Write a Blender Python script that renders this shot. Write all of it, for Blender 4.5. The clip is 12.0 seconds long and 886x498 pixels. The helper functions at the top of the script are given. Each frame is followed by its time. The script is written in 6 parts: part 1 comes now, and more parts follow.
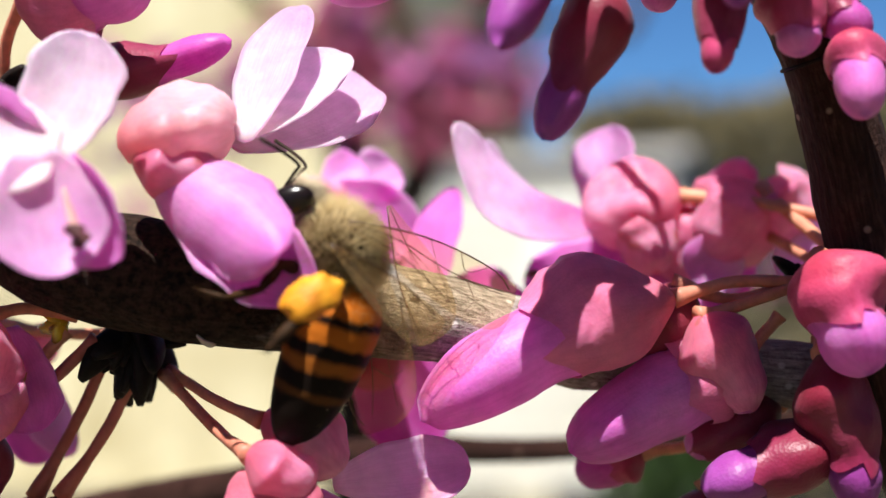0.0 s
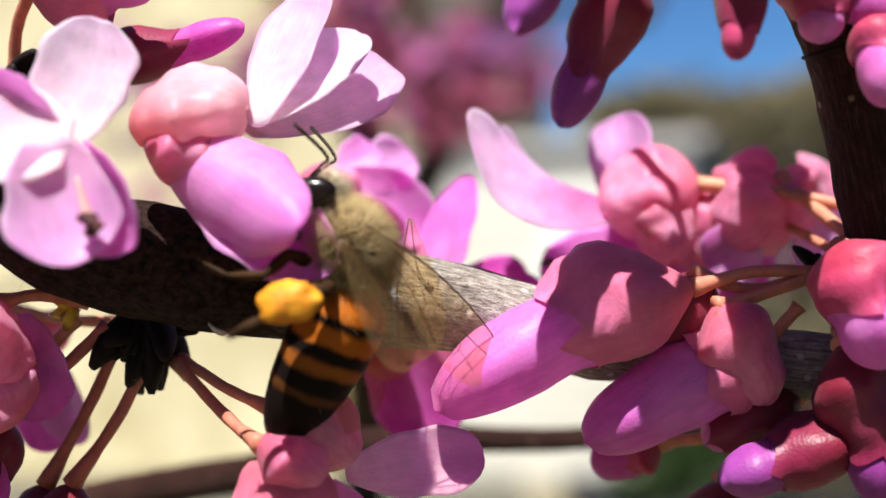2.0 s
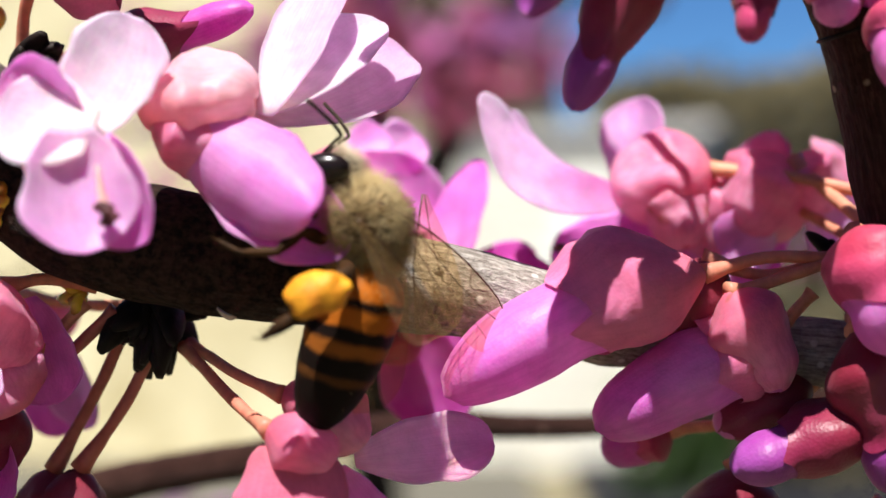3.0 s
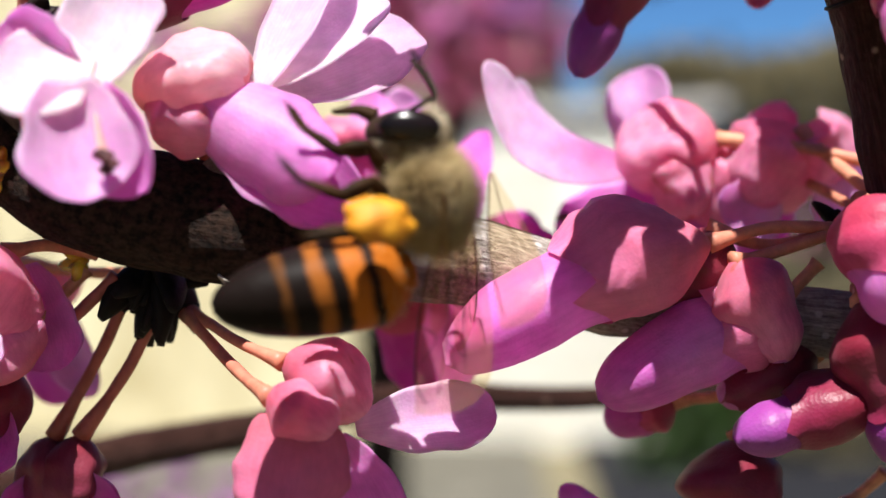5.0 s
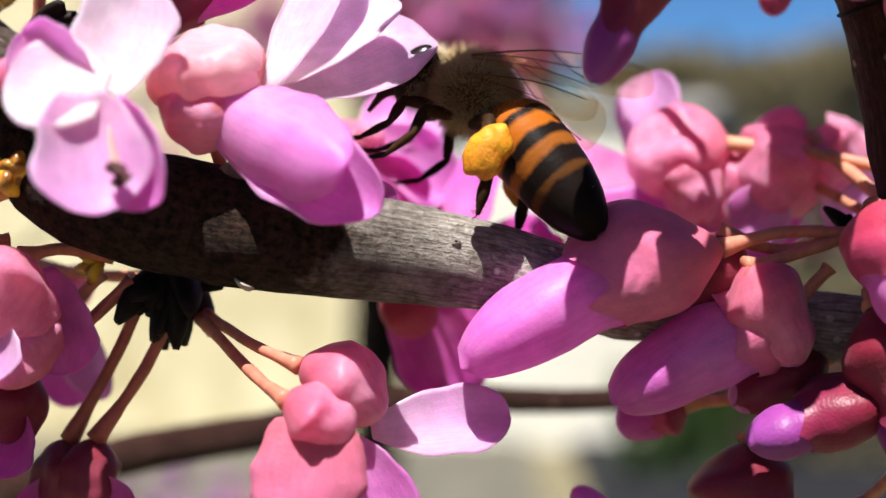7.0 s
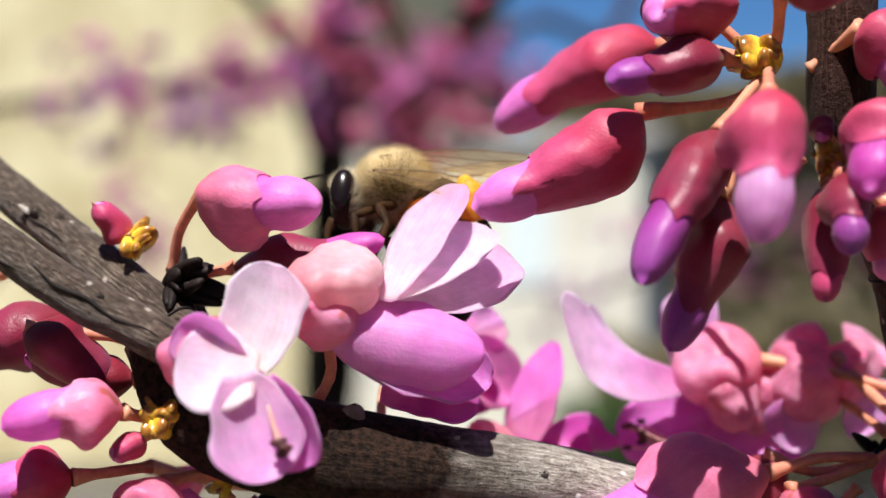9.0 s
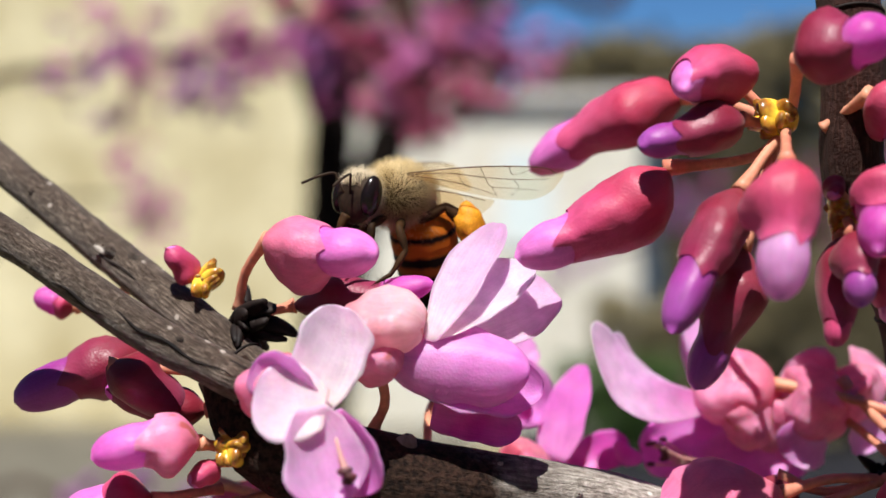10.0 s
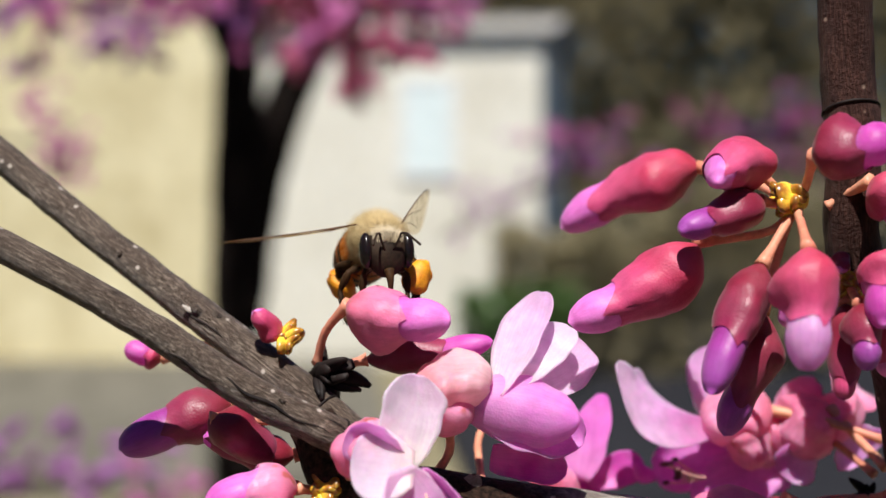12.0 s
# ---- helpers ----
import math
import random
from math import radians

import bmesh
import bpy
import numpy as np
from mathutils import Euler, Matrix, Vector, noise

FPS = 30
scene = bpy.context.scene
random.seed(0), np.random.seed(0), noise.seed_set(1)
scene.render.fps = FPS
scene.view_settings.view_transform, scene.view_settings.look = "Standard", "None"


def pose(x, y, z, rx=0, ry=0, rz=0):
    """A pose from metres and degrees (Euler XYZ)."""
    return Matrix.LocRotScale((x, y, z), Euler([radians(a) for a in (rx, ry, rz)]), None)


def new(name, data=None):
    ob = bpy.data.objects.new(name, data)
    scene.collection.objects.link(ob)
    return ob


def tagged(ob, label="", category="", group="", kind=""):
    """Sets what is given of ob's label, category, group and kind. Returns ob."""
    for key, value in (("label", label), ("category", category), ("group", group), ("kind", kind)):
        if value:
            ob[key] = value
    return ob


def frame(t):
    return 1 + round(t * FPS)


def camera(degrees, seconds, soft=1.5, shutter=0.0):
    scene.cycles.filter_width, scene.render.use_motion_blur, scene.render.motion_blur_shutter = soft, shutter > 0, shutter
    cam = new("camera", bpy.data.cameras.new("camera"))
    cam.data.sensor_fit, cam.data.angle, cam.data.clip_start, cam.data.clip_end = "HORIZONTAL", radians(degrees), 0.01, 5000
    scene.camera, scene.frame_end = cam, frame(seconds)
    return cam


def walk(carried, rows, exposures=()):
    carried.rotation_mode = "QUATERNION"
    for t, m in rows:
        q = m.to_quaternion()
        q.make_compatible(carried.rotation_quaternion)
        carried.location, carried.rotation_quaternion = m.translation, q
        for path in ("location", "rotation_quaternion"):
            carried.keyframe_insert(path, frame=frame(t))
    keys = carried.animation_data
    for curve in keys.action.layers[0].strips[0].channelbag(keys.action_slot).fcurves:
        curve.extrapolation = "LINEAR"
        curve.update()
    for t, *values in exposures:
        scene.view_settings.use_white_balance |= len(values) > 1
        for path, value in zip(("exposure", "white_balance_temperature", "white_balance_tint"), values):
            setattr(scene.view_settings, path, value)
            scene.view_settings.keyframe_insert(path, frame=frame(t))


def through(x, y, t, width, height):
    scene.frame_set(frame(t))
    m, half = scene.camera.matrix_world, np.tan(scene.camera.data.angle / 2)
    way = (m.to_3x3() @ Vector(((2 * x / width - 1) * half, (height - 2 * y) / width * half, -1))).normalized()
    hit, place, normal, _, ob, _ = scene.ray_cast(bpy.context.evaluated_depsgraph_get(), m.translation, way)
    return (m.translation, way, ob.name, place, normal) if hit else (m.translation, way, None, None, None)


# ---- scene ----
# ---------------------------------------------------------------- camera
cam = camera(36.0, 12.0, soft=1.5)
cam.data.dof.use_dof = True
cam.data.dof.aperture_fstop = 29
PATH = [
    (0, pose(0.00240, -0.06946, 1.32153, 90.987, 1.247, 0.706)),
    (0.5, pose(0.00237, -0.06924, 1.32163, 90.899, 1.253, 0.789)),
    (1, pose(0.00234, -0.06909, 1.32164, 90.872, 1.260, 0.903)),
    (1.5, pose(0.00239, -0.06880, 1.32160, 90.732, 1.076, 1.130)),
    (2, pose(0.00233, -0.06869, 1.32160, 90.445, 0.985, 1.268)),
    (2.5, pose(0.00239, -0.06845, 1.32155, 90.161, 0.805, 1.552)),
    (3, pose(0.00235, -0.06822, 1.32150, 89.905, 0.816, 1.723)),
    (5, pose(0.00254, -0.06781, 1.32108, 88.962, 0.537, 2.038)),
    (5.5, pose(0.00252, -0.06795, 1.32081, 88.988, 0.327, 1.896)),
    (6, pose(0.00236, -0.06823, 1.32086, 88.872, 0.414, 1.695)),
    (6.5, pose(0.00256, -0.06794, 1.32108, 88.648, 0.543, 2.124)),
    (8.3, pose(-0.00336, -0.07246, 1.32666, 90.201, 0.090, -0.143)),
    (8.5, pose(-0.00357, -0.07374, 1.32856, 90.000, -0.000, -0.000)),
    (9, pose(-0.00553, -0.07765, 1.33178, 89.993, 0.055, -0.659)),
    (9.5, pose(-0.00621, -0.08115, 1.33570, 88.248, -0.021, -0.300)),
    (10, pose(-0.00812, -0.08424, 1.33640, 88.301, 0.051, -0.705)),
    (10.5, pose(-0.00951, -0.08713, 1.33732, 88.212, 0.034, -0.963)),
    (11, pose(-0.01290, -0.09000, 1.33918, 87.798, 0.333, -2.462)),
    (11.5, pose(-0.01599, -0.09317, 1.34293, 86.386, 0.349, -3.695)),
    (12, pose(-0.01824, -0.09410, 1.34528, 85.319, 0.267, -4.897)),
]
walk(cam, PATH, exposures=((0, 1.06), (7, 1.06), (8.5, 0.96), (9.5, 0.77), (12, 0.70)))
# ---------------------------------------------------------------- light
SUN = Vector((-0.09, -0.39, 0.91)).normalized()  # towards the sun
world = bpy.data.worlds.new("sky")
scene.world = world
world.use_nodes = True
wt = world.node_tree
sky = wt.nodes.new("ShaderNodeTexSky")
sky.sky_type, sky.sun_disc = "NISHITA", False
sky.sun_elevation = math.asin(SUN.z)
sky.sun_rotation = math.atan2(SUN.x, SUN.y)
sky.air_density, sky.dust_density, sky.ozone_density = 0.8, 0.0, 6.0
wt.nodes["Background"].inputs[1].default_value = 0.043
tint = wt.nodes.new("ShaderNodeMix")
tint.data_type, tint.blend_type = "RGBA", "MULTIPLY"
tint.inputs[0].default_value = 1.0
tint.inputs[7].default_value = (0.62, 0.95, 1.22, 1)
wt.links.new(sky.outputs[0], tint.inputs[6])
wt.links.new(tint.outputs[2], wt.nodes["Background"].inputs[0])
sun = new("sun", bpy.data.lights.new("sun", "SUN"))
sun.data.energy, sun.data.angle, sun.data.color = 5.0, radians(0.55), (1.0, 0.965, 0.92)
sun.rotation_mode = "QUATERNION"
sun.rotation_quaternion = SUN.to_track_quat("Z", "Y")
sun.location = SUN * 6
MM = 0.001
HEIGHT = 1.32  # the flowering twig stands this high over the ground


def at(p):
    """A place in metres from millimetres round the twig."""
    return Vector((p[0] * MM, p[1] * MM, HEIGHT + p[2] * MM))


# ---------------------------------------------------------------- mesh helpers
def mesh_of(name, bm, material, smooth=True):
    me = bpy.data.meshes.new(name)
    bmesh.ops.recalc_face_normals(bm, faces=bm.faces[:])
    if smooth:
        for f in bm.faces:
            f.smooth = True
    bm.to_mesh(me)
    bm.free()
    me.materials.append(material)
    return me


def part(name, bm, material, parent, label="", smooth=True):
    ob = new(name, mesh_of(name, bm, material, smooth))
    ob.parent = parent
    if label:
        ob["label"] = label
    return ob


def root(name, place, label, category, group="", kind=""):
    ob = new(name)
    ob.empty_display_size = 0.002
    ob.location = place
    return tagged(ob, label, category, group, kind)


def basis(axis, hint):
    a = axis.normalized()
    n = hint - a * hint.dot(a)
    if n.length < 1e-6:
        n = Vector((0.3, -1, 0.2)) - a * Vector((0.3, -1, 0.2)).dot(a)
    n.normalize()
    return a, n, a.cross(n)


def spline(points, steps):
    """Points of a smooth line through the given ones."""
    p = [Vector(q) for q in points]
    if len(p) == 2:
        return [p[0].lerp(p[1], i / steps) for i in range(steps + 1)]
    p = [p[0] * 2 - p[1]] + p + [p[-1] * 2 - p[-2]]
    out = []
    spans = len(p) - 3
    each = max(2, steps // spans)
    for k in range(spans):
        a, b, c, d = p[k:k + 4]
        for i in range(each + (k == spans - 1)):
            t = i / each
            out.append(0.5 * (2 * b + (c - a) * t + (2 * a - 5 * b + 4 * c - d) * t * t + (3 * b - a - 3 * c + d) * t ** 3))
    return out


def grid_faces(bm, rows, closed, uvs=None):
    layer = bm.loops.layers.uv.verify()
    n = len(rows[0])
    for i in range(len(rows) - 1):
        for j in range(n if closed else n - 1):
            k = (j + 1) % n
            vs = (rows[i][j], rows[i][k], rows[i + 1][k], rows[i + 1][j])
            if len(set(vs)) < 3:
                continue
            f = bm.faces.new(vs)
            for loop, (a, b) in zip(f.loops, ((i, j), (i, j + 1), (i + 1, j + 1), (i + 1, j))):
                loop[layer].uv = (b / (n if closed else n - 1), a / (len(rows) - 1))


def tube(bm, line, radius, segs=10, rough=0.0, freq=1.0, seed=0.0, tip=True):
    """A round body along a line; radius is a function of 0..1 along it. Metres."""
    rows = []
    hint = Vector((0.31, -0.9, 0.27))
    n = len(line)
    for i, c in enumerate(line):
        a = (line[min(i + 1, n - 1)] - line[max(i - 1, 0)])
        a, u, w = basis(a, hint)
        hint = u
        s = i / (n - 1)
        row = []
        for j in range(segs):
            th = 2 * math.pi * j / segs
            way = u * math.cos(th) + w * math.sin(th)
            r = radius(s)
            if rough:
                q = (c + way * r) / MM * freq + Vector((seed, seed, 0))
                r *= 1 + rough * noise.noise(q) + 0.5 * rough * noise.noise(q * 2.7)
            row.append(bm.verts.new(c + way * r))
        rows.append(row)
    grid_faces(bm, rows, True)
    if tip:
        for row, c, sign in ((rows[0], line[0], 0), (rows[-1], line[-1], 1)):
            v = bm.verts.new(c)
            for j in range(segs):
                bm.faces.new((row[j], row[(j + 1) % segs], v))
    return rows


def bent(base, tip, bend):
    """A curved axis from base to tip with its middle pushed out by bend."""
    mid = (base + tip) / 2 + bend
    def where(s):
        return base * (1 - s) ** 2 + 2 * mid * s * (1 - s) + tip * s * s + 0 * mid
    return where


def shell(bm, where, hint, radius, lo, hi, lip=0.0, flat=0.85, wave=0.0, seed=0.0, rows_n=16, segs=18, ridge=0.0, closed_end=True, hump=0.0, lump=0.09, pleat=0.0):
    """A hollow or closed body round a curved axis between lo and hi, its far rim slanted by lip and waved."""
    rows = []
    for i in range(rows_n + 1):
        f = i / rows_n
        row = []
        for j in range(segs):
            th = 2 * math.pi * j / segs
            end = hi + lip * math.cos(th) + wave * math.sin(2.5 * th + seed)
            s = lo + (end - lo) * f
            a, n, b = basis(where(min(s + 0.02, 1.0)) - where(min(s + 0.02, 1.0) - 0.04), hint)
            r = radius(s)
            way = n * math.cos(th) * (1 + ridge * math.exp(-((math.cos(th) - 1) / 0.08) ** 2)) + b * flat * math.sin(th)
            way = way * (1 + hump * math.exp(-((s - 0.33) / 0.16) ** 2) * max(0.0, math.cos(th + seed)))
            way = way * (1 + pleat * math.cos(3 * th + seed) * math.sin(math.pi * min(1.0, s)))
            p = where(s) + way * r
            p += way * r * lump * (noise.noise(p / MM * 0.5 + Vector((seed, 2, 5))) + 0.35 * noise.noise(p / MM * 1.3 + Vector((seed, 2, 5))))
            row.append(bm.verts.new(p))
        rows.append(row)
    grid_faces(bm, rows, True)
    v = bm.verts.new(where(lo))
    for j in range(segs):
        bm.faces.new((rows[0][j], rows[0][(j + 1) % segs], v))
    if closed_end:
        v = bm.verts.new(sum((q.co for q in rows[-1]), Vector()) / segs)
        for j in range(segs):
            bm.faces.new((rows[-1][j], rows[-1][(j + 1) % segs], v))


def petal(bm, base, tip, face, width, bend=0.0, cup=0.25, thick=0.16 * MM, claw=0.25, peak=0.62, ruffle=0.0, fold=0.0, curve=0.0, margin=0.16, seed=0.0, nu=18, nv=14):
    """A petal with thickness from its claw to its tip. face: the way its inner side looks; bend bows it along its length
    (share of the length), cup across; fold creases it along the middle."""
    axis = tip - base
    length = axis.length
    a, n, b = basis(axis, Vector(face))
    def width_at(u):
        # claw at the foot, round at the end
        q = u / peak if u < peak else 1.0
        w = claw + (1 - claw) * (1 - (1 - q) ** 2) if u < peak else math.sqrt(max(0.0, 1 - ((u - peak) / (1 - peak)) ** 2.2))
        return 0.5 * width * w
    def surf(u, v):
        w = width_at(u) * (1 + margin * abs(v) * noise.noise(Vector((u * 4.5, seed * 3.1, 4.0 if v > 0 else 9.0))))
        p = base + a * length * u + b * (v * w)
        p += b * (length * curve * math.sin(math.pi * u))
        p += n * (length * bend * math.sin(math.pi * u * 0.9) + cup * w * (v * v - 0.25) + fold * w * (1 - abs(v)) * -1)
        if ruffle:
            q = p / MM
            p += n * ruffle * (0.3 + 0.7 * abs(v)) * u * noise.noise(q * 0.45 + Vector((seed, seed * 2, 3)))
            p += b * ruffle * 0.6 * v * u * noise.noise(q * 0.3 + Vector((3, seed, seed)))
        return p
    top, low = [], []
    for i in range(nu + 1):
        u = i / nu
        u = 1 - (1 - u) ** 1.25 * 1.0 if i < nu else 1.0
        rt, rl = [], []
        for j in range(nv + 1):
            v = -1 + 2 * j / nv
            p = surf(min(u, 0.995), v)
            th = thick * (0.35 + 0.65 * (1 - v ** 4)) * (1 if u < 0.9 else 0.6)
            rt.append(bm.verts.new(p + n * th * 0.5))
            rl.append(bm.verts.new(p - n * th * 0.5))
        top.append(rt)
        low.append(rl)
    grid_faces(bm, top, False)
    grid_faces(bm, [list(reversed(r)) for r in low], False)
    layer = bm.loops.layers.uv.verify()
    rim_t = [r[0] for r in top] + top[-1][1:] + [r[-1] for r in reversed(top[:-1])] + list(reversed(top[0][1:-1]))
    rim_l = [r[0] for r in low] + low[-1][1:] + [r[-1] for r in reversed(low[:-1])] + list(reversed(low[0][1:-1]))
    m = len(rim_t)
    for i in range(m):
        k = (i + 1) % m
        f = bm.faces.new((rim_t[i], rim_t[k], rim_l[k], rim_l[i]))
        for loop, e in zip(f.loops, (i, k, k, i)):
            loop[layer].uv = (0.0, min(1.0, e / nu))


# ---------------------------------------------------------------- plant kinds
def pedicel(parent, points, r=0.36, material=None, label=""):
    o = parent.location
    bm = bmesh.new()
    line = spline([at(p) - o for p in points], 14)
    tube(bm, line, lambda s: r * MM * (0.8 + 0.9 * max(0, s - 0.72) ** 1.2 * 3 + 0.5 * max(0, 0.12 - s) * 4), 9, 0.12, 1.2, r)
    return part("pedicel", bm, material or M_STALK, parent, label)


def bud(base, tip, width, stalk, bend=(0, 0, 0), split=0.5, calyx=None, corolla=None, face=(0, -1, 0), label="", group="", fat=1.0, seed=None, lip=0.13):
    """A closed redbud flower: pedicel, swollen calyx, and the folded petals that come out of it."""
    b, t = at(base), at(tip)
    o = at(stalk[0])
    th = root("redbud_bud", o, label or "rosy closed redbud bud with a magenta petal tip on a twig", "flower bud", group or "redbud buds")
    seed = seed if seed is not None else base[0] * 0.37 + base[2] * 0.71
    where = bent(b - o, t - o, Vector(bend) * MM)
    r = width * MM * 0.5
    def body(s):
        # narrow foot, swollen calyx, a tongue of petals that thins to a round tip
        q = min(1.0, s / 0.27)
        foot = 0.15 + 0.85 * math.sin(q * math.pi / 2) ** 0.85
        thin = 1.0 - 0.34 * fat * max(0.0, (s - 0.40) / 0.60) ** 1.1 - 0.11 * math.exp(-((s - split - 0.04) / 0.09) ** 2)
        return r * foot * thin * math.sqrt(max(0.0, 1 - max(0.0, (s - 0.74) / 0.26) ** 2.4))
    hint = Vector(face)
    bm = bmesh.new()
    shell(bm, where, hint, lambda s: body(s) * (0.93 + 0.05 * min(1.0, max(0.0, (s - split + lip) / 0.3))), 0.14, 1.0, 0, 0.84, 0, seed, 26, 24, 0.05, hump=0.16, lump=0.06)
    part("petals", bm, corolla or M_COROLLA, th)
    bm = bmesh.new()
    shell(bm, where, hint, lambda s: body(s) + 0.035 * MM, 0.0, split, lip, 0.84, 0.055, seed, 20, 28, 0.05, False, hump=0.38, lump=0.15)
    part("calyx", bm, calyx or M_CALYX, th)
    pedicel(th, stalk)
    return th


def blossom(origin, label, group="open redbud flowers", sway=None):
    return root("redbud_flower", at(origin), label, "flower", group)


def add_petal(flower, name, base, tip, width, face=(0, -1, 0), material=None, label="", **shape):
    bm = bmesh.new()
    o = flower.location
    petal(bm, at(base) - o, at(tip) - o, face, width * MM, seed=base[0] + tip[2] * 0.7, **shape)
    return part(name, bm, material or M_PETAL, flower, label)


def add_calyx(flower, base, tip, width, material=None, face=(0, -1, 0), bend=(0, 0, 0), label=""):
    bm = bmesh.new()
    o = flower.location
    where = bent(at(base) - o, at(tip) - o, Vector(bend) * MM)
    r = width * MM * 0.5
    shell(bm, where, Vector(face), lambda s: r * (0.2 + 0.8 * math.sin(min(1.0, s / 0.45) * math.pi / 2) ** 0.7) * math.sqrt(max(0.02, 1 - max(0, (s - 0.6) / 0.42) ** 2)), 0.0, 0.98, 0.0, 0.9, 0.02, base[0], 24, 36, 0.05, True, 0.22, 0.24, 0.09)
    return part("calyx", bm, material or M_CALYX_PALE, flower, label)


def add_stamens(flower, base, way, count, spread, length, seed=1):
    rnd = random.Random(seed)
    o = flower.location
    for k in range(count):
        d = (Vector(way).normalized() + Vector((rnd.uniform(-1, 1), rnd.uniform(-1, 1), rnd.uniform(-1, 1))) * spread).normalized()
        b = at(base) - o
        e = b + d * length * MM * rnd.uniform(0.75, 1.1)
        bm = bmesh.new()
        tube(bm, spline([b, (b + e) / 2 + Vector((0, 0, -0.15 * MM)), e], 6), lambda s: 0.07 * MM, 5)
        st = part("stamen", bm, M_STAMEN, flower)
        bm = bmesh.new()
        bmesh.ops.create_uvsphere(bm, u_segments=8, v_segments=6, radius=0.2 * MM)
        for v in bm.verts:
            v.co = Vector((v.co.x * 1.5, v.co.y * 0.9, v.co.z * 0.9)) + e
        part("anther", bm, M_ANTHER, st, "dark anther")


def branch(name, points, radii, label, rough=0.07, material=None, segs=26, steps=70, seed=0.0, freq=0.55, category="branch", group="", extras=()):
    """A woody branch through the points, with swellings; radii at even steps along it, in millimetres."""
    o = at(points[0])
    bm = bmesh.new()
    line = spline([at(p) - o for p in points], steps)
    def radius(s):
        x = s * (len(radii) - 1)
        i = min(int(x), len(radii) - 2)
        f = x - i
        f = f * f * (3 - 2 * f)
        return MM * (radii[i] * (1 - f) + radii[i + 1] * f)
    tube(bm, line, radius, segs, rough, freq, seed)
    th = root(name, o, label, category, group)
    part("wood", bm, material or M_BARK, th)
    for kind, s, angle, size in extras:
        # raised or torn details on the bark: s along the branch, angle round it from its front upwards
        i = min(int(s * (len(line) - 1)), len(line) - 2)
        axis = (line[i + 1] - line[i]).normalized()
        up = Vector((0, 0, 1)) - axis * axis.z
        up.normalize()
        front = axis.cross(up)
        if front.y > 0:
            front = -front
        way = front * math.cos(radians(angle)) + up * math.sin(radians(angle))
        c = line[i] + way * radius(s)
        side = axis.cross(way)
        bm = bmesh.new()
        if kind == "bark_flake":
            petal(bm, c - axis * size * 0.5 * MM, c + axis * size * 0.5 * MM + way * 0.35 * MM, way, size * 0.45 * MM, bend=0.1, cup=0.3, thick=0.12 * MM, ruffle=0.0006, seed=s * 40, nu=8, nv=6)
            part(kind, bm, M_FLAKE, th, "torn pale bark flake")
        elif kind == "ring_scar":
            ring = [line[i] + (front * math.cos(t) + up * math.sin(t)) * (radius(s) + 0.03 * MM) for t in np.linspace(0, 2 * math.pi, 25)]
            tube(bm, ring, lambda q: size * 0.12 * MM, 7, 0.25, 2.0)
            part(kind, bm, M_SCALE, th, "dark ring-shaped bud scar")
        elif kind == "fissure":
            run = [line[j] + way * (radius(j / (len(line) - 1)) - 0.03 * MM) + side * 0.12 * MM * math.sin(j) for j in range(i, min(len(line), i + int(size)))]
            tube(bm, run, lambda q: 0.15 * MM * math.sin(math.pi * (0.05 + 0.9 * q)), 6, 0.4, 2.0)
            part(kind, bm, M_SCALE, th, "dark bark fissure")
        else:
            where = bent(c - way * size * 0.4 * MM, c + way * size * 0.35 * MM, axis * 0.1 * size * MM)
            shell(bm, where, axis, lambda q: size * 0.5 * MM * math.sqrt(max(0.0, 1 - q * q)) + 0.01 * MM, 0, 0.98, 0, 0.7, 0, s * 9, 8, 12, 0, True, 0.2, 0.4)
            part(kind, bm, material or M_BARK, th)
    return th


BRANCH_DETAILS = (("bark_flake", 0.11, 50, 1.6), ("bark_flake", 0.15, 62, 1.3), ("bark_flake", 0.19, 40, 1.0), ("knob", 0.24, 70, 1.5), ("knob", 0.42, 20, 0.5), ("knob", 0.35, 55, 0.4),
                  ("knob", 0.47, -30, 0.4), ("bark_flake", 0.28, -55, 0.9), ("knob", 0.72, 45, 0.7))
TWIG_DETAILS = (("knob", 0.36, 30, 1.3), ("knob", 0.33, 60, 1.0), ("fissure", 0.30, 10, 6), ("ring_scar", 0.12, 0, 0.8), ("knob", 0.55, 20, 0.6), ("bark_flake", 0.37, 15, 0.9))
STEM_DETAILS = (("knob", 0.53, 10, 0.7), ("ring_scar", 0.57, 0, 0.8), ("knob", 0.67, 25, 0.5), ("knob", 0.75, -15, 0.6), ("ring_scar", 0.80, 0, 0.8))
BACK_DETAILS = (("knob", 0.35, 30, 0.8), ("knob", 0.6, 40, 0.7), ("ring_scar", 0.5, 0, 0.6))
FISSURE_DETAILS = (("fissure", 0.20, 5, 16), ("fissure", 0.14, 25, 9), ("fissure", 0.42, -20, 10), ("knob", 0.30, 40, 0.6), ("ring_scar", 0.17, 0, 0.7))


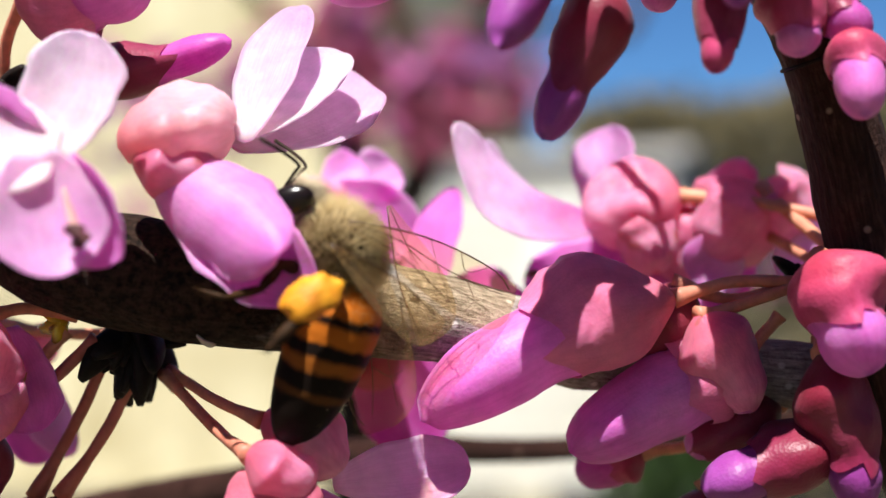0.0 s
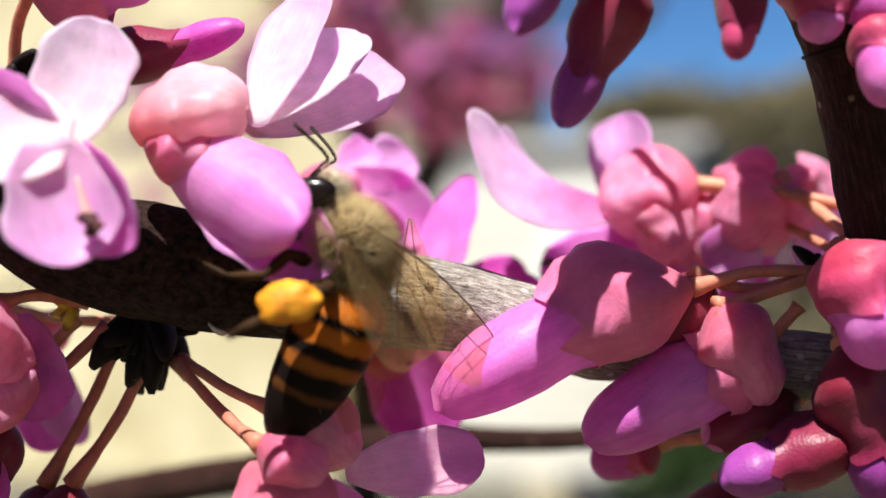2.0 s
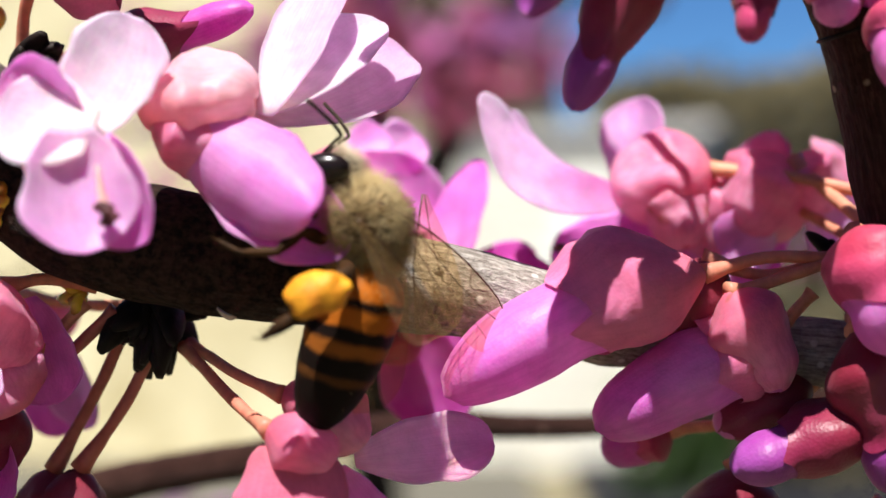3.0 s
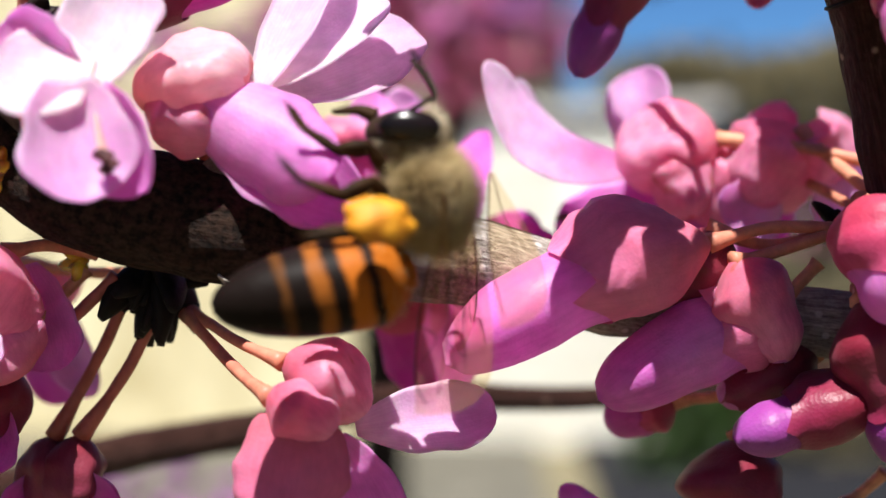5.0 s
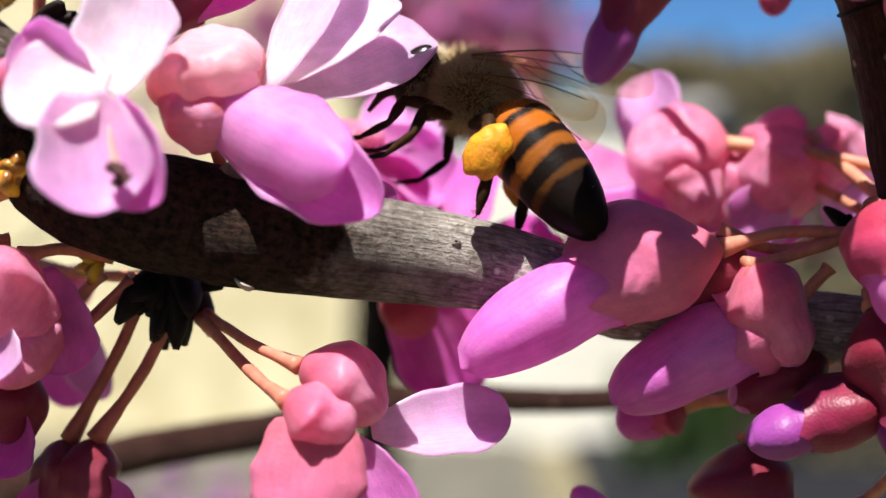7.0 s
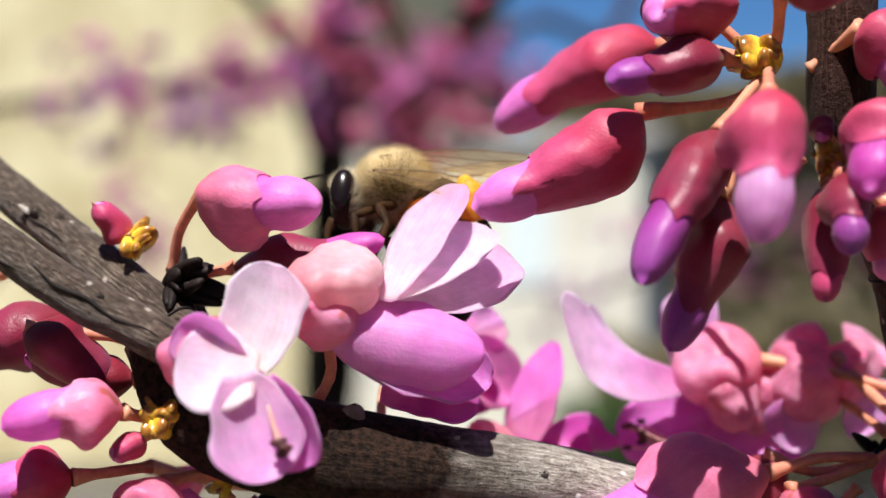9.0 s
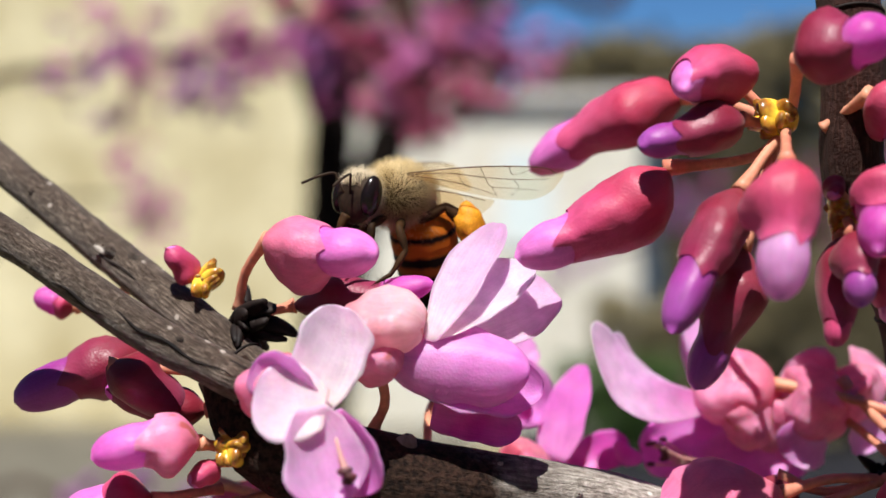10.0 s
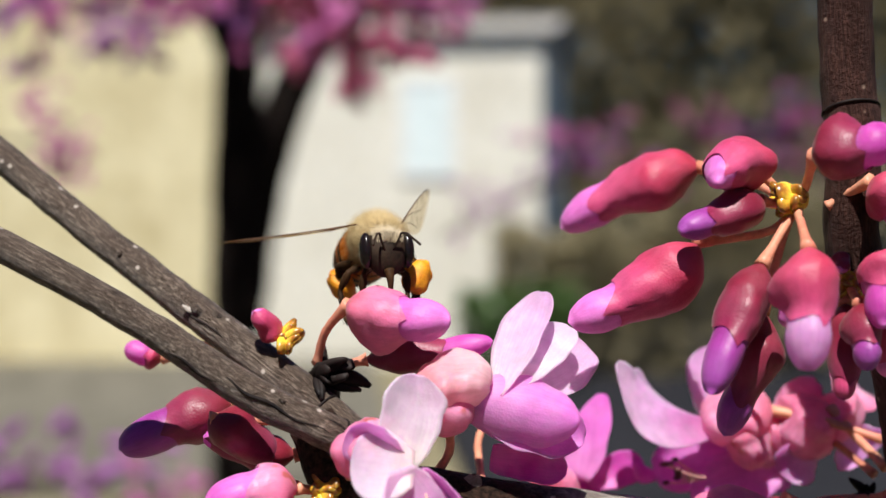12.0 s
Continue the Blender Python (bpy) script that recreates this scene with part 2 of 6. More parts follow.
def scales(place, size, count, way, material, label, seed=1, name="bud_scales", spread=1.0, slim=0.5):
    """A knot of overlapping bud scales on the wood."""
    rnd = random.Random(seed)
    th = root(name, at(place), label, "bud scales", "bud scales")
    for k in range(count):
        d = (Vector(way).normalized() + Vector((rnd.uniform(-1, 1), rnd.uniform(-1, 1), rnd.uniform(-1, 1))) * spread).normalized()
        bm = bmesh.new()
        ln = size * rnd.uniform(0.55, 1.0)
        b = d * -0.25 * ln * MM
        e = d * ln * MM
        where = bent(b, e, Vector((rnd.uniform(-.2, .2), rnd.uniform(-.2, .2), rnd.uniform(-.1, .3))) * ln * MM)
        shell(bm, where, Vector((rnd.uniform(-1, 1), -1, rnd.uniform(-1, 1))), lambda s: slim * 0.5 * ln * MM * math.sin(math.pi * (0.1 + 0.86 * s)) ** 0.7, 0, 0.99, 0, 0.6, 0.0, seed + k, 8, 10)
        part("scale", bm, material, th)
    return th
# ---------------------------------------------------------------- materials
def nodes_of(name):
    m = bpy.data.materials.new(name)
    m.use_nodes = True
    nt = m.node_tree
    for n in list(nt.nodes):
        nt.nodes.remove(n)
    out = nt.nodes.new("ShaderNodeOutputMaterial")
    return m, nt, out


def node(nt, kind, **values):
    n = nt.nodes.new(kind)
    for k, v in values.items():
        n.inputs[k.replace("_", " ")].default_value = v
    return n


def ramp(nt, source, stops):
    r = nt.nodes.new("ShaderNodeValToRGB")
    e = r.color_ramp.elements
    while len(e) < len(stops):
        e.new(0.5)
    for el, (p, c) in zip(e, stops):
        el.position = p
        el.color = (*c, 1)
    nt.links.new(source, r.inputs[0])
    return r


def coords(nt, kind="Object"):
    return nt.nodes.new("ShaderNodeTexCoord").outputs[kind]


def noise_at(nt, scale, detail=3.0, rough=0.55, source=None, stretch=None):
    n = node(nt, "ShaderNodeTexNoise", Scale=scale, Detail=detail, Roughness=rough)
    src = source or coords(nt)
    if stretch:
        mp = nt.nodes.new("ShaderNodeMapping")
        mp.inputs["Scale"].default_value = stretch
        nt.links.new(src, mp.inputs[0])
        src = mp.outputs[0]
    nt.links.new(src, n.inputs["Vector"])
    return n


def mix(nt, a, b, fac, mode="MIX"):
    m = nt.nodes.new("ShaderNodeMix")
    m.data_type, m.blend_type = "RGBA", mode
    for sock, v in ((m.inputs[0], fac), (m.inputs[6], a), (m.inputs[7], b)):
        if hasattr(v, "node"):
            nt.links.new(v, sock)
        elif isinstance(v, (int, float)):
            sock.default_value = v
        else:
            sock.default_value = (*v, 1)
    return m.outputs[2]


def bump(nt, height, strength, distance):
    b = node(nt, "ShaderNodeBump", Strength=strength, Distance=distance)
    nt.links.new(height, b.inputs["Height"])
    return b.outputs[0]


def petal_material(name, foot, middle, tip, vein, through=0.4, rough=0.42, vein_amount=0.25, spots=None, gloss=0.34, glow=0.5):
    """Thin flower tissue: colour runs from the foot to the tip, fine veins, cells that sparkle, light that comes through."""
    m, nt, out = nodes_of(name)
    uv = coords(nt, "UV")
    sep = nt.nodes.new("ShaderNodeSeparateXYZ")
    nt.links.new(uv, sep.inputs[0])
    cloud = noise_at(nt, 320, 3)
    along = nt.nodes.new("ShaderNodeMath")
    along.operation = "MULTIPLY_ADD"
    nt.links.new(cloud.outputs[0], along.inputs[0])
    along.inputs[1].default_value = 0.22
    half = nt.nodes.new("ShaderNodeMath")
    half.operation = "SUBTRACT"
    nt.links.new(sep.outputs[1], half.inputs[0])
    half.inputs[1].default_value = 0.11
    nt.links.new(half.outputs[0], along.inputs[2])
    base = ramp(nt, along.outputs[0], ((0.0, foot), (0.45, middle), (1.0, tip))).outputs[0]
    # fine veins run along the petal
    veins = noise_at(nt, 1.0, 2, 0.5, uv, (26, 2.2, 1))
    vr = ramp(nt, veins.outputs[0], ((0.46, (0, 0, 0)), (0.56, (1, 1, 1)), (0.62, (0, 0, 0))))
    vm = nt.nodes.new("ShaderNodeMath")
    vm.operation = "MULTIPLY"
    nt.links.new(vr.outputs[0], vm.inputs[0])
    vm.inputs[1].default_value = vein_amount
    col = mix(nt, base, vein, vm.outputs[0])
    blot = noise_at(nt, 900, 4, 0.6)
    br = ramp(nt, blot.outputs[0], ((0.35, (0.86, 0.86, 0.86)), (0.7, (1.08, 1.08, 1.08))))
    col = mix(nt, col, br.outputs[0], 1.0, "MULTIPLY")
    cloudy = noise_at(nt, 420, 2, 0.5)
    cr = ramp(nt, cloudy.outputs[0], ((0.40, (0.0, 0.0, 0.0)), (0.66, (0.20, 0.20, 0.20))))
    bloom = 0.45 if glow > 0.4 else 0.10
    col = mix(nt, col, [bloom + (1 - bloom) * v for v in tip], cr.outputs[0])
    if spots:
        sp = noise_at(nt, 700, 1, 0.4)
        sr = ramp(nt, sp.outputs[0], ((0.70, (0, 0, 0)), (0.76, (1, 1, 1))))
        col = mix(nt, col, spots, sr.outputs[0])
    cells = node(nt, "ShaderNodeTexVoronoi", Scale=6500)
    nt.links.new(coords(nt), cells.inputs["Vector"])
    wr = noise_at(nt, 1500, 2)
    hsum = nt.nodes.new("ShaderNodeMath")
    hsum.operation = "MULTIPLY_ADD"
    nt.links.new(wr.outputs[0], hsum.inputs[0])
    hsum.inputs[1].default_value = 1.6
    nt.links.new(cells.outputs[0], hsum.inputs[2])
    nb = bump(nt, hsum.outputs[0], 0.13, 0.0001)
    p = node(nt, "ShaderNodeBsdfPrincipled", Roughness=rough)
    p.inputs["Specular IOR Level"].default_value = gloss
    p.inputs["Sheen Weight"].default_value = 0.05
    p.inputs["Subsurface Weight"].default_value = glow
    p.inputs["Subsurface Radius"].default_value = (1.0, 0.45, 0.75)
    p.inputs["Subsurface Scale"].default_value = 0.0005
    nt.links.new(col, p.inputs["Base Color"])
    nt.links.new(nb, p.inputs["Normal"])
    tr = nt.nodes.new("ShaderNodeBsdfTranslucent")
    nt.links.new(col, tr.inputs[0])
    nt.links.new(nb, tr.inputs["Normal"])
    mx = nt.nodes.new("ShaderNodeMixShader")
    mx.inputs[0].default_value = min(0.7, through + 0.1) if glow > 0.4 else 0.6 * through
    nt.links.new(p.outputs[0], mx.inputs[1])
    nt.links.new(tr.outputs[0], mx.inputs[2])
    nt.links.new(mx.outputs[0], out.inputs[0])
    return m


def bark_material(name, dark, mid, pale, lenticel, rough=0.7, scale=1.0, relief=0.0004, gloss=0.12, shade_share=None):
    """Bark: streaks along the wood, pale flecks, cracks; the last argument is the share of the length coloured
    brown-black for the shade cast on it.
    """
    m, nt, out = nodes_of(name)
    uv = coords(nt, "UV")
    streak = noise_at(nt, 1.0, 7, 0.68, uv, (64 * scale, 44 * scale, 1))
    big = noise_at(nt, 260 * scale, 4, 0.6)
    fine = noise_at(nt, 2600 * scale, 4, 0.7)
    col = ramp(nt, streak.outputs[0], ((0.24, dark), (0.5, mid), (0.78, pale))).outputs[0]
    br = ramp(nt, big.outputs[0], ((0.3, (0.55, 0.5, 0.48)), (0.65, (1.2, 1.2, 1.2))))
    col = mix(nt, col, br.outputs[0], 0.8, "MULTIPLY")
    fr = ramp(nt, fine.outputs[0], ((0.35, (0.6, 0.58, 0.55)), (0.62, (1.1, 1.1, 1.1))))
    col = mix(nt, col, fr.outputs[0], 0.7, "MULTIPLY")
    vo = node(nt, "ShaderNodeTexVoronoi", Scale=620 * scale)
    nt.links.new(coords(nt), vo.inputs["Vector"])
    vo.inputs["Randomness"].default_value = 1.0
    lr = ramp(nt, vo.outputs["Distance"], ((0.07, (0.8, 0.8, 0.8)), (0.13, (0, 0, 0))))
    col = mix(nt, col, lenticel, lr.outputs[0])
    # shade cast on the branch's first part is mixed into the colour
    if shade_share:
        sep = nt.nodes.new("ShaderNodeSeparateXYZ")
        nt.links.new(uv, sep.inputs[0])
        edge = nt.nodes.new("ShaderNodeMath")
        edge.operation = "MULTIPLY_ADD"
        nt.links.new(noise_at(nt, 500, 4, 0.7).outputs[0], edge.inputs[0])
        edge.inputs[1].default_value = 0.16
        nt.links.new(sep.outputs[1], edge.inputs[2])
        share = ramp(nt, edge.outputs[0], ((shade_share, (1, 1, 1)), (shade_share + 0.12, (0, 0, 0))))
        shade_tone = ramp(nt, fine.outputs[0], ((0.38, (0.007, 0.004, 0.003)), (0.62, (0.045, 0.024, 0.016))))
        col = mix(nt, col, shade_tone.outputs[0], share.outputs[0])
    h = nt.nodes.new("ShaderNodeMath")
    h.operation = "ADD"
    nt.links.new(streak.outputs[0], h.inputs[0])
    nt.links.new(fine.outputs[0], h.inputs[1])
    p = node(nt, "ShaderNodeBsdfPrincipled", Roughness=rough)
    p.inputs["Specular IOR Level"].default_value = gloss
    nt.links.new(col, p.inputs["Base Color"])
    nt.links.new(bump(nt, h.outputs[0], 0.9, relief), p.inputs["Normal"])
    nt.links.new(p.outputs[0], out.inputs[0])
    return m


def plain_material(name, a, b, scale, rough=0.5, relief=0.00005, metallic=0.0, gloss=0.5, through=0.0, strength=0.5):
    """One colour that wanders to another, with a fine relief."""
    m, nt, out = nodes_of(name)
    n1 = noise_at(nt, scale, 4, 0.6)
    n2 = noise_at(nt, scale * 7, 3, 0.6)
    col = ramp(nt, n1.outputs[0], ((0.32, a), (0.68, b))).outputs[0]
    fr = ramp(nt, n2.outputs[0], ((0.3, (0.75, 0.75, 0.75)), (0.7, (1.15, 1.15, 1.15))))
    col = mix(nt, col, fr.outputs[0], 0.8, "MULTIPLY")
    p = node(nt, "ShaderNodeBsdfPrincipled", Roughness=rough, Metallic=metallic)
    p.inputs["Specular IOR Level"].default_value = gloss
    nt.links.new(col, p.inputs["Base Color"])
    nt.links.new(bump(nt, n2.outputs[0], strength, relief), p.inputs["Normal"])
    last = p.outputs[0]
    if through:
        tr = nt.nodes.new("ShaderNodeBsdfTranslucent")
        nt.links.new(col, tr.inputs[0])
        mx = nt.nodes.new("ShaderNodeMixShader")
        mx.inputs[0].default_value = through
        nt.links.new(last, mx.inputs[1])
        nt.links.new(tr.outputs[0], mx.inputs[2])
        last = mx.outputs[0]
    nt.links.new(last, out.inputs[0])
    return m


def scale_material():
    """Glossy yellow bud scale with a dark brown tip and flecks."""
    m, nt, out = nodes_of("yellow brown bud scale")
    sep = nt.nodes.new("ShaderNodeSeparateXYZ")
    nt.links.new(coords(nt, "UV"), sep.inputs[0])
    wob = noise_at(nt, 1400, 3)
    add = nt.nodes.new("ShaderNodeMath")
    add.operation = "MULTIPLY_ADD"
    nt.links.new(wob.outputs[0], add.inputs[0])
    add.inputs[1].default_value = 0.4
    low = nt.nodes.new("ShaderNodeMath")
    low.operation = "MULTIPLY_ADD"
    nt.links.new(sep.outputs[1], low.inputs[0])
    low.inputs[1].default_value, low.inputs[2].default_value = 0.72, -0.06
    nt.links.new(low.outputs[0], add.inputs[2])
    col = ramp(nt, add.outputs[0], ((0.10, (0.20, 0.09, 0.02)), (0.30, (0.66, 0.38, 0.03)), (0.62, (0.86, 0.60, 0.06)), (0.80, (0.36, 0.15, 0.02)), (0.95, (0.05, 0.02, 0.008)))).outputs[0]
    p = node(nt, "ShaderNodeBsdfPrincipled", Roughness=0.25)
    p.inputs["Specular IOR Level"].default_value = 0.5
    p.inputs["Subsurface Weight"].default_value = 0.3
    p.inputs["Subsurface Scale"].default_value = 0.0003
    nt.links.new(col, p.inputs["Base Color"])
    nt.links.new(bump(nt, wob.outputs[0], 0.4, 0.00006), p.inputs["Normal"])
    nt.links.new(p.outputs[0], out.inputs[0])
    return m


M_PETAL = petal_material("pale pink petal", (0.95, 0.695, 0.85), (0.93, 0.554, 0.87), (0.89, 0.414, 0.82), (0.70, 0.246, 0.62), 0.48)
M_WHITE = petal_material("whitish petal", (0.97, 0.827, 0.80), (0.97, 0.827, 0.95), (0.95, 0.752, 0.94), (0.84, 0.526, 0.80), 0.52)
M_PALE = petal_material("pale lilac petal", (0.97, 0.84, 0.90), (0.95, 0.74, 0.92), (0.92, 0.60, 0.88), (0.76, 0.38, 0.70), 0.55)
M_ORCHID = petal_material("soft orchid petal", (0.93, 0.484, 0.80), (0.91, 0.367, 0.80), (0.87, 0.273, 0.76), (0.66, 0.133, 0.54), 0.42)
M_KEEL = petal_material("orchid petal", (0.92, 0.390, 0.76), (0.90, 0.273, 0.76), (0.85, 0.187, 0.70), (0.62, 0.078, 0.48), 0.36)
M_MAGENTA = petal_material("magenta petal", (0.78, 0.172, 0.52), (0.74, 0.101, 0.52), (0.70, 0.094, 0.54), (0.46, 0.023, 0.27), 0.36)
M_COROLLA = petal_material("bud petals", (0.58, 0.060, 0.32), (0.66, 0.110, 0.46), (0.78, 0.230, 0.64), (0.52, 0.062, 0.34), 0.32, 0.5, glow=0.3)
M_PURPLE = petal_material("violet bud petals", (0.34, 0.026, 0.13), (0.30, 0.030, 0.22), (0.32, 0.055, 0.34), (0.20, 0.02, 0.16), 0.22, 0.45, glow=0.3)
M_CALYX = petal_material("rosy calyx", (0.42, 0.034, 0.06), (0.47, 0.042, 0.10), (0.56, 0.070, 0.20), (0.38, 0.023, 0.08), 0.2, 0.46, 0.3, gloss=0.22, glow=0.15)
M_CALYX_PALE = petal_material("pale rosy calyx", (0.80, 0.156, 0.25), (0.90, 0.281, 0.48), (0.94, 0.406, 0.63), (0.66, 0.140, 0.28), 0.36, 0.42, 0.3, (0.60, 0.172, 0.16), gloss=0.4)
M_CALYX_ROSE = petal_material("rose pink calyx", (0.66, 0.156, 0.20), (0.76, 0.187, 0.32), (0.78, 0.203, 0.40), (0.52, 0.078, 0.14), 0.4, 0.46, 0.2, gloss=0.26, glow=0.3)
M_CALYX_DARK = petal_material("dark red calyx", (0.19, 0.012, 0.022), (0.21, 0.013, 0.038), (0.25, 0.018, 0.07), (0.16, 0.01, 0.025), 0.16, 0.42, 0.2, gloss=0.3, glow=0.12)
M_STALK = plain_material("flower stalk", (0.68, 0.22, 0.15), (0.80, 0.40, 0.24), 260, 0.45, 0.00004, gloss=0.35, through=0.25)
M_STALK_DARK = plain_material("dark flower stalk", (0.38, 0.08, 0.06), (0.52, 0.15, 0.11), 260, 0.4, 0.00004, gloss=0.4, through=0.1)
M_STAMEN = plain_material("stamen thread", (0.80, 0.42, 0.40), (0.84, 0.52, 0.44), 500, 0.5, through=0.3)
M_ANTHER = plain_material("anther", (0.05, 0.015, 0.02), (0.16, 0.03, 0.03), 1500, 0.6)
# the branch's fork end carries its shade as a brown-black colour
M_BARK = bark_material("grey brown bark", (0.040, 0.030, 0.022), (0.46, 0.42, 0.37), (0.84, 0.80, 0.74), (0.85, 0.82, 0.77), shade_share=0.41)
M_BARK_DARK = bark_material("dark bark", (0.014, 0.007, 0.006), (0.052, 0.022, 0.017), (0.12, 0.060, 0.045), (0.34, 0.24, 0.18), 0.55)
M_TWIG = bark_material("young twig bark", (0.010, 0.007, 0.004), (0.10, 0.072, 0.053), (0.46, 0.38, 0.31), (0.66, 0.58, 0.50), 0.45, relief=0.00035, gloss=0.4)
M_FLAKE = plain_material("pale torn bark", (0.30, 0.26, 0.21), (0.62, 0.58, 0.52), 900, 0.8, 0.0001, gloss=0.1)
M_SCALE = plain_material("black bud scale", (0.005, 0.004, 0.004), (0.02, 0.013, 0.011), 500, 0.6, 0.00008, gloss=0.15)
M_SCALE_YELLOW = scale_material()
M_CALYX_WHITE = petal_material("whitish pink calyx", (0.82, 0.263, 0.28), (0.93, 0.489, 0.56), (0.95, 0.658, 0.72), (0.74, 0.282, 0.34), 0.38, 0.42, 0.25, (0.62, 0.244, 0.18))
M_CURL = petal_material("white petal with a magenta foot", (0.78, 0.211, 0.58), (0.95, 0.686, 0.93), (0.97, 0.774, 0.96), (0.84, 0.440, 0.80), 0.55)
# ---------------------------------------------------------------- the garden behind
M_GROUND = plain_material("dry lawn and leaf litter", (0.12, 0.105, 0.06), (0.22, 0.19, 0.12), 6, 0.9, 0.01, gloss=0.1)
M_PAVING = plain_material("pale grey paving", (0.075, 0.07, 0.055), (0.15, 0.138, 0.11), 5, 0.85, 0.004, gloss=0.1)
M_WALL = plain_material("cream render", (0.48, 0.40, 0.21), (0.76, 0.68, 0.43), 2.0, 0.85, 0.004)
M_WHITEWALL = plain_material("white painted boards", (0.68, 0.64, 0.52), (0.80, 0.77, 0.66), 2, 0.6, 0.002)
M_ROOF = plain_material("weathered roof tiles", (0.20, 0.19, 0.17), (0.36, 0.34, 0.31), 5, 0.85, 0.01)
# near-black bark tone and low gloss: the trunk's shade is put into the colour
M_TRUNK = bark_material("shade-dark trunk bark", (0.005, 0.004, 0.004), (0.012, 0.009, 0.008), (0.025, 0.019, 0.017), (0.03, 0.025, 0.022), 0.9, 0.05, 0.006, 0.05)
M_ASPHALT = plain_material("dark asphalt", (0.010, 0.010, 0.012), (0.022, 0.022, 0.026), 9, 0.9, 0.003, gloss=0.08)
M_TEAL = plain_material("pale teal paint", (0.66, 0.76, 0.74), (0.74, 0.82, 0.80), 4, 0.5, 0.001)
M_GREEN = plain_material("garden leaves", (0.03, 0.07, 0.015), (0.10, 0.17, 0.04), 30, 0.5, 0.001, through=0.3)
M_GREENDARK = plain_material("evergreen leaves", (0.02, 0.04, 0.012), (0.05, 0.09, 0.03), 8, 0.6, 0.001, through=0.15)
M_BROWNLEAF = plain_material("olive brown leaves", (0.13, 0.11, 0.06), (0.34, 0.29, 0.17), 1.5, 0.8, 0.001, through=0.35, gloss=0.1)
M_FARPINK = plain_material("far blossom", (0.44, 0.07, 0.27), (0.60, 0.20, 0.44), 14, 0.5, 0.0002, through=0.35)
M_FARRED = plain_material("far rosy buds", (0.30, 0.03, 0.08), (0.50, 0.11, 0.22), 14, 0.45, 0.0002, through=0.3)
M_FARPURPLE = plain_material("far violet blossom", (0.24, 0.05, 0.27), (0.46, 0.18, 0.46), 14, 0.5, 0.0002, through=0.35)
M_FRAMEWOOD = plain_material("white window frame", (0.72, 0.73, 0.70), (0.80, 0.80, 0.77), 8, 0.5, 0.0005)


def box(bm, lo, hi):
    r = bmesh.ops.create_cube(bm, size=1)
    for v in r["verts"]:
        v.co = Vector([lo[i] + (v.co[i] + 0.5) * (hi[i] - lo[i]) for i in range(3)])


def build_ground():
    bm = bmesh.new()
    # one sheet, finer near the tree, that reaches the horizon
    xs = [-3000, -400, -60, -20, -10, -6, -4, -3, -2, -1, 0, 1, 2, 3, 4, 6, 10, 20, 60, 400, 3000]
    rows = [[bm.verts.new((x, y, 0 if max(abs(x), abs(y)) > 30 else 0.05 * noise.noise(Vector((x * 0.4, y * 0.4, 0))))) for x in xs] for y in xs]
    grid_faces(bm, rows, False)
    ob = new("ground", mesh_of("ground", bm, M_GROUND))
    tagged(ob, "dry pale lawn with leaf litter round the tree", "ground", kind="structure")
    bm = bmesh.new()
    box(bm, (-9, 5.0, -0.02), (0.25, 7.9, 0.055))
    ob = new("pavement", mesh_of("pavement", bm, M_PAVING, False))
    tagged(ob, "grey stone paving along the cream house", "pavement", kind="structure")
    bm = bmesh.new()
    box(bm, (0.5, 4.3, -0.02), (12, 7.9, 0.06))
    box(bm, (1.7, 7.9, -0.02), (12, 14.0, 0.06))
    ob = new("road", mesh_of("road", bm, M_ASPHALT, False))
    tagged(ob, "dark asphalt drive beside the house", "road", kind="structure")


def build_house():
    th = root("house", Vector((0, 8.0, 0)), "cream rendered house with a low white boarded wing in full sun", "house")
    bm = bmesh.new()
    box(bm, (-9.0, 0.0, 0.0), (-0.45, 6.0, 4.3))
    part("wall", bm, M_WALL, th, smooth=False)
    for k in range(13):
        z = 0.15 * k
        bm = bmesh.new()
        box(bm, (-0.45, 0.0, z), (1.25, 4.0, z + 0.143))
        part("board", bm, M_WHITEWALL, th, smooth=False)
    bm = bmesh.new()
    vs = [bm.verts.new(p) for p in ((-0.38, -0.06, 1.95), (1.33, -0.06, 1.95), (1.33, 4.2, 1.95), (-0.38, 4.2, 1.95), (-0.38, 2.0, 2.2), (1.33, 2.0, 2.2))]
    for f in ((0, 1, 5, 4), (3, 4, 5, 2), (0, 4, 3), (1, 2, 5), (0, 3, 2, 1)):
        bm.faces.new([vs[i] for i in f])
    part("roof", bm, M_ROOF, th, "low grey tiled roof", smooth=False)
    bm = bmesh.new()
    box(bm, (0.46, -0.012, 1.15), (0.72, 0.0, 1.66))
    win = part("window", bm, M_TEAL, th, "pale teal shutter", smooth=False)
    for x0, x1, z0, z1 in ((0.42, 0.46, 1.11, 1.70), (0.72, 0.76, 1.11, 1.70), (0.46, 0.72, 1.11, 1.15), (0.46, 0.72, 1.66, 1.70)):
        bm = bmesh.new()
        box(bm, (x0, -0.018, z0), (x1, 0.0, z1))
        part("frame", bm, M_FRAMEWOOD, win, smooth=False)
    th.rotation_euler = (0, 0, radians(-12))
    return th


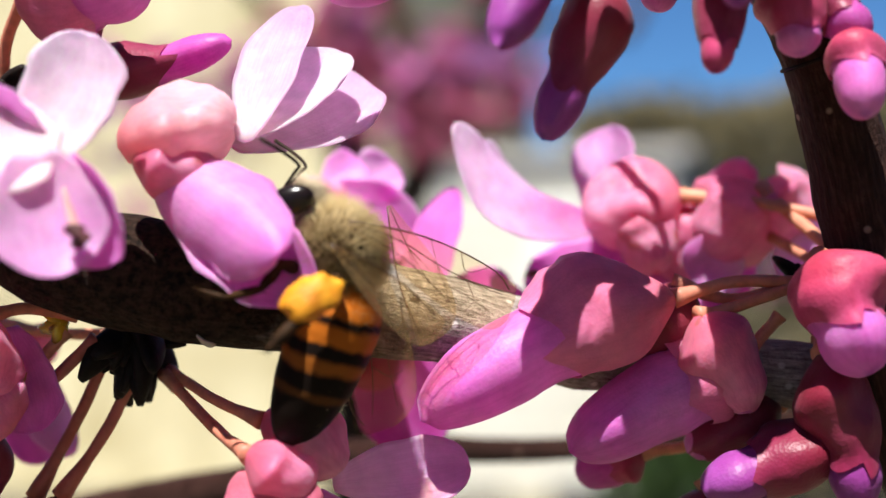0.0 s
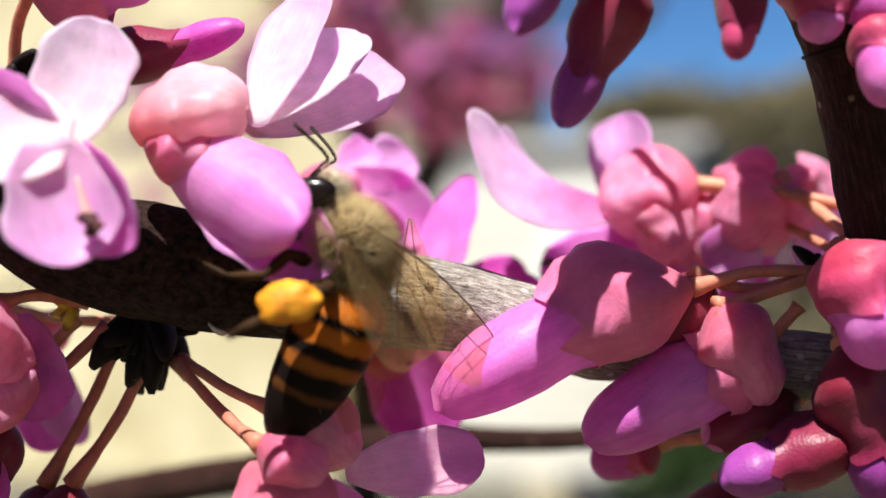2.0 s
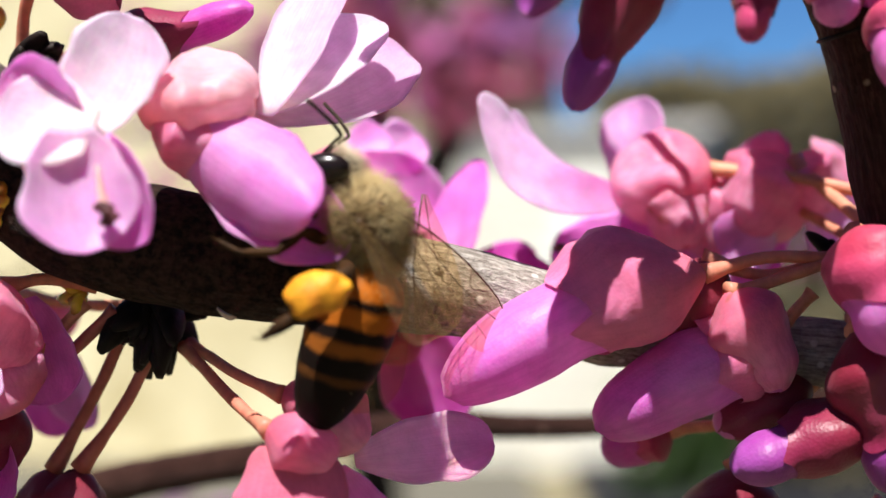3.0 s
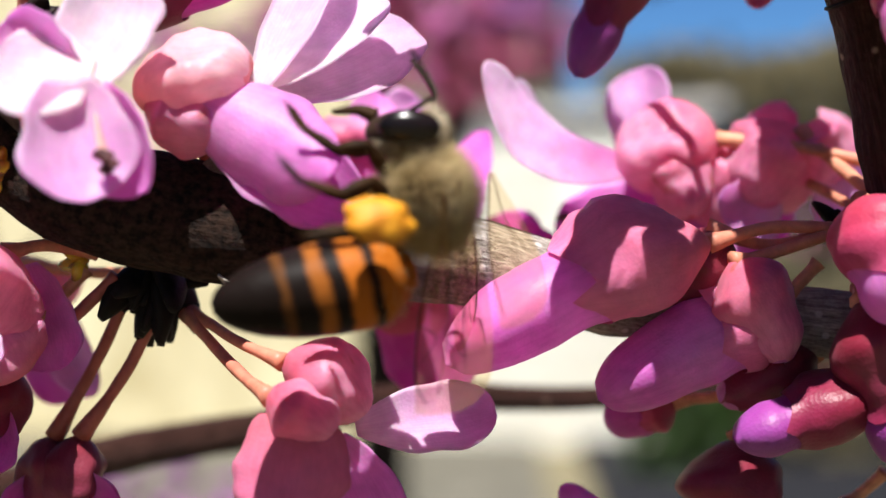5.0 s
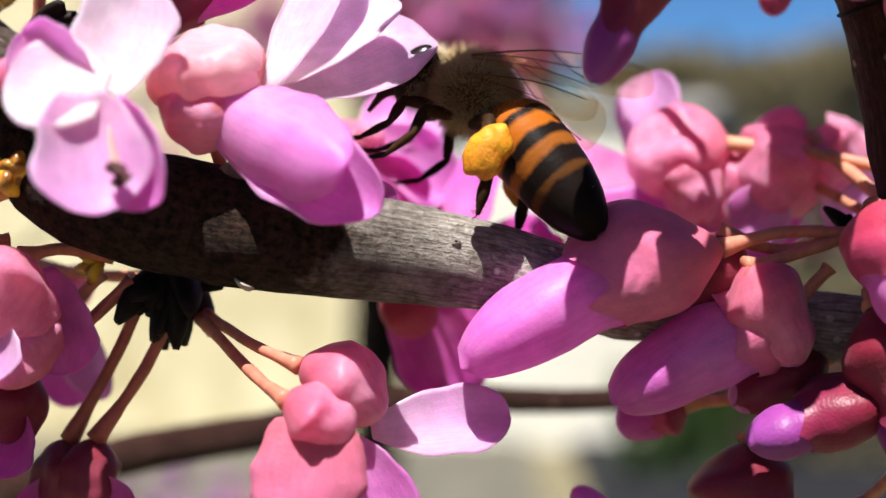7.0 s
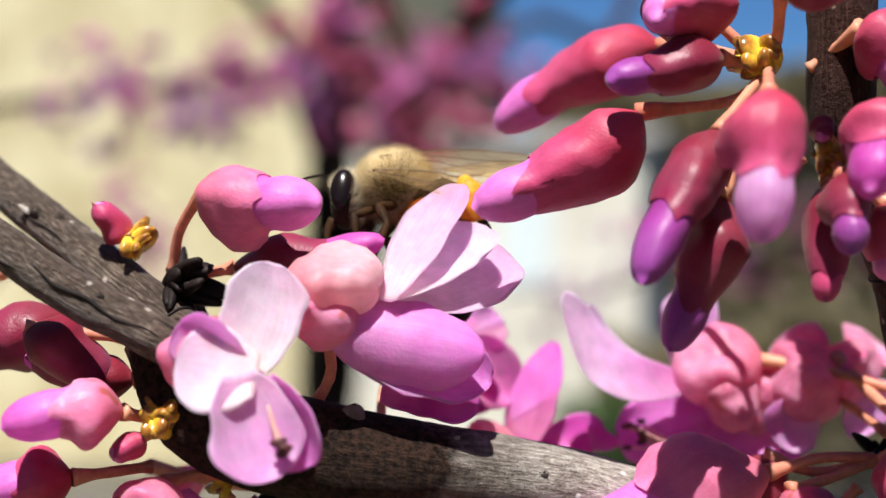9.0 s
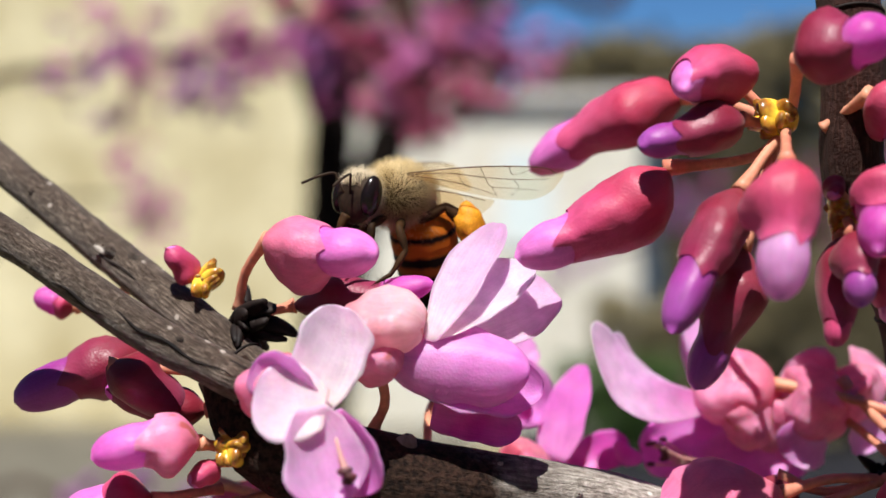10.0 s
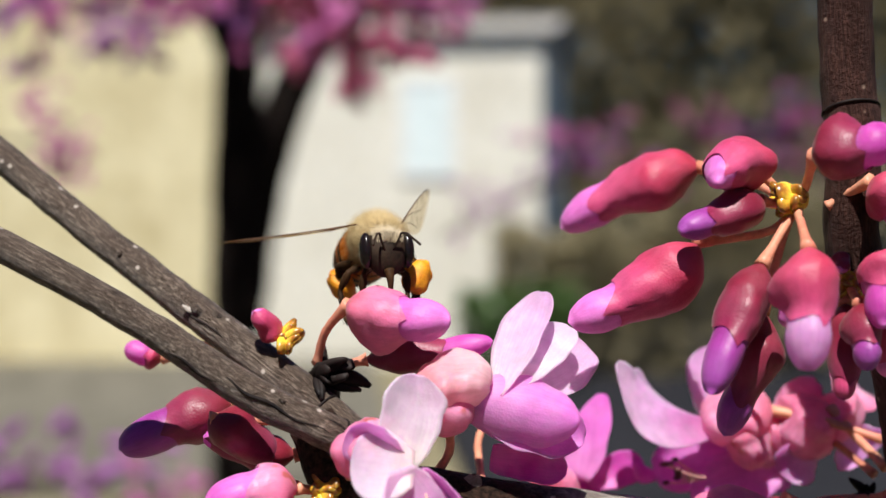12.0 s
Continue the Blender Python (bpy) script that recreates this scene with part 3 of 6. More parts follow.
def build_trunk():
    th = root("redbud_tree", Vector((-0.128, 1.5, 0.0)), "dark shaded redbud tree trunk with a forking limb", "tree")
    bm = bmesh.new()
    line = spline([Vector(p) for p in ((-0.03, 0, -0.05), (-0.012, 0, 0.5), (0.0, 0, 1.0), (0.003, 0, 1.22), (0.012, 0.0, 1.45), (0.02, 0.02, 1.9), (0.0, 0.05, 2.6))], 48)
    tube(bm, line, lambda s: 0.034 - 0.012 * s + 0.05 * max(0, 0.08 - s) * 4, 24, 0.12, 0.03)
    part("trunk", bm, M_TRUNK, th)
    bm = bmesh.new()
    line = spline([Vector(p) for p in ((0.004, 0.0, 1.12), (0.036, -0.005, 1.30), (0.080, -0.02, 1.42), (0.145, -0.03, 1.54), (0.25, -0.05, 1.72))], 24)
    tube(bm, line, lambda s: 0.030 - 0.012 * s, 16, 0.12, 0.03)
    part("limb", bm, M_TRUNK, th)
    bm = bmesh.new()
    line = spline([Vector(p) for p in ((-0.005, 0.0, 1.45), (-0.06, 0.02, 1.6), (-0.2, 0.0, 1.75))], 14)
    tube(bm, line, lambda s: 0.014 - 0.007 * s, 12, 0.12, 0.03)
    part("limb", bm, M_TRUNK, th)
    # unseen crown added overhead to shade the trunk and cut the sky light
    rnd = random.Random(77)
    bm = bmesh.new()
    tips = []
    for k in range(640):
        c = Vector((rnd.uniform(-1.7, 1.9), rnd.uniform(-4.2, 0.5), rnd.uniform(2.05, 2.9)))
        # a gap in the crown lets the sun reach the twig and the sprays behind it
        foot = c + th.location - SUN * ((c.z - 1.4) / SUN.z)
        if -0.5 < foot.x < 0.55 and -0.32 < foot.y < 1.25:
            continue
        if ((c.x - 0.1) / 1.9) ** 2 + ((c.y + 1.8) / 2.5) ** 2 > rnd.uniform(0.75, 1.05):
            continue
        if len(tips) < 16 and k % 5 == 0 and not (-0.9 < c.x < 1.0 and c.y < -0.6):
            tips.append(c)
        bud_cloud(bm, c, (0.13, 0.13, 0.09), 22, rnd, 0.05)
    for k, c in enumerate(tips):
        foot = Vector((0.01, 0.02, 1.85 + 0.04 * k))
        wood = bmesh.new()
        tube(wood, spline([foot, foot.lerp(c, 0.5) + Vector((0, 0, 0.12)), c + Vector((0, 0, 0.05))], 12), lambda s: 0.016 - 0.012 * s, 8, 0.12, 0.03)
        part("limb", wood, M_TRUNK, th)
    tagged(part("crown", bm, M_FARPINK, th, "unseen pink crown added to block sun and sky light"), kind="stuff")
    return th


def bud_cloud(bm, centre, size, count, rnd, bud_len):
    for k in range(count):
        c = centre + Vector((rnd.gauss(0, 1) * size[0], rnd.gauss(0, 1) * size[1], rnd.gauss(0, 1) * size[2]))
        d = Vector((rnd.uniform(-1, 1), rnd.uniform(-1, 1), rnd.uniform(-1.3, 0.6))).normalized()
        ln = bud_len * rnd.uniform(0.7, 1.3)
        a, n, b = basis(d, Vector((rnd.uniform(-1, 1), 1, 0.2)))
        rows = []
        for s, r in ((0, 0.1), (0.2, 0.26), (0.55, 0.24), (0.85, 0.15), (1, 0.03)):
            rows.append([bm.verts.new(c + a * ln * s + (n * math.cos(t) + b * math.sin(t) * 0.8) * ln * r) for t in (0, 1.047, 2.094, 3.142, 4.189, 5.236)])
        grid_faces(bm, rows, True)


def far_branch(points, r, clumps, seed, label, rise=0.6):
    """A flowering branch out of focus: wood and tufts of buds along it. Points in metres."""
    rnd = random.Random(seed)
    # the branch comes from the tree's crown, or from the ground
    first = Vector(points[0])
    if rise > 0:
        points = ((-0.10, 1.5, 2.25), (first.x * 1.25, first.y * 1.1 + 0.25, first.z + rise), first) + tuple(points[1:])
    else:
        points = ((first.x * 1.6, first.y + 0.2, -0.02), (first.x * 1.4, first.y + 0.1, first.z * 0.6), first) + tuple(points[1:])
    o = Vector(points[0])
    th = root("flowering_branch", o, label, "branch", "flowering branches behind")
    bm = bmesh.new()
    tube(bm, spline([Vector(p) - o for p in points], 40), lambda s: r * (1.7 - 1.25 * s), 10, 0.1, 0.05)
    part("wood", bm, M_BARK_DARK, th)
    for (c, size, count, mat) in clumps:
        bm = bmesh.new()
        bud_cloud(bm, Vector(c) - o, [v * 1.25 for v in size], int(count * 0.85), rnd, 0.0125)
        tagged(part("blossom_tuft", bm, mat, th), kind="stuff")
    return th


def hedge(name, centre, size, count, leaf, material, seed, label, lean=0.0, category="hedge"):
    """A mass of leaves and twigs far off: single leaves in an uneven heap."""
    rnd = random.Random(seed)
    th = root(name, Vector((centre[0], centre[1], 0)), label, category)
    bm = bmesh.new()
    for k in range(count):
        u, v = rnd.uniform(-1, 1), rnd.uniform(-1, 1)
        top = size[2] * (0.8 + 0.25 * noise.noise(Vector((u * 2.5, seed, 0))) + lean * u)
        p = Vector((u * size[0], v * size[1], top * rnd.random() ** 0.6))
        d = Vector((rnd.gauss(0, 1), rnd.gauss(0, 1), rnd.gauss(0, 1))).normalized() * leaf * rnd.uniform(0.6, 1.4)
        a, n, b = basis(d, Vector((rnd.uniform(-1, 1), rnd.uniform(-1, 1), 1)))
        vs = [bm.verts.new(p), bm.verts.new(p + d * 0.5 + b * leaf * 0.45 + n * leaf * 0.1), bm.verts.new(p + d), bm.verts.new(p + d * 0.5 - b * leaf * 0.45 + n * leaf * 0.1)]
        bm.faces.new(vs)
    tagged(part("foliage", bm, material, th), kind="stuff")
    bm = bmesh.new()
    tube(bm, spline([Vector((0, 0, -0.05)), Vector((0.1, 0.1, size[2] * 0.4)), Vector((-0.1, 0, size[2] * 0.7))], 6), lambda s: 0.05 * (1 - 0.7 * s) * min(1, size[2]), 6)
    part("stem", bm, M_TRUNK, th)
    return th


build_ground()
build_house()
build_trunk()
# added out of view behind the camera to block low sky light
hedge("hedge", (0.0, -5.5), (7.0, 0.7, 3.4), 9000, 0.14, M_GREENDARK, 5, "unseen dark hedge added behind the viewer to cut sky light", 0.0)
hedge("hedge", (6.4, 15.0), (5.2, 0.8, 4.5), 24000, 0.16, M_BROWNLEAF, 4, "olive-brown hedge and bare shrubs beyond the drive", 0.12)
hedge("shrub", (0.98, 6.9), (0.30, 0.2, 0.70), 1700, 0.06, M_GREEN, 7, "small green shrub beside the drive", 0.0, "shrub")
# two more hedges added outside the view, left and right, against sky fill
hedge("hedge", (-3.4, -0.6), (0.5, 4.2, 3.3), 7000, 0.13, M_GREENDARK, 11, "unseen dark hedge added beside the lawn to cut sky light", 0.0)
hedge("hedge", (3.6, -0.6), (0.5, 4.2, 3.3), 7000, 0.13, M_GREENDARK, 12, "unseen dark hedge added beside the lawn to cut sky light", 0.0)
hedge("shrub", (1.85, 7.2), (0.95, 0.2, 1.15), 6000, 0.06, M_BROWNLEAF, 13, "olive-brown planting before the white wing", 0.1, "shrub")
PINK, RED, VIOLET = M_FARPINK, M_FARRED, M_FARPURPLE
# ---------------------------------------------------------------- the flowering twig
KEEL_PARTS = []
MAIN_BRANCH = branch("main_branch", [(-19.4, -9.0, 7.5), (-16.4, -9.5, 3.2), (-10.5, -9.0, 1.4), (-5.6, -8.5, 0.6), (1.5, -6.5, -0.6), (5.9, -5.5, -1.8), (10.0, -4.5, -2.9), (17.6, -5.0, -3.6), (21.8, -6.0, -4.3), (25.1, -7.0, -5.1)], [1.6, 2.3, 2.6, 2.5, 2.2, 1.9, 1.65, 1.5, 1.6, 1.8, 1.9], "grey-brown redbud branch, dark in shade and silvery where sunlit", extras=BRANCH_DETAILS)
cam.data.dof.focus_object = MAIN_BRANCH
branch("upright_stem", [(150.0, 70.0, -1330.0), (120.0, 60.0, -700.0), (75.0, 30.0, -200.0), (38.0, 4.0, -45.0), (22.5, -7.0, -6.1), (20.9, -8.0, 1.2), (19.6, -8.5, 7.2), (18.3, -9.0, 11.8), (15.6, -9.0, 17.7), (15.5, -9.0, 24.9), (15.4, -8.0, 28.6), (15.2, -7.5, 36.2), (14.9, -7.0, 44.9)], [11, 8.5, 5, 2.4, 1.9, 1.85, 1.8, 1.8, 1.75, 1.75, 1.75, 1.7, 1.7], "dark brown upright redbud stem with pale lenticels", material=M_BARK_DARK, extras=STEM_DETAILS, steps=108)
branch("forked_twig", [(-16.5, -8.5, 6.0), (-20.0, -6.0, 8.8), (-26.2, -2.0, 13.0), (-30.8, 0.0, 16.3), (-35.4, 2.0, 19.7), (-42.8, 5.0, 25.5), (-56.9, 9.0, 36.6)], [1.35, 1.25, 1.2, 1.15, 1.1, 1.1, 1.1], "brown-grey forked twig with fine bark and knots", material=M_TWIG, seed=4.0, extras=TWIG_DETAILS)
branch("forked_twig", [(-15.8, -9.5, 5.2), (-17.7, -12.0, 7.1), (-22.6, -12.0, 9.7), (-26.7, -11.5, 12.4), (-30.3, -11.0, 14.7), (-37.7, -10.0, 18.8), (-50.5, -8.0, 24.9)], [1.35, 1.15, 1.1, 1.05, 1.0, 1.0, 1.0], "brown-grey forked twig with a long bark fissure", material=M_TWIG, seed=9.0, extras=FISSURE_DETAILS)
branch("back_twig", [(-38.5, 22.0, -19.3), (-23.8, 22.0, -14.4), (-12.6, 21.0, -12.2), (-3.1, 20.0, -10.1), (9.8, 22.0, -10.4), (26.7, 26.0, -9.1)], [1.5, 1.4, 1.25, 1.0, 0.8, 0.7], "thin dark twig crossing behind the flowers", material=M_BARK_DARK, seed=2.0, segs=14, extras=BACK_DETAILS)
scales((-12.9, -5.5, -0.9), 4.0, 30, (0.1, -0.3, -1.0), M_SCALE, "black winter bud scales under the branch", 3, spread=0.75)
scales((-17.0, -9.0, 2.6), 2.6, 13, (-0.6, -0.4, 0.5), M_SCALE_YELLOW, "yellow-brown glossy bud scales on the branch", 5, spread=0.8, slim=0.8)
scales((-18.3, -10.5, 3.3), 2.1, 13, (-0.2, -0.6, 0.0), M_SCALE_YELLOW, "yellow-brown glossy bud scales on the branch", 6, spread=0.8, slim=0.8)
scales((-21.1, -5.0, 11.8), 2.0, 11, (0.2, -0.3, 0.3), M_SCALE_YELLOW, "yellow-brown bud scales on the forked twig", 7, spread=0.8, slim=0.8)
scales((-18.8, -5.5, 9.6), 3.5, 18, (0.5, -0.2, 0.2), M_SCALE, "black winter bud scales on the forked twig", 8)
scales((11.5, -9.5, 21.0), 2.4, 16, (-0.5, -0.5, 0.3), M_SCALE_YELLOW, "brown papery bud scales on the upright stem", 9, spread=0.8, slim=0.8)
scales((14.4, -11.0, 16.1), 2.0, 13, (-0.4, -0.7, -0.1), M_SCALE_YELLOW, "yellow-brown glossy bud scales on the upright stem", 10, spread=0.8, slim=0.8)
scales((-15.9, -7.0, -0.4), 1.3, 9, (-1.0, -0.2, 0.0), M_SCALE_YELLOW, "yellow-brown bud scale at a flower stalk", 11, spread=0.8, slim=0.8)
scales((18.5, -5.0, 0.7), 1.9, 10, (-0.4, -0.5, 0.3), M_SCALE, "dark bud scales on the branch", 12)
bud((8.4, -9.0, 23.8), (5.1, -14.0, 22.6), 3.7, [(11.6, -9.5, 20.8), (10.1, -9.3, 22.2), (8.4, -9.0, 23.8)], (0.0, 0.0, 0.6), split=0.8, calyx=M_CALYX, group="buds hanging on the upright stem")
bud((7.43, -1.5, 23.16), (-1.57, 2.0, 18.72), 4.4, [(11.6, -9.5, 20.8), (9.8, -5.5, 22.3), (7.43, -1.5, 23.16)], (0.3, 0.0, 1.4), split=0.6, group="buds hanging on the upright stem")
bud((8.9, -10.5, 21.2), (2.9, -14.0, 19.7), 2.9, [(11.6, -9.5, 20.8), (8.9, -10.5, 21.2)], (0.0, 0.0, -0.3), split=0.62, calyx=M_CALYX_DARK, corolla=M_PURPLE, group="buds hanging on the upright stem")
bud((4.9, -10.5, 18.4), (-3.4, -11.0, 13.8), 4.4, [(11.6, -9.5, 20.8), (9.8, -9.5, 19.2), (4.9, -9.5, 18.6)], (1.3, 0.0, -0.9), split=0.66, group="buds hanging on the upright stem")
bud((8.4, -12.5, 17.3), (4.0, -17.0, 10.2), 3.3, [(11.6, -9.5, 20.8), (10.2, -11.0, 19.4), (8.4, -12.5, 17.3)], (-0.3, 0.0, 0.2), split=0.55, calyx=M_CALYX_DARK, corolla=M_PURPLE, group="buds hanging on the upright stem")
bud((8.8, -11.5, 14.2), (5.9, -13.3, 6.9), 3.2, [(11.6, -9.5, 20.8), (10.6, -10.0, 18.9), (8.8, -11.5, 14.2)], (0.5, 0.0, -0.2), split=0.6, calyx=M_CALYX_DARK, corolla=M_PURPLE, group="buds hanging on the upright stem")
bud((9.7, -17.0, 18.7), (8.5, -20.5, 12.1), 3.7, [(11.6, -9.5, 20.8), (10.7, -13.0, 19.9), (9.7, -17.0, 18.7)], (0.1, 0.0, 0.0), split=0.55, calyx=M_CALYX, corolla=M_PETAL, label="rosy redbud bud with a pale pink sunlit tip", group="buds hanging on the upright stem")
bud((13.8, -12.5, 14.8), (12.8, -15.0, 9.3), 2.6, [(14.4, -11.0, 16.1), (13.8, -12.5, 14.8)], (0.0, 0.0, 0.0), split=0.75, calyx=M_CALYX_DARK, corolla=M_CALYX, group="buds hanging on the upright stem")
bud((13.7, -15.0, 15.1), (13.3, -17.5, 11.6), 2.5, [(14.4, -11.0, 16.1), (13.7, -15.0, 15.1)], (0.0, 0.0, 0.0), split=0.6, calyx=M_CALYX_DARK, corolla=M_PURPLE, group="buds hanging on the upright stem")
bud((11.1, -14.0, 24.2), (14.5, -18.0, 25.2), 3.9, [(11.6, -9.5, 20.8), (11.6, -11.0, 22.0), (11.1, -14.0, 24.2)], (0.0, 0.0, -0.4), split=0.6, calyx=M_CALYX_DARK, corolla=M_MAGENTA, group="buds hanging on the upright stem")
bud((15.5, -12.0, 22.5), (17.4, -14.0, 19.4), 3.6, [(13.6, -9.5, 20.8), (14.4, -10.0, 21.4), (15.5, -12.0, 22.5)], (0.3, 0.0, 0.4), split=0.6, group="buds hanging on the upright stem")
bud((15.3, -14.0, 17.9), (13.9, -18.0, 14.3), 3.3, [(14.4, -11.0, 16.1), (15.3, -14.0, 17.9)], (0.4, 0.0, 0.0), split=0.5, corolla=M_MAGENTA, group="buds hanging on the upright stem")
bud((16.7, -12.0, 13.9), (16.7, -13.0, 10.2), 3.1, [(14.4, -11.0, 16.1), (16.7, -12.0, 13.9)], (0.0, 0.0, 0.0), split=0.7, calyx=M_CALYX, group="buds hanging on the upright stem")
bud((13.6, -12.0, 17.6), (13.2, -13.5, 17.1), 1.2, [(14.8, -10.0, 16.8), (13.6, -12.0, 17.6)], (0.0, 0.0, 0.0), split=0.9, calyx=M_CALYX_DARK, label="tiny round red redbud bud", group="buds hanging on the upright stem")
bud((16.9, -10.0, 13.8), (19.4, -13.0, 10.8), 3.2, [(18.4, -9.0, 14.8), (16.9, -10.0, 13.8)], (0.0, 0.0, 0.5), split=0.7, calyx=M_CALYX_DARK, corolla=M_MAGENTA, group="buds hanging on the upright stem")
bud((18.9, -12.0, 11.2), (19.0, -14.0, 7.5), 2.8, [(18.6, -9.0, 13.2), (18.9, -12.0, 11.2)], (0.2, 0.0, 0.0), split=0.4, group="buds hanging on the upright stem")
bud((11.9, -9.0, 14.9), (11.3, -9.0, 12.9), 2.3, [(13.4, -9.0, 16.4), (11.9, -9.0, 14.9)], (0.0, 0.0, 0.0), split=0.3, group="buds hanging on the upright stem")
bud((12.1, -7.0, 0.1), (0.5, -9.0, -5.0), 5.5, [(18.4, -6.0, 0.7), (15.0, -6.5, 0.8), (12.1, -7.0, 0.1)], (-0.6, 0.0, 1.3), split=0.46, lip=0.05, calyx=M_CALYX_ROSE, corolla=M_KEEL, label="large swollen redbud bud with a glossy orchid-pink petal", group="buds on the branch")
bud((12.3, -5.5, 0.8), (10.7, -5.0, -3.4), 3.6, [(18.4, -6.0, 0.7), (15.1, -6.0, -0.0), (12.3, -5.5, 0.8)], (0.8, 0.0, 0.0), split=0.9, calyx=M_CALYX_DARK, group="buds on the branch")
bud((15.6, -6.0, -2.9), (7.2, -7.0, -6.8), 5.0, [(17.2, -6.0, -0.8), (16.2, -6.0, -1.9), (15.6, -6.0, -2.9)], (0.0, 0.0, 0.6), split=0.3, calyx=M_CALYX_ROSE, corolla=M_KEEL, label="swollen redbud bud with an orchid-pink petal", group="buds on the branch")
bud((13.1, -7.5, -0.7), (15.4, -7.0, -5.2), 3.9, [(18.4, -6.0, 0.7), (14.7, -7.0, -0.4), (13.1, -7.5, -0.7)], (0.5, 0.0, 0.2), split=0.85, calyx=M_CALYX_PALE, group="buds on the branch")
bud((18.2, -9.5, 1.9), (19.6, -12.0, -3.1), 4.6, [(18.4, -6.0, 0.7), (18.2, -9.5, 1.9)], (-0.2, 0.0, 0.0), split=0.55, corolla=M_KEEL, group="buds on the branch")
bud((17.3, -5.0, -5.0), (12.9, -5.0, -7.2), 3.7, [(18.7, -6.0, -4.3), (17.3, -5.0, -5.0)], (0.0, 0.0, 0.4), split=0.85, calyx=M_CALYX_DARK, group="buds on the branch")
bud((19.4, -8.0, -5.9), (12.8, -9.0, -8.2), 3.7, [(19.9, -7.0, -4.5), (19.4, -8.0, -5.9)], (0.2, 0.0, -0.6), split=0.6, calyx=M_CALYX_DARK, corolla=M_PURPLE, group="buds on the branch")
bud((18.3, -9.0, -2.4), (19.4, -10.0, -9.3), 3.5, [(18.7, -7.0, -1.9), (18.3, -9.0, -2.4)], (0.7, 0.0, 0.2), split=0.62, calyx=M_CALYX_DARK, corolla=M_PURPLE, group="buds on the branch")
bud((13.7, -4.0, -9.1), (13.5, -5.0, -15.2), 5.0, [(15.9, -5.0, -7.1), (13.7, -4.0, -9.1)], (0.3, 0.0, 0.0), split=0.5, calyx=M_CALYX_DARK, corolla=M_MAGENTA, group="buds on the branch")
bud((8.8, -3.0, -14.3), (5.7, -3.0, -11.4), 2.1, [(11.5, -3.0, -16.8), (8.8, -3.0, -14.3)], (0.0, 0.0, 0.0), split=0.3, corolla=M_KEEL, group="buds on the branch")
bud((19.5, -2.0, -12.6), (17.1, -3.0, -16.1), 3.0, [(21.0, -3.0, -10.8), (19.5, -2.0, -12.6)], (0.0, 0.0, 0.0), split=0.6, calyx=M_CALYX_DARK, group="buds on the branch")
bud((11.3, -2.0, -7.5), (8.0, -1.0, -8.7), 3.1, [(14.0, -4.0, -7.0), (11.3, -2.0, -7.5)], (0.0, 0.0, 0.0), split=0.3, corolla=M_MAGENTA, group="buds on the branch")
curled = blossom((20.8, -2.0, 3.8), "open redbud flower with a curled pale pink petal")
pedicel(curled, [(20.8, -2.0, 3.8), (17.3, 0.0, 4.8), (13.8, 2.0, 5.3)], 0.36)
add_calyx(curled, (14.1, 2.0, 5.3), (9.2, 3.0, 3.8), 4.9, M_CALYX_PALE, bend=(0.2,0,0.5))
add_calyx(curled, (11.5, 1.5, 4.9), (12.6, 1.0, 1.2), 3.2, M_CALYX_PALE)
add_petal(curled, "keel_petal", (10.2, 2.5, 3.8), (2.3, 0.5, 9.2), 3.8, face=(0.05,-0.75,0.65), material=M_CURL, curve=-0.2, bend=-0.10, cup=0.25, peak=0.62, claw=0.3, ruffle=0.0005, margin=0.06)
add_petal(curled, "keel_petal", (10.2, 3.4, 3.9), (3.8, 2.2, 8.4), 2.7, face=(0.05,-0.75,0.65), margin=0.06, material=M_CURL, curve=-0.2, bend=-0.10, cup=0.3, claw=0.3, ruffle=0.0005)
add_petal(curled, "banner_petal", (11.3, 5.0, 3.2), (10.6, 6.5, 9.4), 3.7, face=(-0.5,-1,0.2), material=M_PETAL, bend=0.08, cup=0.5, ruffle=0.0004)
round_one = blossom((21.0, -2.0, 3.7), "half-open rosy redbud flower behind the branch")
pedicel(round_one, [(20.2, -4.0, 2.3), (19.1, -1.0, 4.0), (18.0, 1.0, 5.5)], 0.40)
add_calyx(round_one, (18.2, 2.0, 5.7), (15.1, 2.5, 2.2), 5.0, M_CALYX_PALE)
add_calyx(round_one, (18.4, 3.5, 5.8), (20.3, 3.0, 3.0), 5.1, M_CALYX_PALE)
add_petal(round_one, "banner_petal", (18.1, 4.0, 4.0), (16.0, 5.0, 6.5), 4.0, material=M_CALYX_PALE, cup=0.6)
add_petal(round_one, "wing_petal", (16.6, 1.0, 2.7), (14.5, 1.0, 0.7), 3.5, material=M_PETAL, cup=0.6, ruffle=0.0006)
add_petal(round_one, "wing_petal", (19.5, 2.0, 3.6), (21.2, 2.0, 1.5), 4.4, material=M_PETAL, cup=0.5)
add_petal(round_one, "wing_petal", (20.5, 5.0, 4.9), (22.5, 6.0, 5.8), 4.3, face=(0,-.6,.8), material=M_CALYX_PALE, cup=0.4)
ruffled = blossom((16.3, 2.0, 2.1), "ruffled pink redbud flower with dark anthers")
add_petal(ruffled, "wing_petal", (14.0, 4.0, 2.5), (6.0, 5.0, 0.2), 4.6, face=(0,-1,.4), material=M_KEEL, cup=0.3, ruffle=0.0012)
add_petal(ruffled, "wing_petal", (15.8, 3.0, 1.6), (8.5, 3.0, -1.6), 4.9, face=(0,-1,.2), material=M_KEEL, cup=0.3, ruffle=0.001)
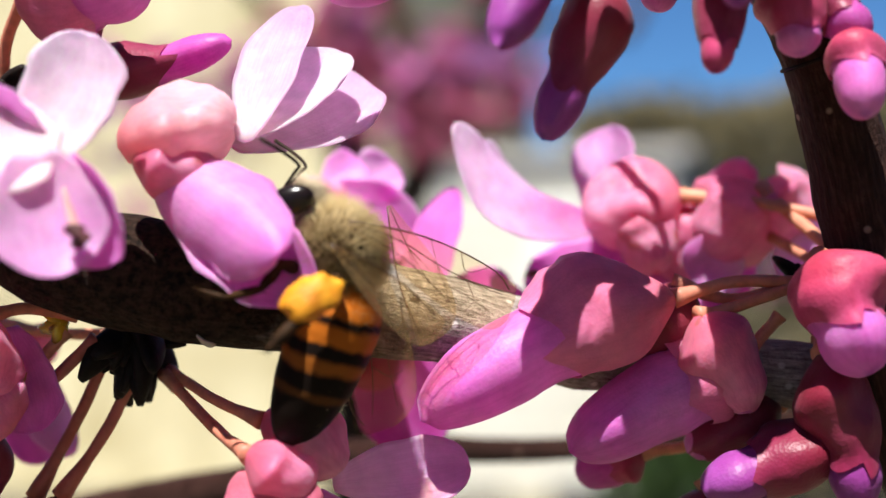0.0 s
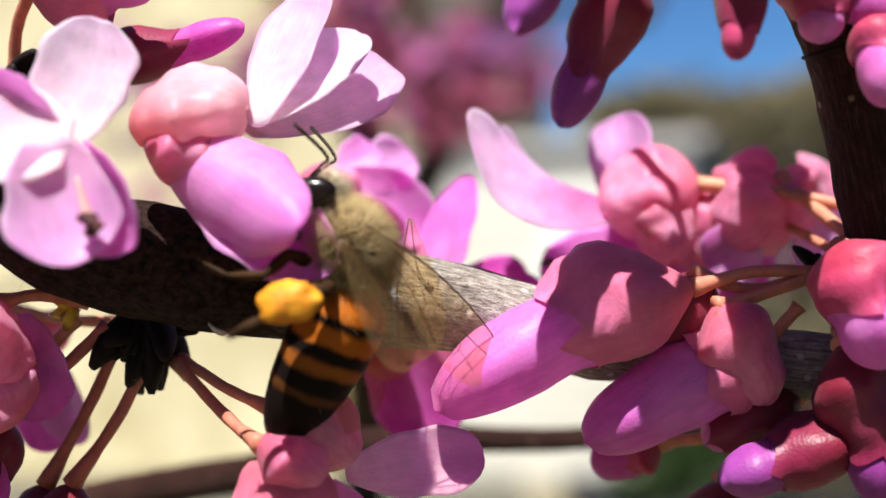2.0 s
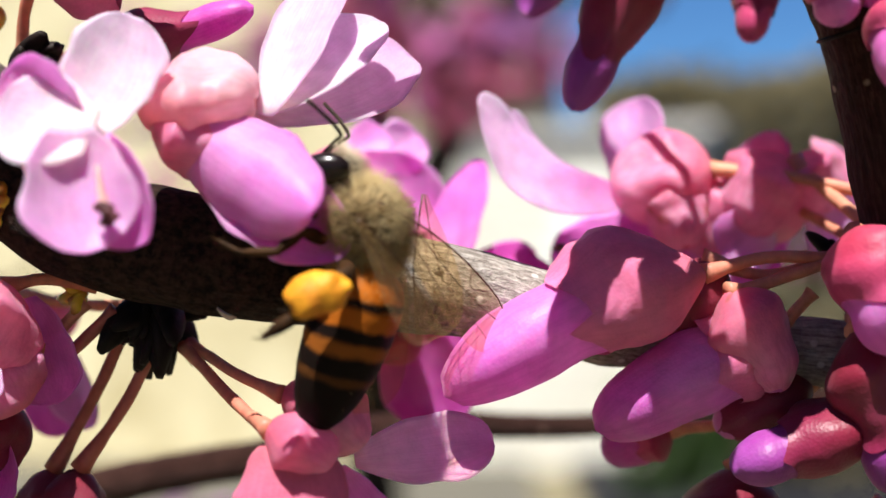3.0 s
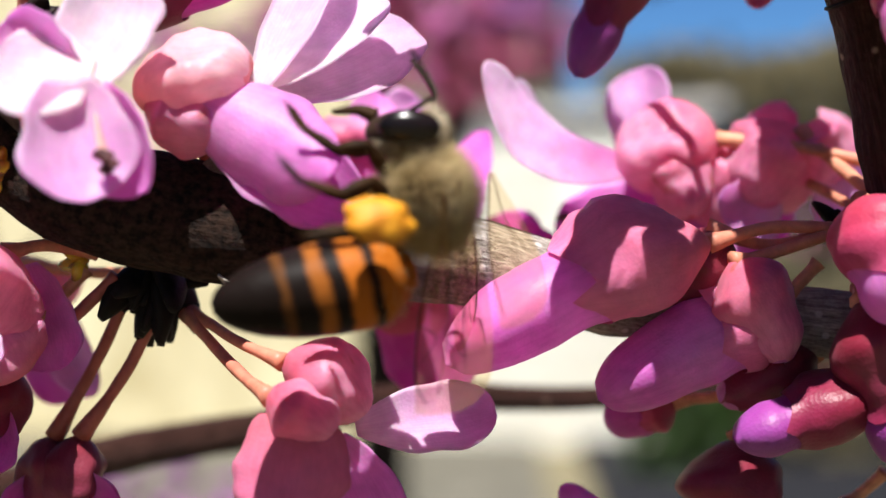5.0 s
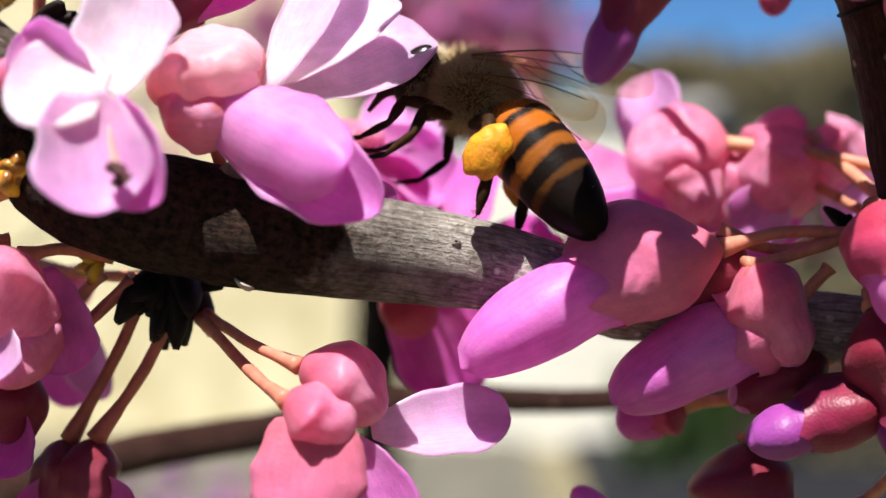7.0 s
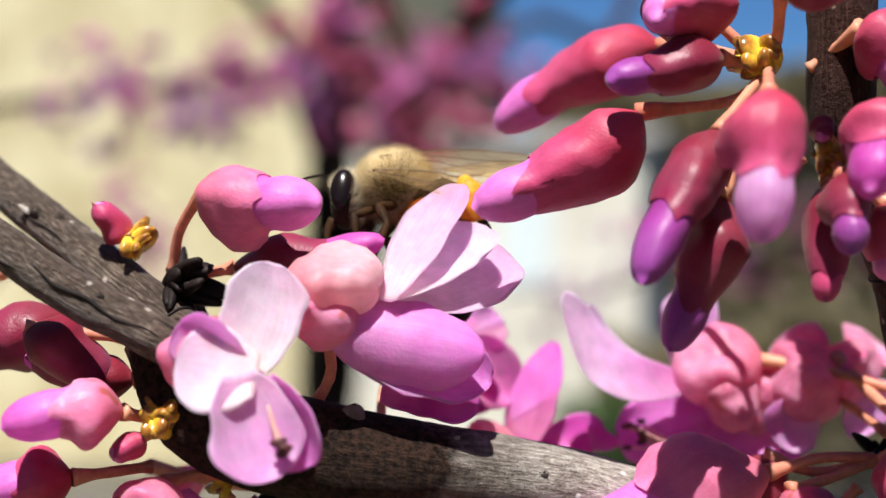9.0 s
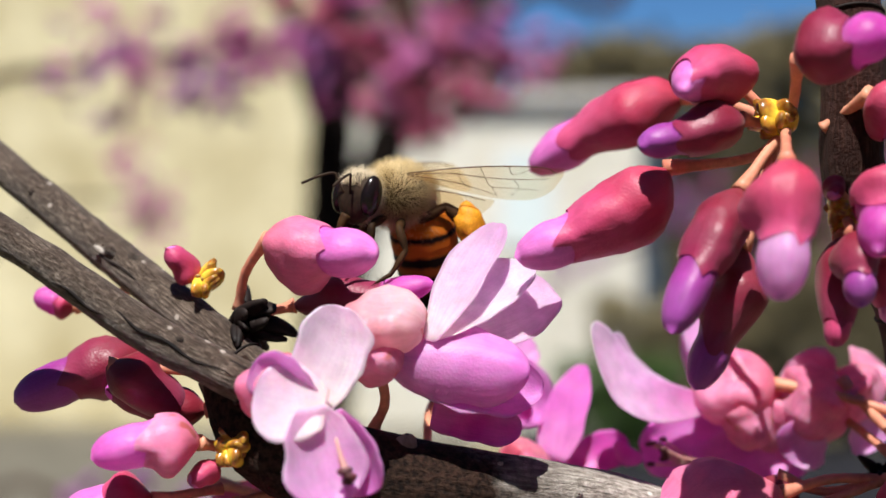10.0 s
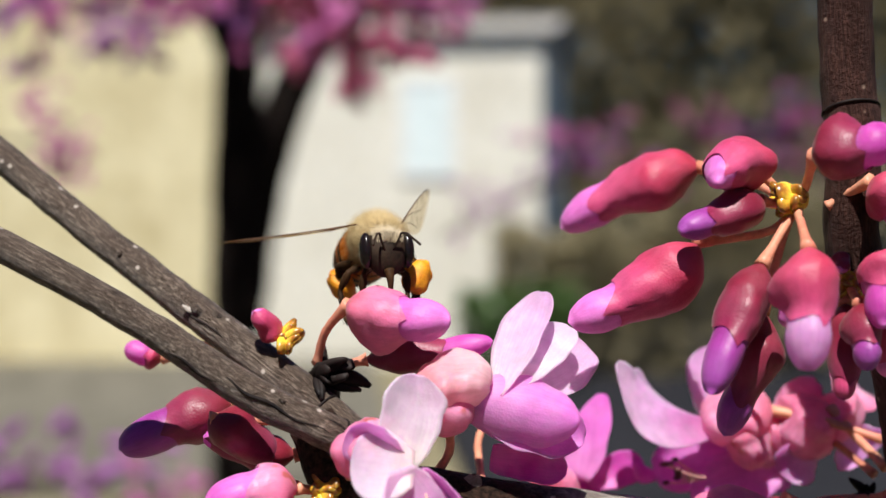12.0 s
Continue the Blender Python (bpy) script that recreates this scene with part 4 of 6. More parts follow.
add_petal(ruffled, "banner_petal", (14.1, 6.0, 2.5), (17.8, 6.0, -0.8), 5.1, face=(0,-1,.2), material=M_KEEL, cup=0.2, ruffle=0.0008)
add_calyx(ruffled, (16.5, 3.0, 4.0), (12.6, 4.0, 1.8), 4.2, M_CALYX_PALE)
add_stamens(ruffled, (9.4, 2.6, 0.2), (-1.0, -0.15, 0.22), 9, 0.36, 3.3, 4)
pedicel(ruffled, [(19.8, -3.0, 1.6), (18.4, 1.0, 3.0), (16.5, 3.0, 4.0)], 0.34)
violet = blossom((-0.3, 3.0, 0.5), "open orchid-pink redbud flower behind the branch")
add_calyx(violet, (-2.8, 2.0, -0.7), (-1.0, 3.5, 0.8), 3.8, M_CALYX_PALE)
add_petal(violet, "wing_petal", (0.1, 4.0, -0.0), (2.3, 5.4, 6.1), 2.9, material=M_KEEL, face=(-0.5,-1,0), cup=0.25, bend=0.05, peak=0.3, claw=0.6)
add_petal(violet, "wing_petal", (0.9, 4.5, -0.5), (5.2, 5.0, 1.0), 2.7, material=M_MAGENTA, face=(0,-1,.5), cup=0.3)
add_petal(violet, "keel_petal", (-1.6, 5.0, -0.6), (2.0, 5.0, -1.6), 2.9, material=M_MAGENTA, face=(0,-1,.5), cup=0.3)
pedicel(violet, [(-5.3, -4.0, 0.2), (-3.9, 0.0, -0.6), (-2.8, 2.0, -0.7)], 0.34)
pale_back = blossom((-5.0, 2.0, 5.3), "pale ruffled redbud flower behind the bee")
add_petal(pale_back, "banner_petal", (-4.4, 5.0, 5.8), (-0.7, 7.0, 7.4), 3.1, material=M_PETAL, face=(0,-1,.3), cup=0.3, ruffle=0.0012)
add_petal(pale_back, "wing_petal", (-4.3, 4.0, 6.3), (-0.1, 6.0, 3.1), 4.3, material=M_ORCHID, face=(.2,-1,.5), cup=0.4, ruffle=0.0012)
add_petal(pale_back, "wing_petal", (-5.0, 5.0, 6.4), (-2.9, 6.0, 7.8), 2.2, material=M_ORCHID, face=(0,-1,.3), ruffle=0.001)
add_petal(pale_back, "keel_petal", (-5.2, 3.0, 4.8), (-1.4, 4.0, 2.6), 2.7, material=M_MAGENTA, cup=0.4)
add_calyx(pale_back, (-6.8, 2.0, 5.3), (-4.1, 5.0, 5.8), 2.7, M_CALYX_PALE)
pedicel(pale_back, [(-8.1, -5.0, 2.1), (-7.9, -1.0, 4.1), (-6.8, 2.0, 5.3)], 0.34)
magenta_low = blossom((-0.3, -3.0, -2.8), "magenta redbud flower hanging under the branch")
add_petal(magenta_low, "keel_petal", (-2.5, 2.0, -2.1), (0.6, 3.0, -7.8), 4.8, material=M_MAGENTA, face=(0,-1,.1), cup=0.4, claw=0.6)
add_petal(magenta_low, "wing_petal", (0.0, 3.0, -2.8), (2.1, 4.0, -4.3), 3.3, material=M_MAGENTA, face=(0,-1,.3), cup=0.3, ruffle=0.0008)
add_petal(magenta_low, "wing_petal", (4.5, 3.0, -0.1), (5.1, 4.0, 0.9), 2.2, material=M_MAGENTA, cup=0.3)
add_calyx(magenta_low, (-3.2, 0.0, -2.0), (-1.4, 2.0, -3.9), 3.1, M_CALYX)
low_pair = blossom((-11.5, -6.0, -2.9), "rosy redbud flower hanging on a long stalk under the branch")
pedicel(low_pair, [(-11.3, -5.5, -2.8), (-8.6, -8.9, -3.9), (-6.3, -10.5, -4.7)], 0.31)
add_calyx(low_pair, (-6.3, -10.5, -4.7), (-3.1, -9.6, -7.0), 3.7, M_CALYX_PALE, bend=(0.3, 0, 0.6))
add_petal(low_pair, "wing_petal", (-3.4, -9.1, -7.7), (2.7, -7.8, -7.1), 3.3, material=M_PETAL, face=(0.1, -1, 0.5), cup=0.35, bend=-0.06)
low_pair_b = blossom((-11.5, -6.0, -2.9), "rosy redbud flower with a red reflexed banner petal")
pedicel(low_pair_b, [(-11.5, -6.0, -2.9), (-8.6, -9.2, -5.1), (-6.6, -12.2, -6.0)], 0.34)
add_calyx(low_pair_b, (-6.6, -12.2, -5.7), (-4.1, -11.8, -7.6), 3.1, M_CALYX_PALE)
add_petal(low_pair_b, "banner_petal", (-5.6, -12.5, -6.6), (-5.8, -13.7, -10.8), 4.9, material=M_CALYX_ROSE, label="red reflexed banner petal", face=(0, -1, 0.35), cup=-0.4, claw=0.62, peak=0.55, ruffle=0.0004)
add_petal(low_pair_b, "wing_petal", (-4.0, -10.9, -7.8), (-1.9, -10.5, -12.3), 2.9, material=M_KEEL, face=(0.4, -1, 0), cup=0.4)
hang0 = blossom((-14.0, -5.5, -1.4), "rosy redbud flower hanging on a thin red stalk")
pedicel(hang0, [(-14.0, -5.5, -1.4), (-15.7, -5.5, -5.0), (-17.8, -5.5, -8.6)], 0.36, M_STALK_DARK)
add_calyx(hang0, (-17.8, -5.5, -8.6), (-18.6, -5.5, -12.0), 2.9, M_CALYX_DARK)
add_petal(hang0, "keel_petal", (-18.1, -6.0, -10.1), (-18.9, -6.5, -13.3), 3.1, material=M_MAGENTA, cup=0.5)
hang1 = blossom((-12.7, -6.0, -2.6), "rosy redbud flower hanging on a thin red stalk")
pedicel(hang1, [(-12.7, -6.0, -2.6), (-14.3, -6.0, -5.6), (-16.4, -6.0, -8.5)], 0.36, M_STALK_DARK)
add_calyx(hang1, (-16.4, -6.0, -8.5), (-17.1, -6.0, -11.9), 2.9, M_CALYX_DARK)
add_petal(hang1, "keel_petal", (-16.6, -6.5, -10.0), (-14.6, -7.0, -13.3), 3.1, material=M_MAGENTA, cup=0.5)
hang2 = blossom((-14.2, -7.5, -1.1), "rosy redbud flower hanging on a thin red stalk")
pedicel(hang2, [(-14.2, -7.5, -1.1), (-16.5, -7.5, -3.2), (-19.2, -7.5, -5.2)], 0.36, M_STALK_DARK)
add_calyx(hang2, (-19.2, -7.5, -5.2), (-19.9, -7.5, -8.5), 2.8, M_CALYX_DARK)
add_petal(hang2, "keel_petal", (-19.4, -8.0, -6.6), (-20.2, -8.5, -9.8), 3.0, material=M_MAGENTA, cup=0.5)
left_hang = blossom((-21.9, 1.0, -0.9), "orchid-pink redbud flower hanging behind the stalks")
pedicel(left_hang, [(-13.8, -5.0, -1.0), (-17.4, -2.0, -1.1), (-21.5, 1.0, -0.7)], 0.36)
add_calyx(left_hang, (-21.0, 1.0, -1.2), (-19.6, 1.0, -3.2), 4.6, M_CALYX_PALE)
add_petal(left_hang, "wing_petal", (-21.3, 2.0, -1.5), (-19.4, 2.0, -8.0), 3.2, material=M_KEEL, cup=0.5, ruffle=0.0006)
add_petal(left_hang, "wing_petal", (-20.3, 1.5, -2.1), (-18.0, 1.0, -7.6), 2.4, material=M_PETAL, cup=0.5, ruffle=0.0006)
left_near = blossom((-18.6, -9.0, -1.5), "pink half-open redbud flower under the branch")
add_calyx(left_near, (-18.8, -9.0, 0.1), (-19.9, -11.0, -3.5), 5.0, M_CALYX_PALE)
add_petal(left_near, "keel_petal", (-19.4, -11.0, -2.2), (-19.8, -12.0, -5.3), 3.8, material=M_PETAL, cup=0.5)
add_petal(left_near, "wing_petal", (-18.0, -8.0, -0.5), (-16.9, -8.0, -5.3), 3.5, material=M_KEEL, cup=0.4)
pedicel(left_near, [(-15.2, -7.0, -0.1), (-17.2, -8.0, 0.3), (-18.8, -9.0, -0.0)], 0.36)
left_edge = blossom((-18.3, -10.0, -5.0), "pink redbud flower beside the stalks")
add_calyx(left_edge, (-18.1, -9.0, -5.3), (-19.0, -10.0, -3.0), 3.7, M_CALYX_PALE)
bud((-21.5, -4.5, 12.4), (-23.0, -6.0, 14.1), 1.8, [(-20.9, -5.0, 11.8), (-21.5, -4.5, 12.4)], (0.0, 0.0, 0.0), split=0.95, calyx=M_CALYX, label="small closed red redbud bud", group="buds on the forked twig")
bud((-16.9, -8.0, 14.8), (-10.8, -11.5, 14.2), 4.2, [(-19.0, -5.5, 10.6), (-18.4, -6.5, 12.8), (-16.9, -8.0, 14.8)], (-0.2, 0.0, -0.9), split=0.56, calyx=M_CALYX_ROSE, corolla=M_COROLLA, label="rosy redbud bud with a magenta tip the bee climbs over", group="buds on the forked twig")
bud((-15.7, -5.5, 10.8), (-7.7, -8.0, 12.3), 2.5, [(-17.9, -5.5, 10.3), (-15.7, -5.5, 10.8)], (0.2, 0.0, -0.5), split=0.55, calyx=M_CALYX_DARK, corolla=M_MAGENTA, group="buds on the forked twig")
bud((-24.6, -5.0, 8.0), (-31.8, -6.0, 5.3), 3.9, [(-20.2, -5.0, 8.3), (-24.6, -5.0, 8.0)], (0.2, 0.0, 0.3), split=0.5, calyx=M_CALYX_DARK, corolla=M_PURPLE, group="buds on the forked twig")
bud((-20.5, -8.0, 5.1), (-26.3, -7.0, 6.3), 2.7, [(-17.5, -8.0, 5.6), (-20.5, -8.0, 5.1)], (0.0, 0.0, -0.3), split=0.8, calyx=M_CALYX_DARK, corolla=M_MAGENTA, group="buds on the forked twig")
bud((-20.3, -11.5, 3.9), (-25.7, -13.0, 3.3), 3.4, [(-18.7, -10.0, 3.2), (-20.3, -11.5, 3.9)], (0.2, 0.0, 0.8), split=0.45, calyx=M_CALYX_PALE, corolla=M_KEEL, group="buds on the forked twig")
bud((-19.8, -10.5, 2.4), (-20.6, -12.0, 1.8), 1.6, [(-18.7, -10.0, 2.9), (-19.8, -10.5, 2.4)], (0.0, 0.0, 0.0), split=0.9, calyx=M_CALYX, group="buds on the forked twig")
bud((-23.1, -10.0, 0.5), (-27.9, -10.0, -0.1), 3.2, [(-19.6, -8.0, 0.7), (-23.1, -10.0, 0.5)], (0.0, 0.0, 0.0), split=0.4, corolla=M_KEEL, group="buds on the forked twig")
bud((-18.2, -8.0, -3.6), (-20.1, -8.0, -6.1), 2.3, [(-15.7, -7.0, -0.8), (-18.2, -8.0, -3.6)], (0.0, 0.0, 0.0), split=0.3, group="buds on the forked twig")
bud((-25.7, -9.0, 7.8), (-21.5, -8.0, 4.9), 3.2, [(-21.1, -8.0, 7.3), (-25.7, -9.0, 7.8)], (0.0, 0.0, 0.0), split=0.9, calyx=M_CALYX_DARK, group="buds on the forked twig")
bud((-29.5, -1.0, 10.4), (-32.0, -1.0, 11.2), 2.2, [(-25.7, -2.0, 11.6), (-29.5, -1.0, 10.4)], (0.0, 0.0, 0.0), split=0.3, corolla=M_MAGENTA, group="buds on the forked twig")
open_two = blossom((-11.0, -8.5, 4.3), "open redbud flower with spread pale pink petals above the branch")
pedicel(open_two, [(-11.1, -8.0, 4.0), (-10.4, -9.0, 6.0), (-11.3, -10.0, 9.1), (-12.4, -11.0, 10.1)], 0.36)
add_calyx(open_two, (-13.0, -11.0, 9.4), (-8.2, -11.5, 10.1), 4.1, M_CALYX_WHITE, bend=(0,0,0.9))
add_calyx(open_two, (-12.6, -11.4, 9.2), (-9.6, -12.0, 7.7), 3.2, M_CALYX_PALE, bend=(0,0,0.4))
add_petal(open_two, "banner_petal", (-8.3, -11.0, 9.3), (-0.9, -7.0, 12.1), 5.0, material=M_PALE, face=(-0.3,-0.85,0.55), cup=0.25, bend=-0.05, peak=0.6, ruffle=0.0003)
add_petal(open_two, "wing_petal", (-8.1, -11.6, 9.6), (-2.4, -8.0, 13.4), 3.4, material=M_WHITE, face=(-0.3,-0.85,0.5), cup=0.35, peak=0.58, ruffle=0.0003)
add_petal(open_two, "wing_petal", (-7.9, -12.0, 9.5), (-4.2, -7.5, 15.7), 3.3, material=M_PALE, face=(-0.6,-0.85,0.5), cup=0.3, peak=0.58, ruffle=0.0003)
KEEL_PARTS.append(add_petal(open_two, "keel_petal", (-10.4, -12.0, 8.4), (-2.8, -12.8, 7.5), 4.3, material=M_ORCHID, face=(0,1,-.2), cup=0.55, peak=0.5, claw=0.3, bend=0.03))
KEEL_PARTS.append(add_petal(open_two, "keel_petal", (-10.0, -11.0, 7.8), (-1.9, -10.5, 6.2), 3.8, material=M_ORCHID, face=(0,-1,.3), cup=0.5, peak=0.55))
add_petal(open_two, "wing_petal", (-7.8, -9.0, 5.1), (-2.8, -9.0, 4.2), 2.4, material=M_MAGENTA, face=(0,-1,0.3), cup=0.4, claw=0.7)
open_one = blossom((-16.4, -9.0, 4.5), "open redbud flower with whitish petals facing out from the branch")
pedicel(open_one, [(-15.9, -8.5, 3.8), (-16.8, -11.0, 4.8), (-16.7, -13.0, 6.6)], 0.40)
add_calyx(open_one, (-17.1, -13.0, 6.3), (-14.5, -15.0, 7.9), 3.7, M_CALYX_PALE)
add_petal(open_one, "banner_petal", (-13.8, -15.5, 6.2), (-12.2, -13.6, 11.4), 3.9, material=M_WHITE, face=(0.3,-0.85,0.6), cup=0.3, peak=0.58, claw=0.35, bend=-0.05, ruffle=0.0004)
add_petal(open_one, "wing_petal", (-13.0, -16.2, 6.4), (-16.6, -16.5, 7.3), 4.4, material=M_WHITE, face=(-0.25,-0.9,0.7), cup=0.12, bend=-0.05, claw=0.5, ruffle=0.0004)
add_petal(open_one, "wing_petal", (-13.9, -15.2, 6.6), (-16.5, -15.5, 9.0), 3.0, material=M_PETAL, face=(-.5,-1,.2), cup=0.5, claw=0.5)
add_petal(open_one, "keel_petal", (-13.8, -16.5, 6.6), (-12.6, -18.0, 1.9), 4.4, material=M_PETAL, face=(0.3,-0.85,0.6), cup=0.4, peak=0.6, claw=0.35, bend=-0.06, ruffle=0.0005)
add_petal(open_one, "keel_petal", (-12.5, -16.2, 6.4), (-11.0, -17.0, 2.2), 3.4, material=M_ORCHID, face=(-0.6,-0.85,0.6), cup=0.6, peak=0.6, claw=0.2, bend=-0.05, ruffle=0.0006)
add_stamens(open_one, (-12.5, -17.2, 5.2), (0.45, -0.35, -1.0), 7, 0.22, 2.1, 14)
# ---------------------------------------------------------------- the honeybee
M_FUZZ = plain_material("golden bee hair", (0.38, 0.27, 0.11), (0.72, 0.57, 0.32), 500, 0.6, 0.00001, gloss=0.2, through=0.3)
M_FUZZ_PALE = plain_material("pale bee hair", (0.52, 0.42, 0.26), (0.78, 0.68, 0.50), 500, 0.6, 0.00001, through=0.35)
M_CHITIN = plain_material("dark bee shell", (0.012, 0.008, 0.006), (0.04, 0.024, 0.014), 700, 0.6, 0.00004, gloss=0.12)
M_LEG = plain_material("brown bee leg", (0.012, 0.007, 0.004), (0.06, 0.028, 0.010), 600, 0.6, 0.00003, gloss=0.08)
M_EYE = plain_material("black compound eye", (0.004, 0.003, 0.003), (0.010, 0.006, 0.005), 500, 0.22, 0.00001, gloss=0.3)
M_SKIN = plain_material("brown hair ground", (0.035, 0.022, 0.010), (0.09, 0.055, 0.022), 900, 0.8, 0.00004, gloss=0.05)
M_POLLEN = plain_material("packed orange pollen", (0.60, 0.19, 0.004), (0.80, 0.37, 0.010), 900, 0.6, 0.0001, through=0.12)
M_VEIN = plain_material("wing vein", (0.06, 0.025, 0.008), (0.14, 0.06, 0.02), 900, 0.4)


def abdomen_material():
    m, nt, out = nodes_of("banded bee abdomen")
    sep = nt.nodes.new("ShaderNodeSeparateXYZ")
    nt.links.new(coords(nt, "UV"), sep.inputs[0])
    wob = noise_at(nt, 900, 3)
    add = nt.nodes.new("ShaderNodeMath")
    add.operation = "MULTIPLY_ADD"
    nt.links.new(wob.outputs[0], add.inputs[0])
    add.inputs[1].default_value = 0.06
    nt.links.new(sep.outputs[1], add.inputs[2])
    amber, brown, dark, mid = (0.36, 0.10, 0.010), (0.24, 0.075, 0.012), (0.008, 0.005, 0.004), (0.08, 0.03, 0.008)
    stops = ((0.0, amber), (0.22, amber), (0.245, dark), (0.265, dark), (0.30, amber), (0.38, amber), (0.41, dark), (0.46, dark), (0.49, brown),
             (0.53, brown), (0.565, dark), (0.65, dark), (0.675, mid), (0.70, mid), (0.73, dark), (1.0, dark))
    col = ramp(nt, add.outputs[0], stops).outputs[0]
    fine = noise_at(nt, 4000, 3)
    p = node(nt, "ShaderNodeBsdfPrincipled", Roughness=0.5)
    p.inputs["Specular IOR Level"].default_value = 0.06
    nt.links.new(col, p.inputs["Base Color"])
    nt.links.new(bump(nt, fine.outputs[0], 0.5, 0.00004), p.inputs["Normal"])
    nt.links.new(p.outputs[0], out.inputs[0])
    return m


def wing_material():
    """Clear amber-tinted membrane."""
    m, nt, out = nodes_of("clear bee wing")
    tr = nt.nodes.new("ShaderNodeBsdfTransparent")
    tr.inputs[0].default_value = (0.965, 0.915, 0.82, 1)
    gl = node(nt, "ShaderNodeBsdfPrincipled", Roughness=0.22)
    gl.inputs["Base Color"].default_value = (0.66, 0.48, 0.26, 1)
    w = noise_at(nt, 900, 2)
    nt.links.new(bump(nt, w.outputs[0], 0.6, 0.0001), gl.inputs["Normal"])
    mx = nt.nodes.new("ShaderNodeMixShader")
    mx.inputs[0].default_value = 0.045
    nt.links.new(tr.outputs[0], mx.inputs[1])
    nt.links.new(gl.outputs[0], mx.inputs[2])
    nt.links.new(mx.outputs[0], out.inputs[0])
    return m


M_ABDOMEN = abdomen_material()
M_WING = wing_material()


def ball(bm, c, r, u=24, v=16, lump=0.0, squeeze=None):
    res = bmesh.ops.create_uvsphere(bm, u_segments=u, v_segments=v, radius=1.0)
    for q in res["verts"]:
        d = q.co.copy()
        k = 1 + lump * noise.noise(d * 1.7 + Vector(c))
        p = Vector((d.x * r[0], d.y * r[1], d.z * r[2])) * k
        if squeeze:
            p = squeeze(p, d)
        q.co = (Vector(c) + p) * MM


def hairs(bm, c, r, count, length, rnd, lean=(0, 0, 0), keep=None, thick=0.011):
    """Single hairs that stand off an ellipsoid."""
    for k in range(count):
        d = Vector((rnd.gauss(0, 1), rnd.gauss(0, 1), rnd.gauss(0, 1))).normalized()
        if keep and not keep(d):
            continue
        p = Vector(c) + Vector((d.x * r[0], d.y * r[1], d.z * r[2])) * 0.97
        n = (Vector((d.x / r[0], d.y / r[1], d.z / r[2])).normalized() + Vector(lean) + Vector((rnd.uniform(-1, 1), rnd.uniform(-1, 1), rnd.uniform(-1, 1))) * 0.35).normalized()
        ln = length * rnd.uniform(0.55, 1.15)
        a, u, w = basis(n, Vector((rnd.uniform(-1, 1), rnd.uniform(-1, 1), 0.3)))
        foot = [bm.verts.new((p + (u * math.cos(t) + w * math.sin(t)) * thick) * MM) for t in (0, 2.094, 4.189)]
        tip = bm.verts.new((p + n * ln + u * ln * 0.12) * MM)
        for i in range(3):
            bm.faces.new((foot[i], foot[(i + 1) % 3], tip))


def make_leg(parent, points, radii, label=""):
    """Jointed leg: straight segments that swell a little between their joints, with short bristles."""
    bm = bmesh.new()
    joints = [Vector(p) * MM for p in points]
    line, radius_of = [], []
    steps = 7
    for i in range(len(joints) - 1):
        for k in range(steps + (i == len(joints) - 2)):
            u = k / steps
            line.append(joints[i].lerp(joints[i + 1], u))
            swell = 0.78 + 0.34 * math.sin(math.pi * min(1.0, u * 1.1))
            radius_of.append(MM * (radii[i] + (radii[i + 1] - radii[i]) * u) * swell)
    last = len(line) - 1
    tube(bm, line, lambda q: radius_of[min(last, int(round(q * last)))], 9, 0.08, 2.0)
    leg = part("leg", bm, M_LEG, parent, label)
    bm = bmesh.new()
    rnd = random.Random(len(points) + int(points[0][0] * 10))
    for q in line:
        for k in range(11):
            d = Vector((rnd.uniform(-1, 1), rnd.uniform(-1, 1), rnd.uniform(-1, 1))).normalized() * 0.0005
            bm.faces.new([bm.verts.new(q), bm.verts.new(q + Vector((0.00003, 0, 0.00002))), bm.verts.new(q + d)])
    tagged(part("leg_hair", bm, M_LEG, leg, "short dark bristles"), kind="stuff")
    return leg


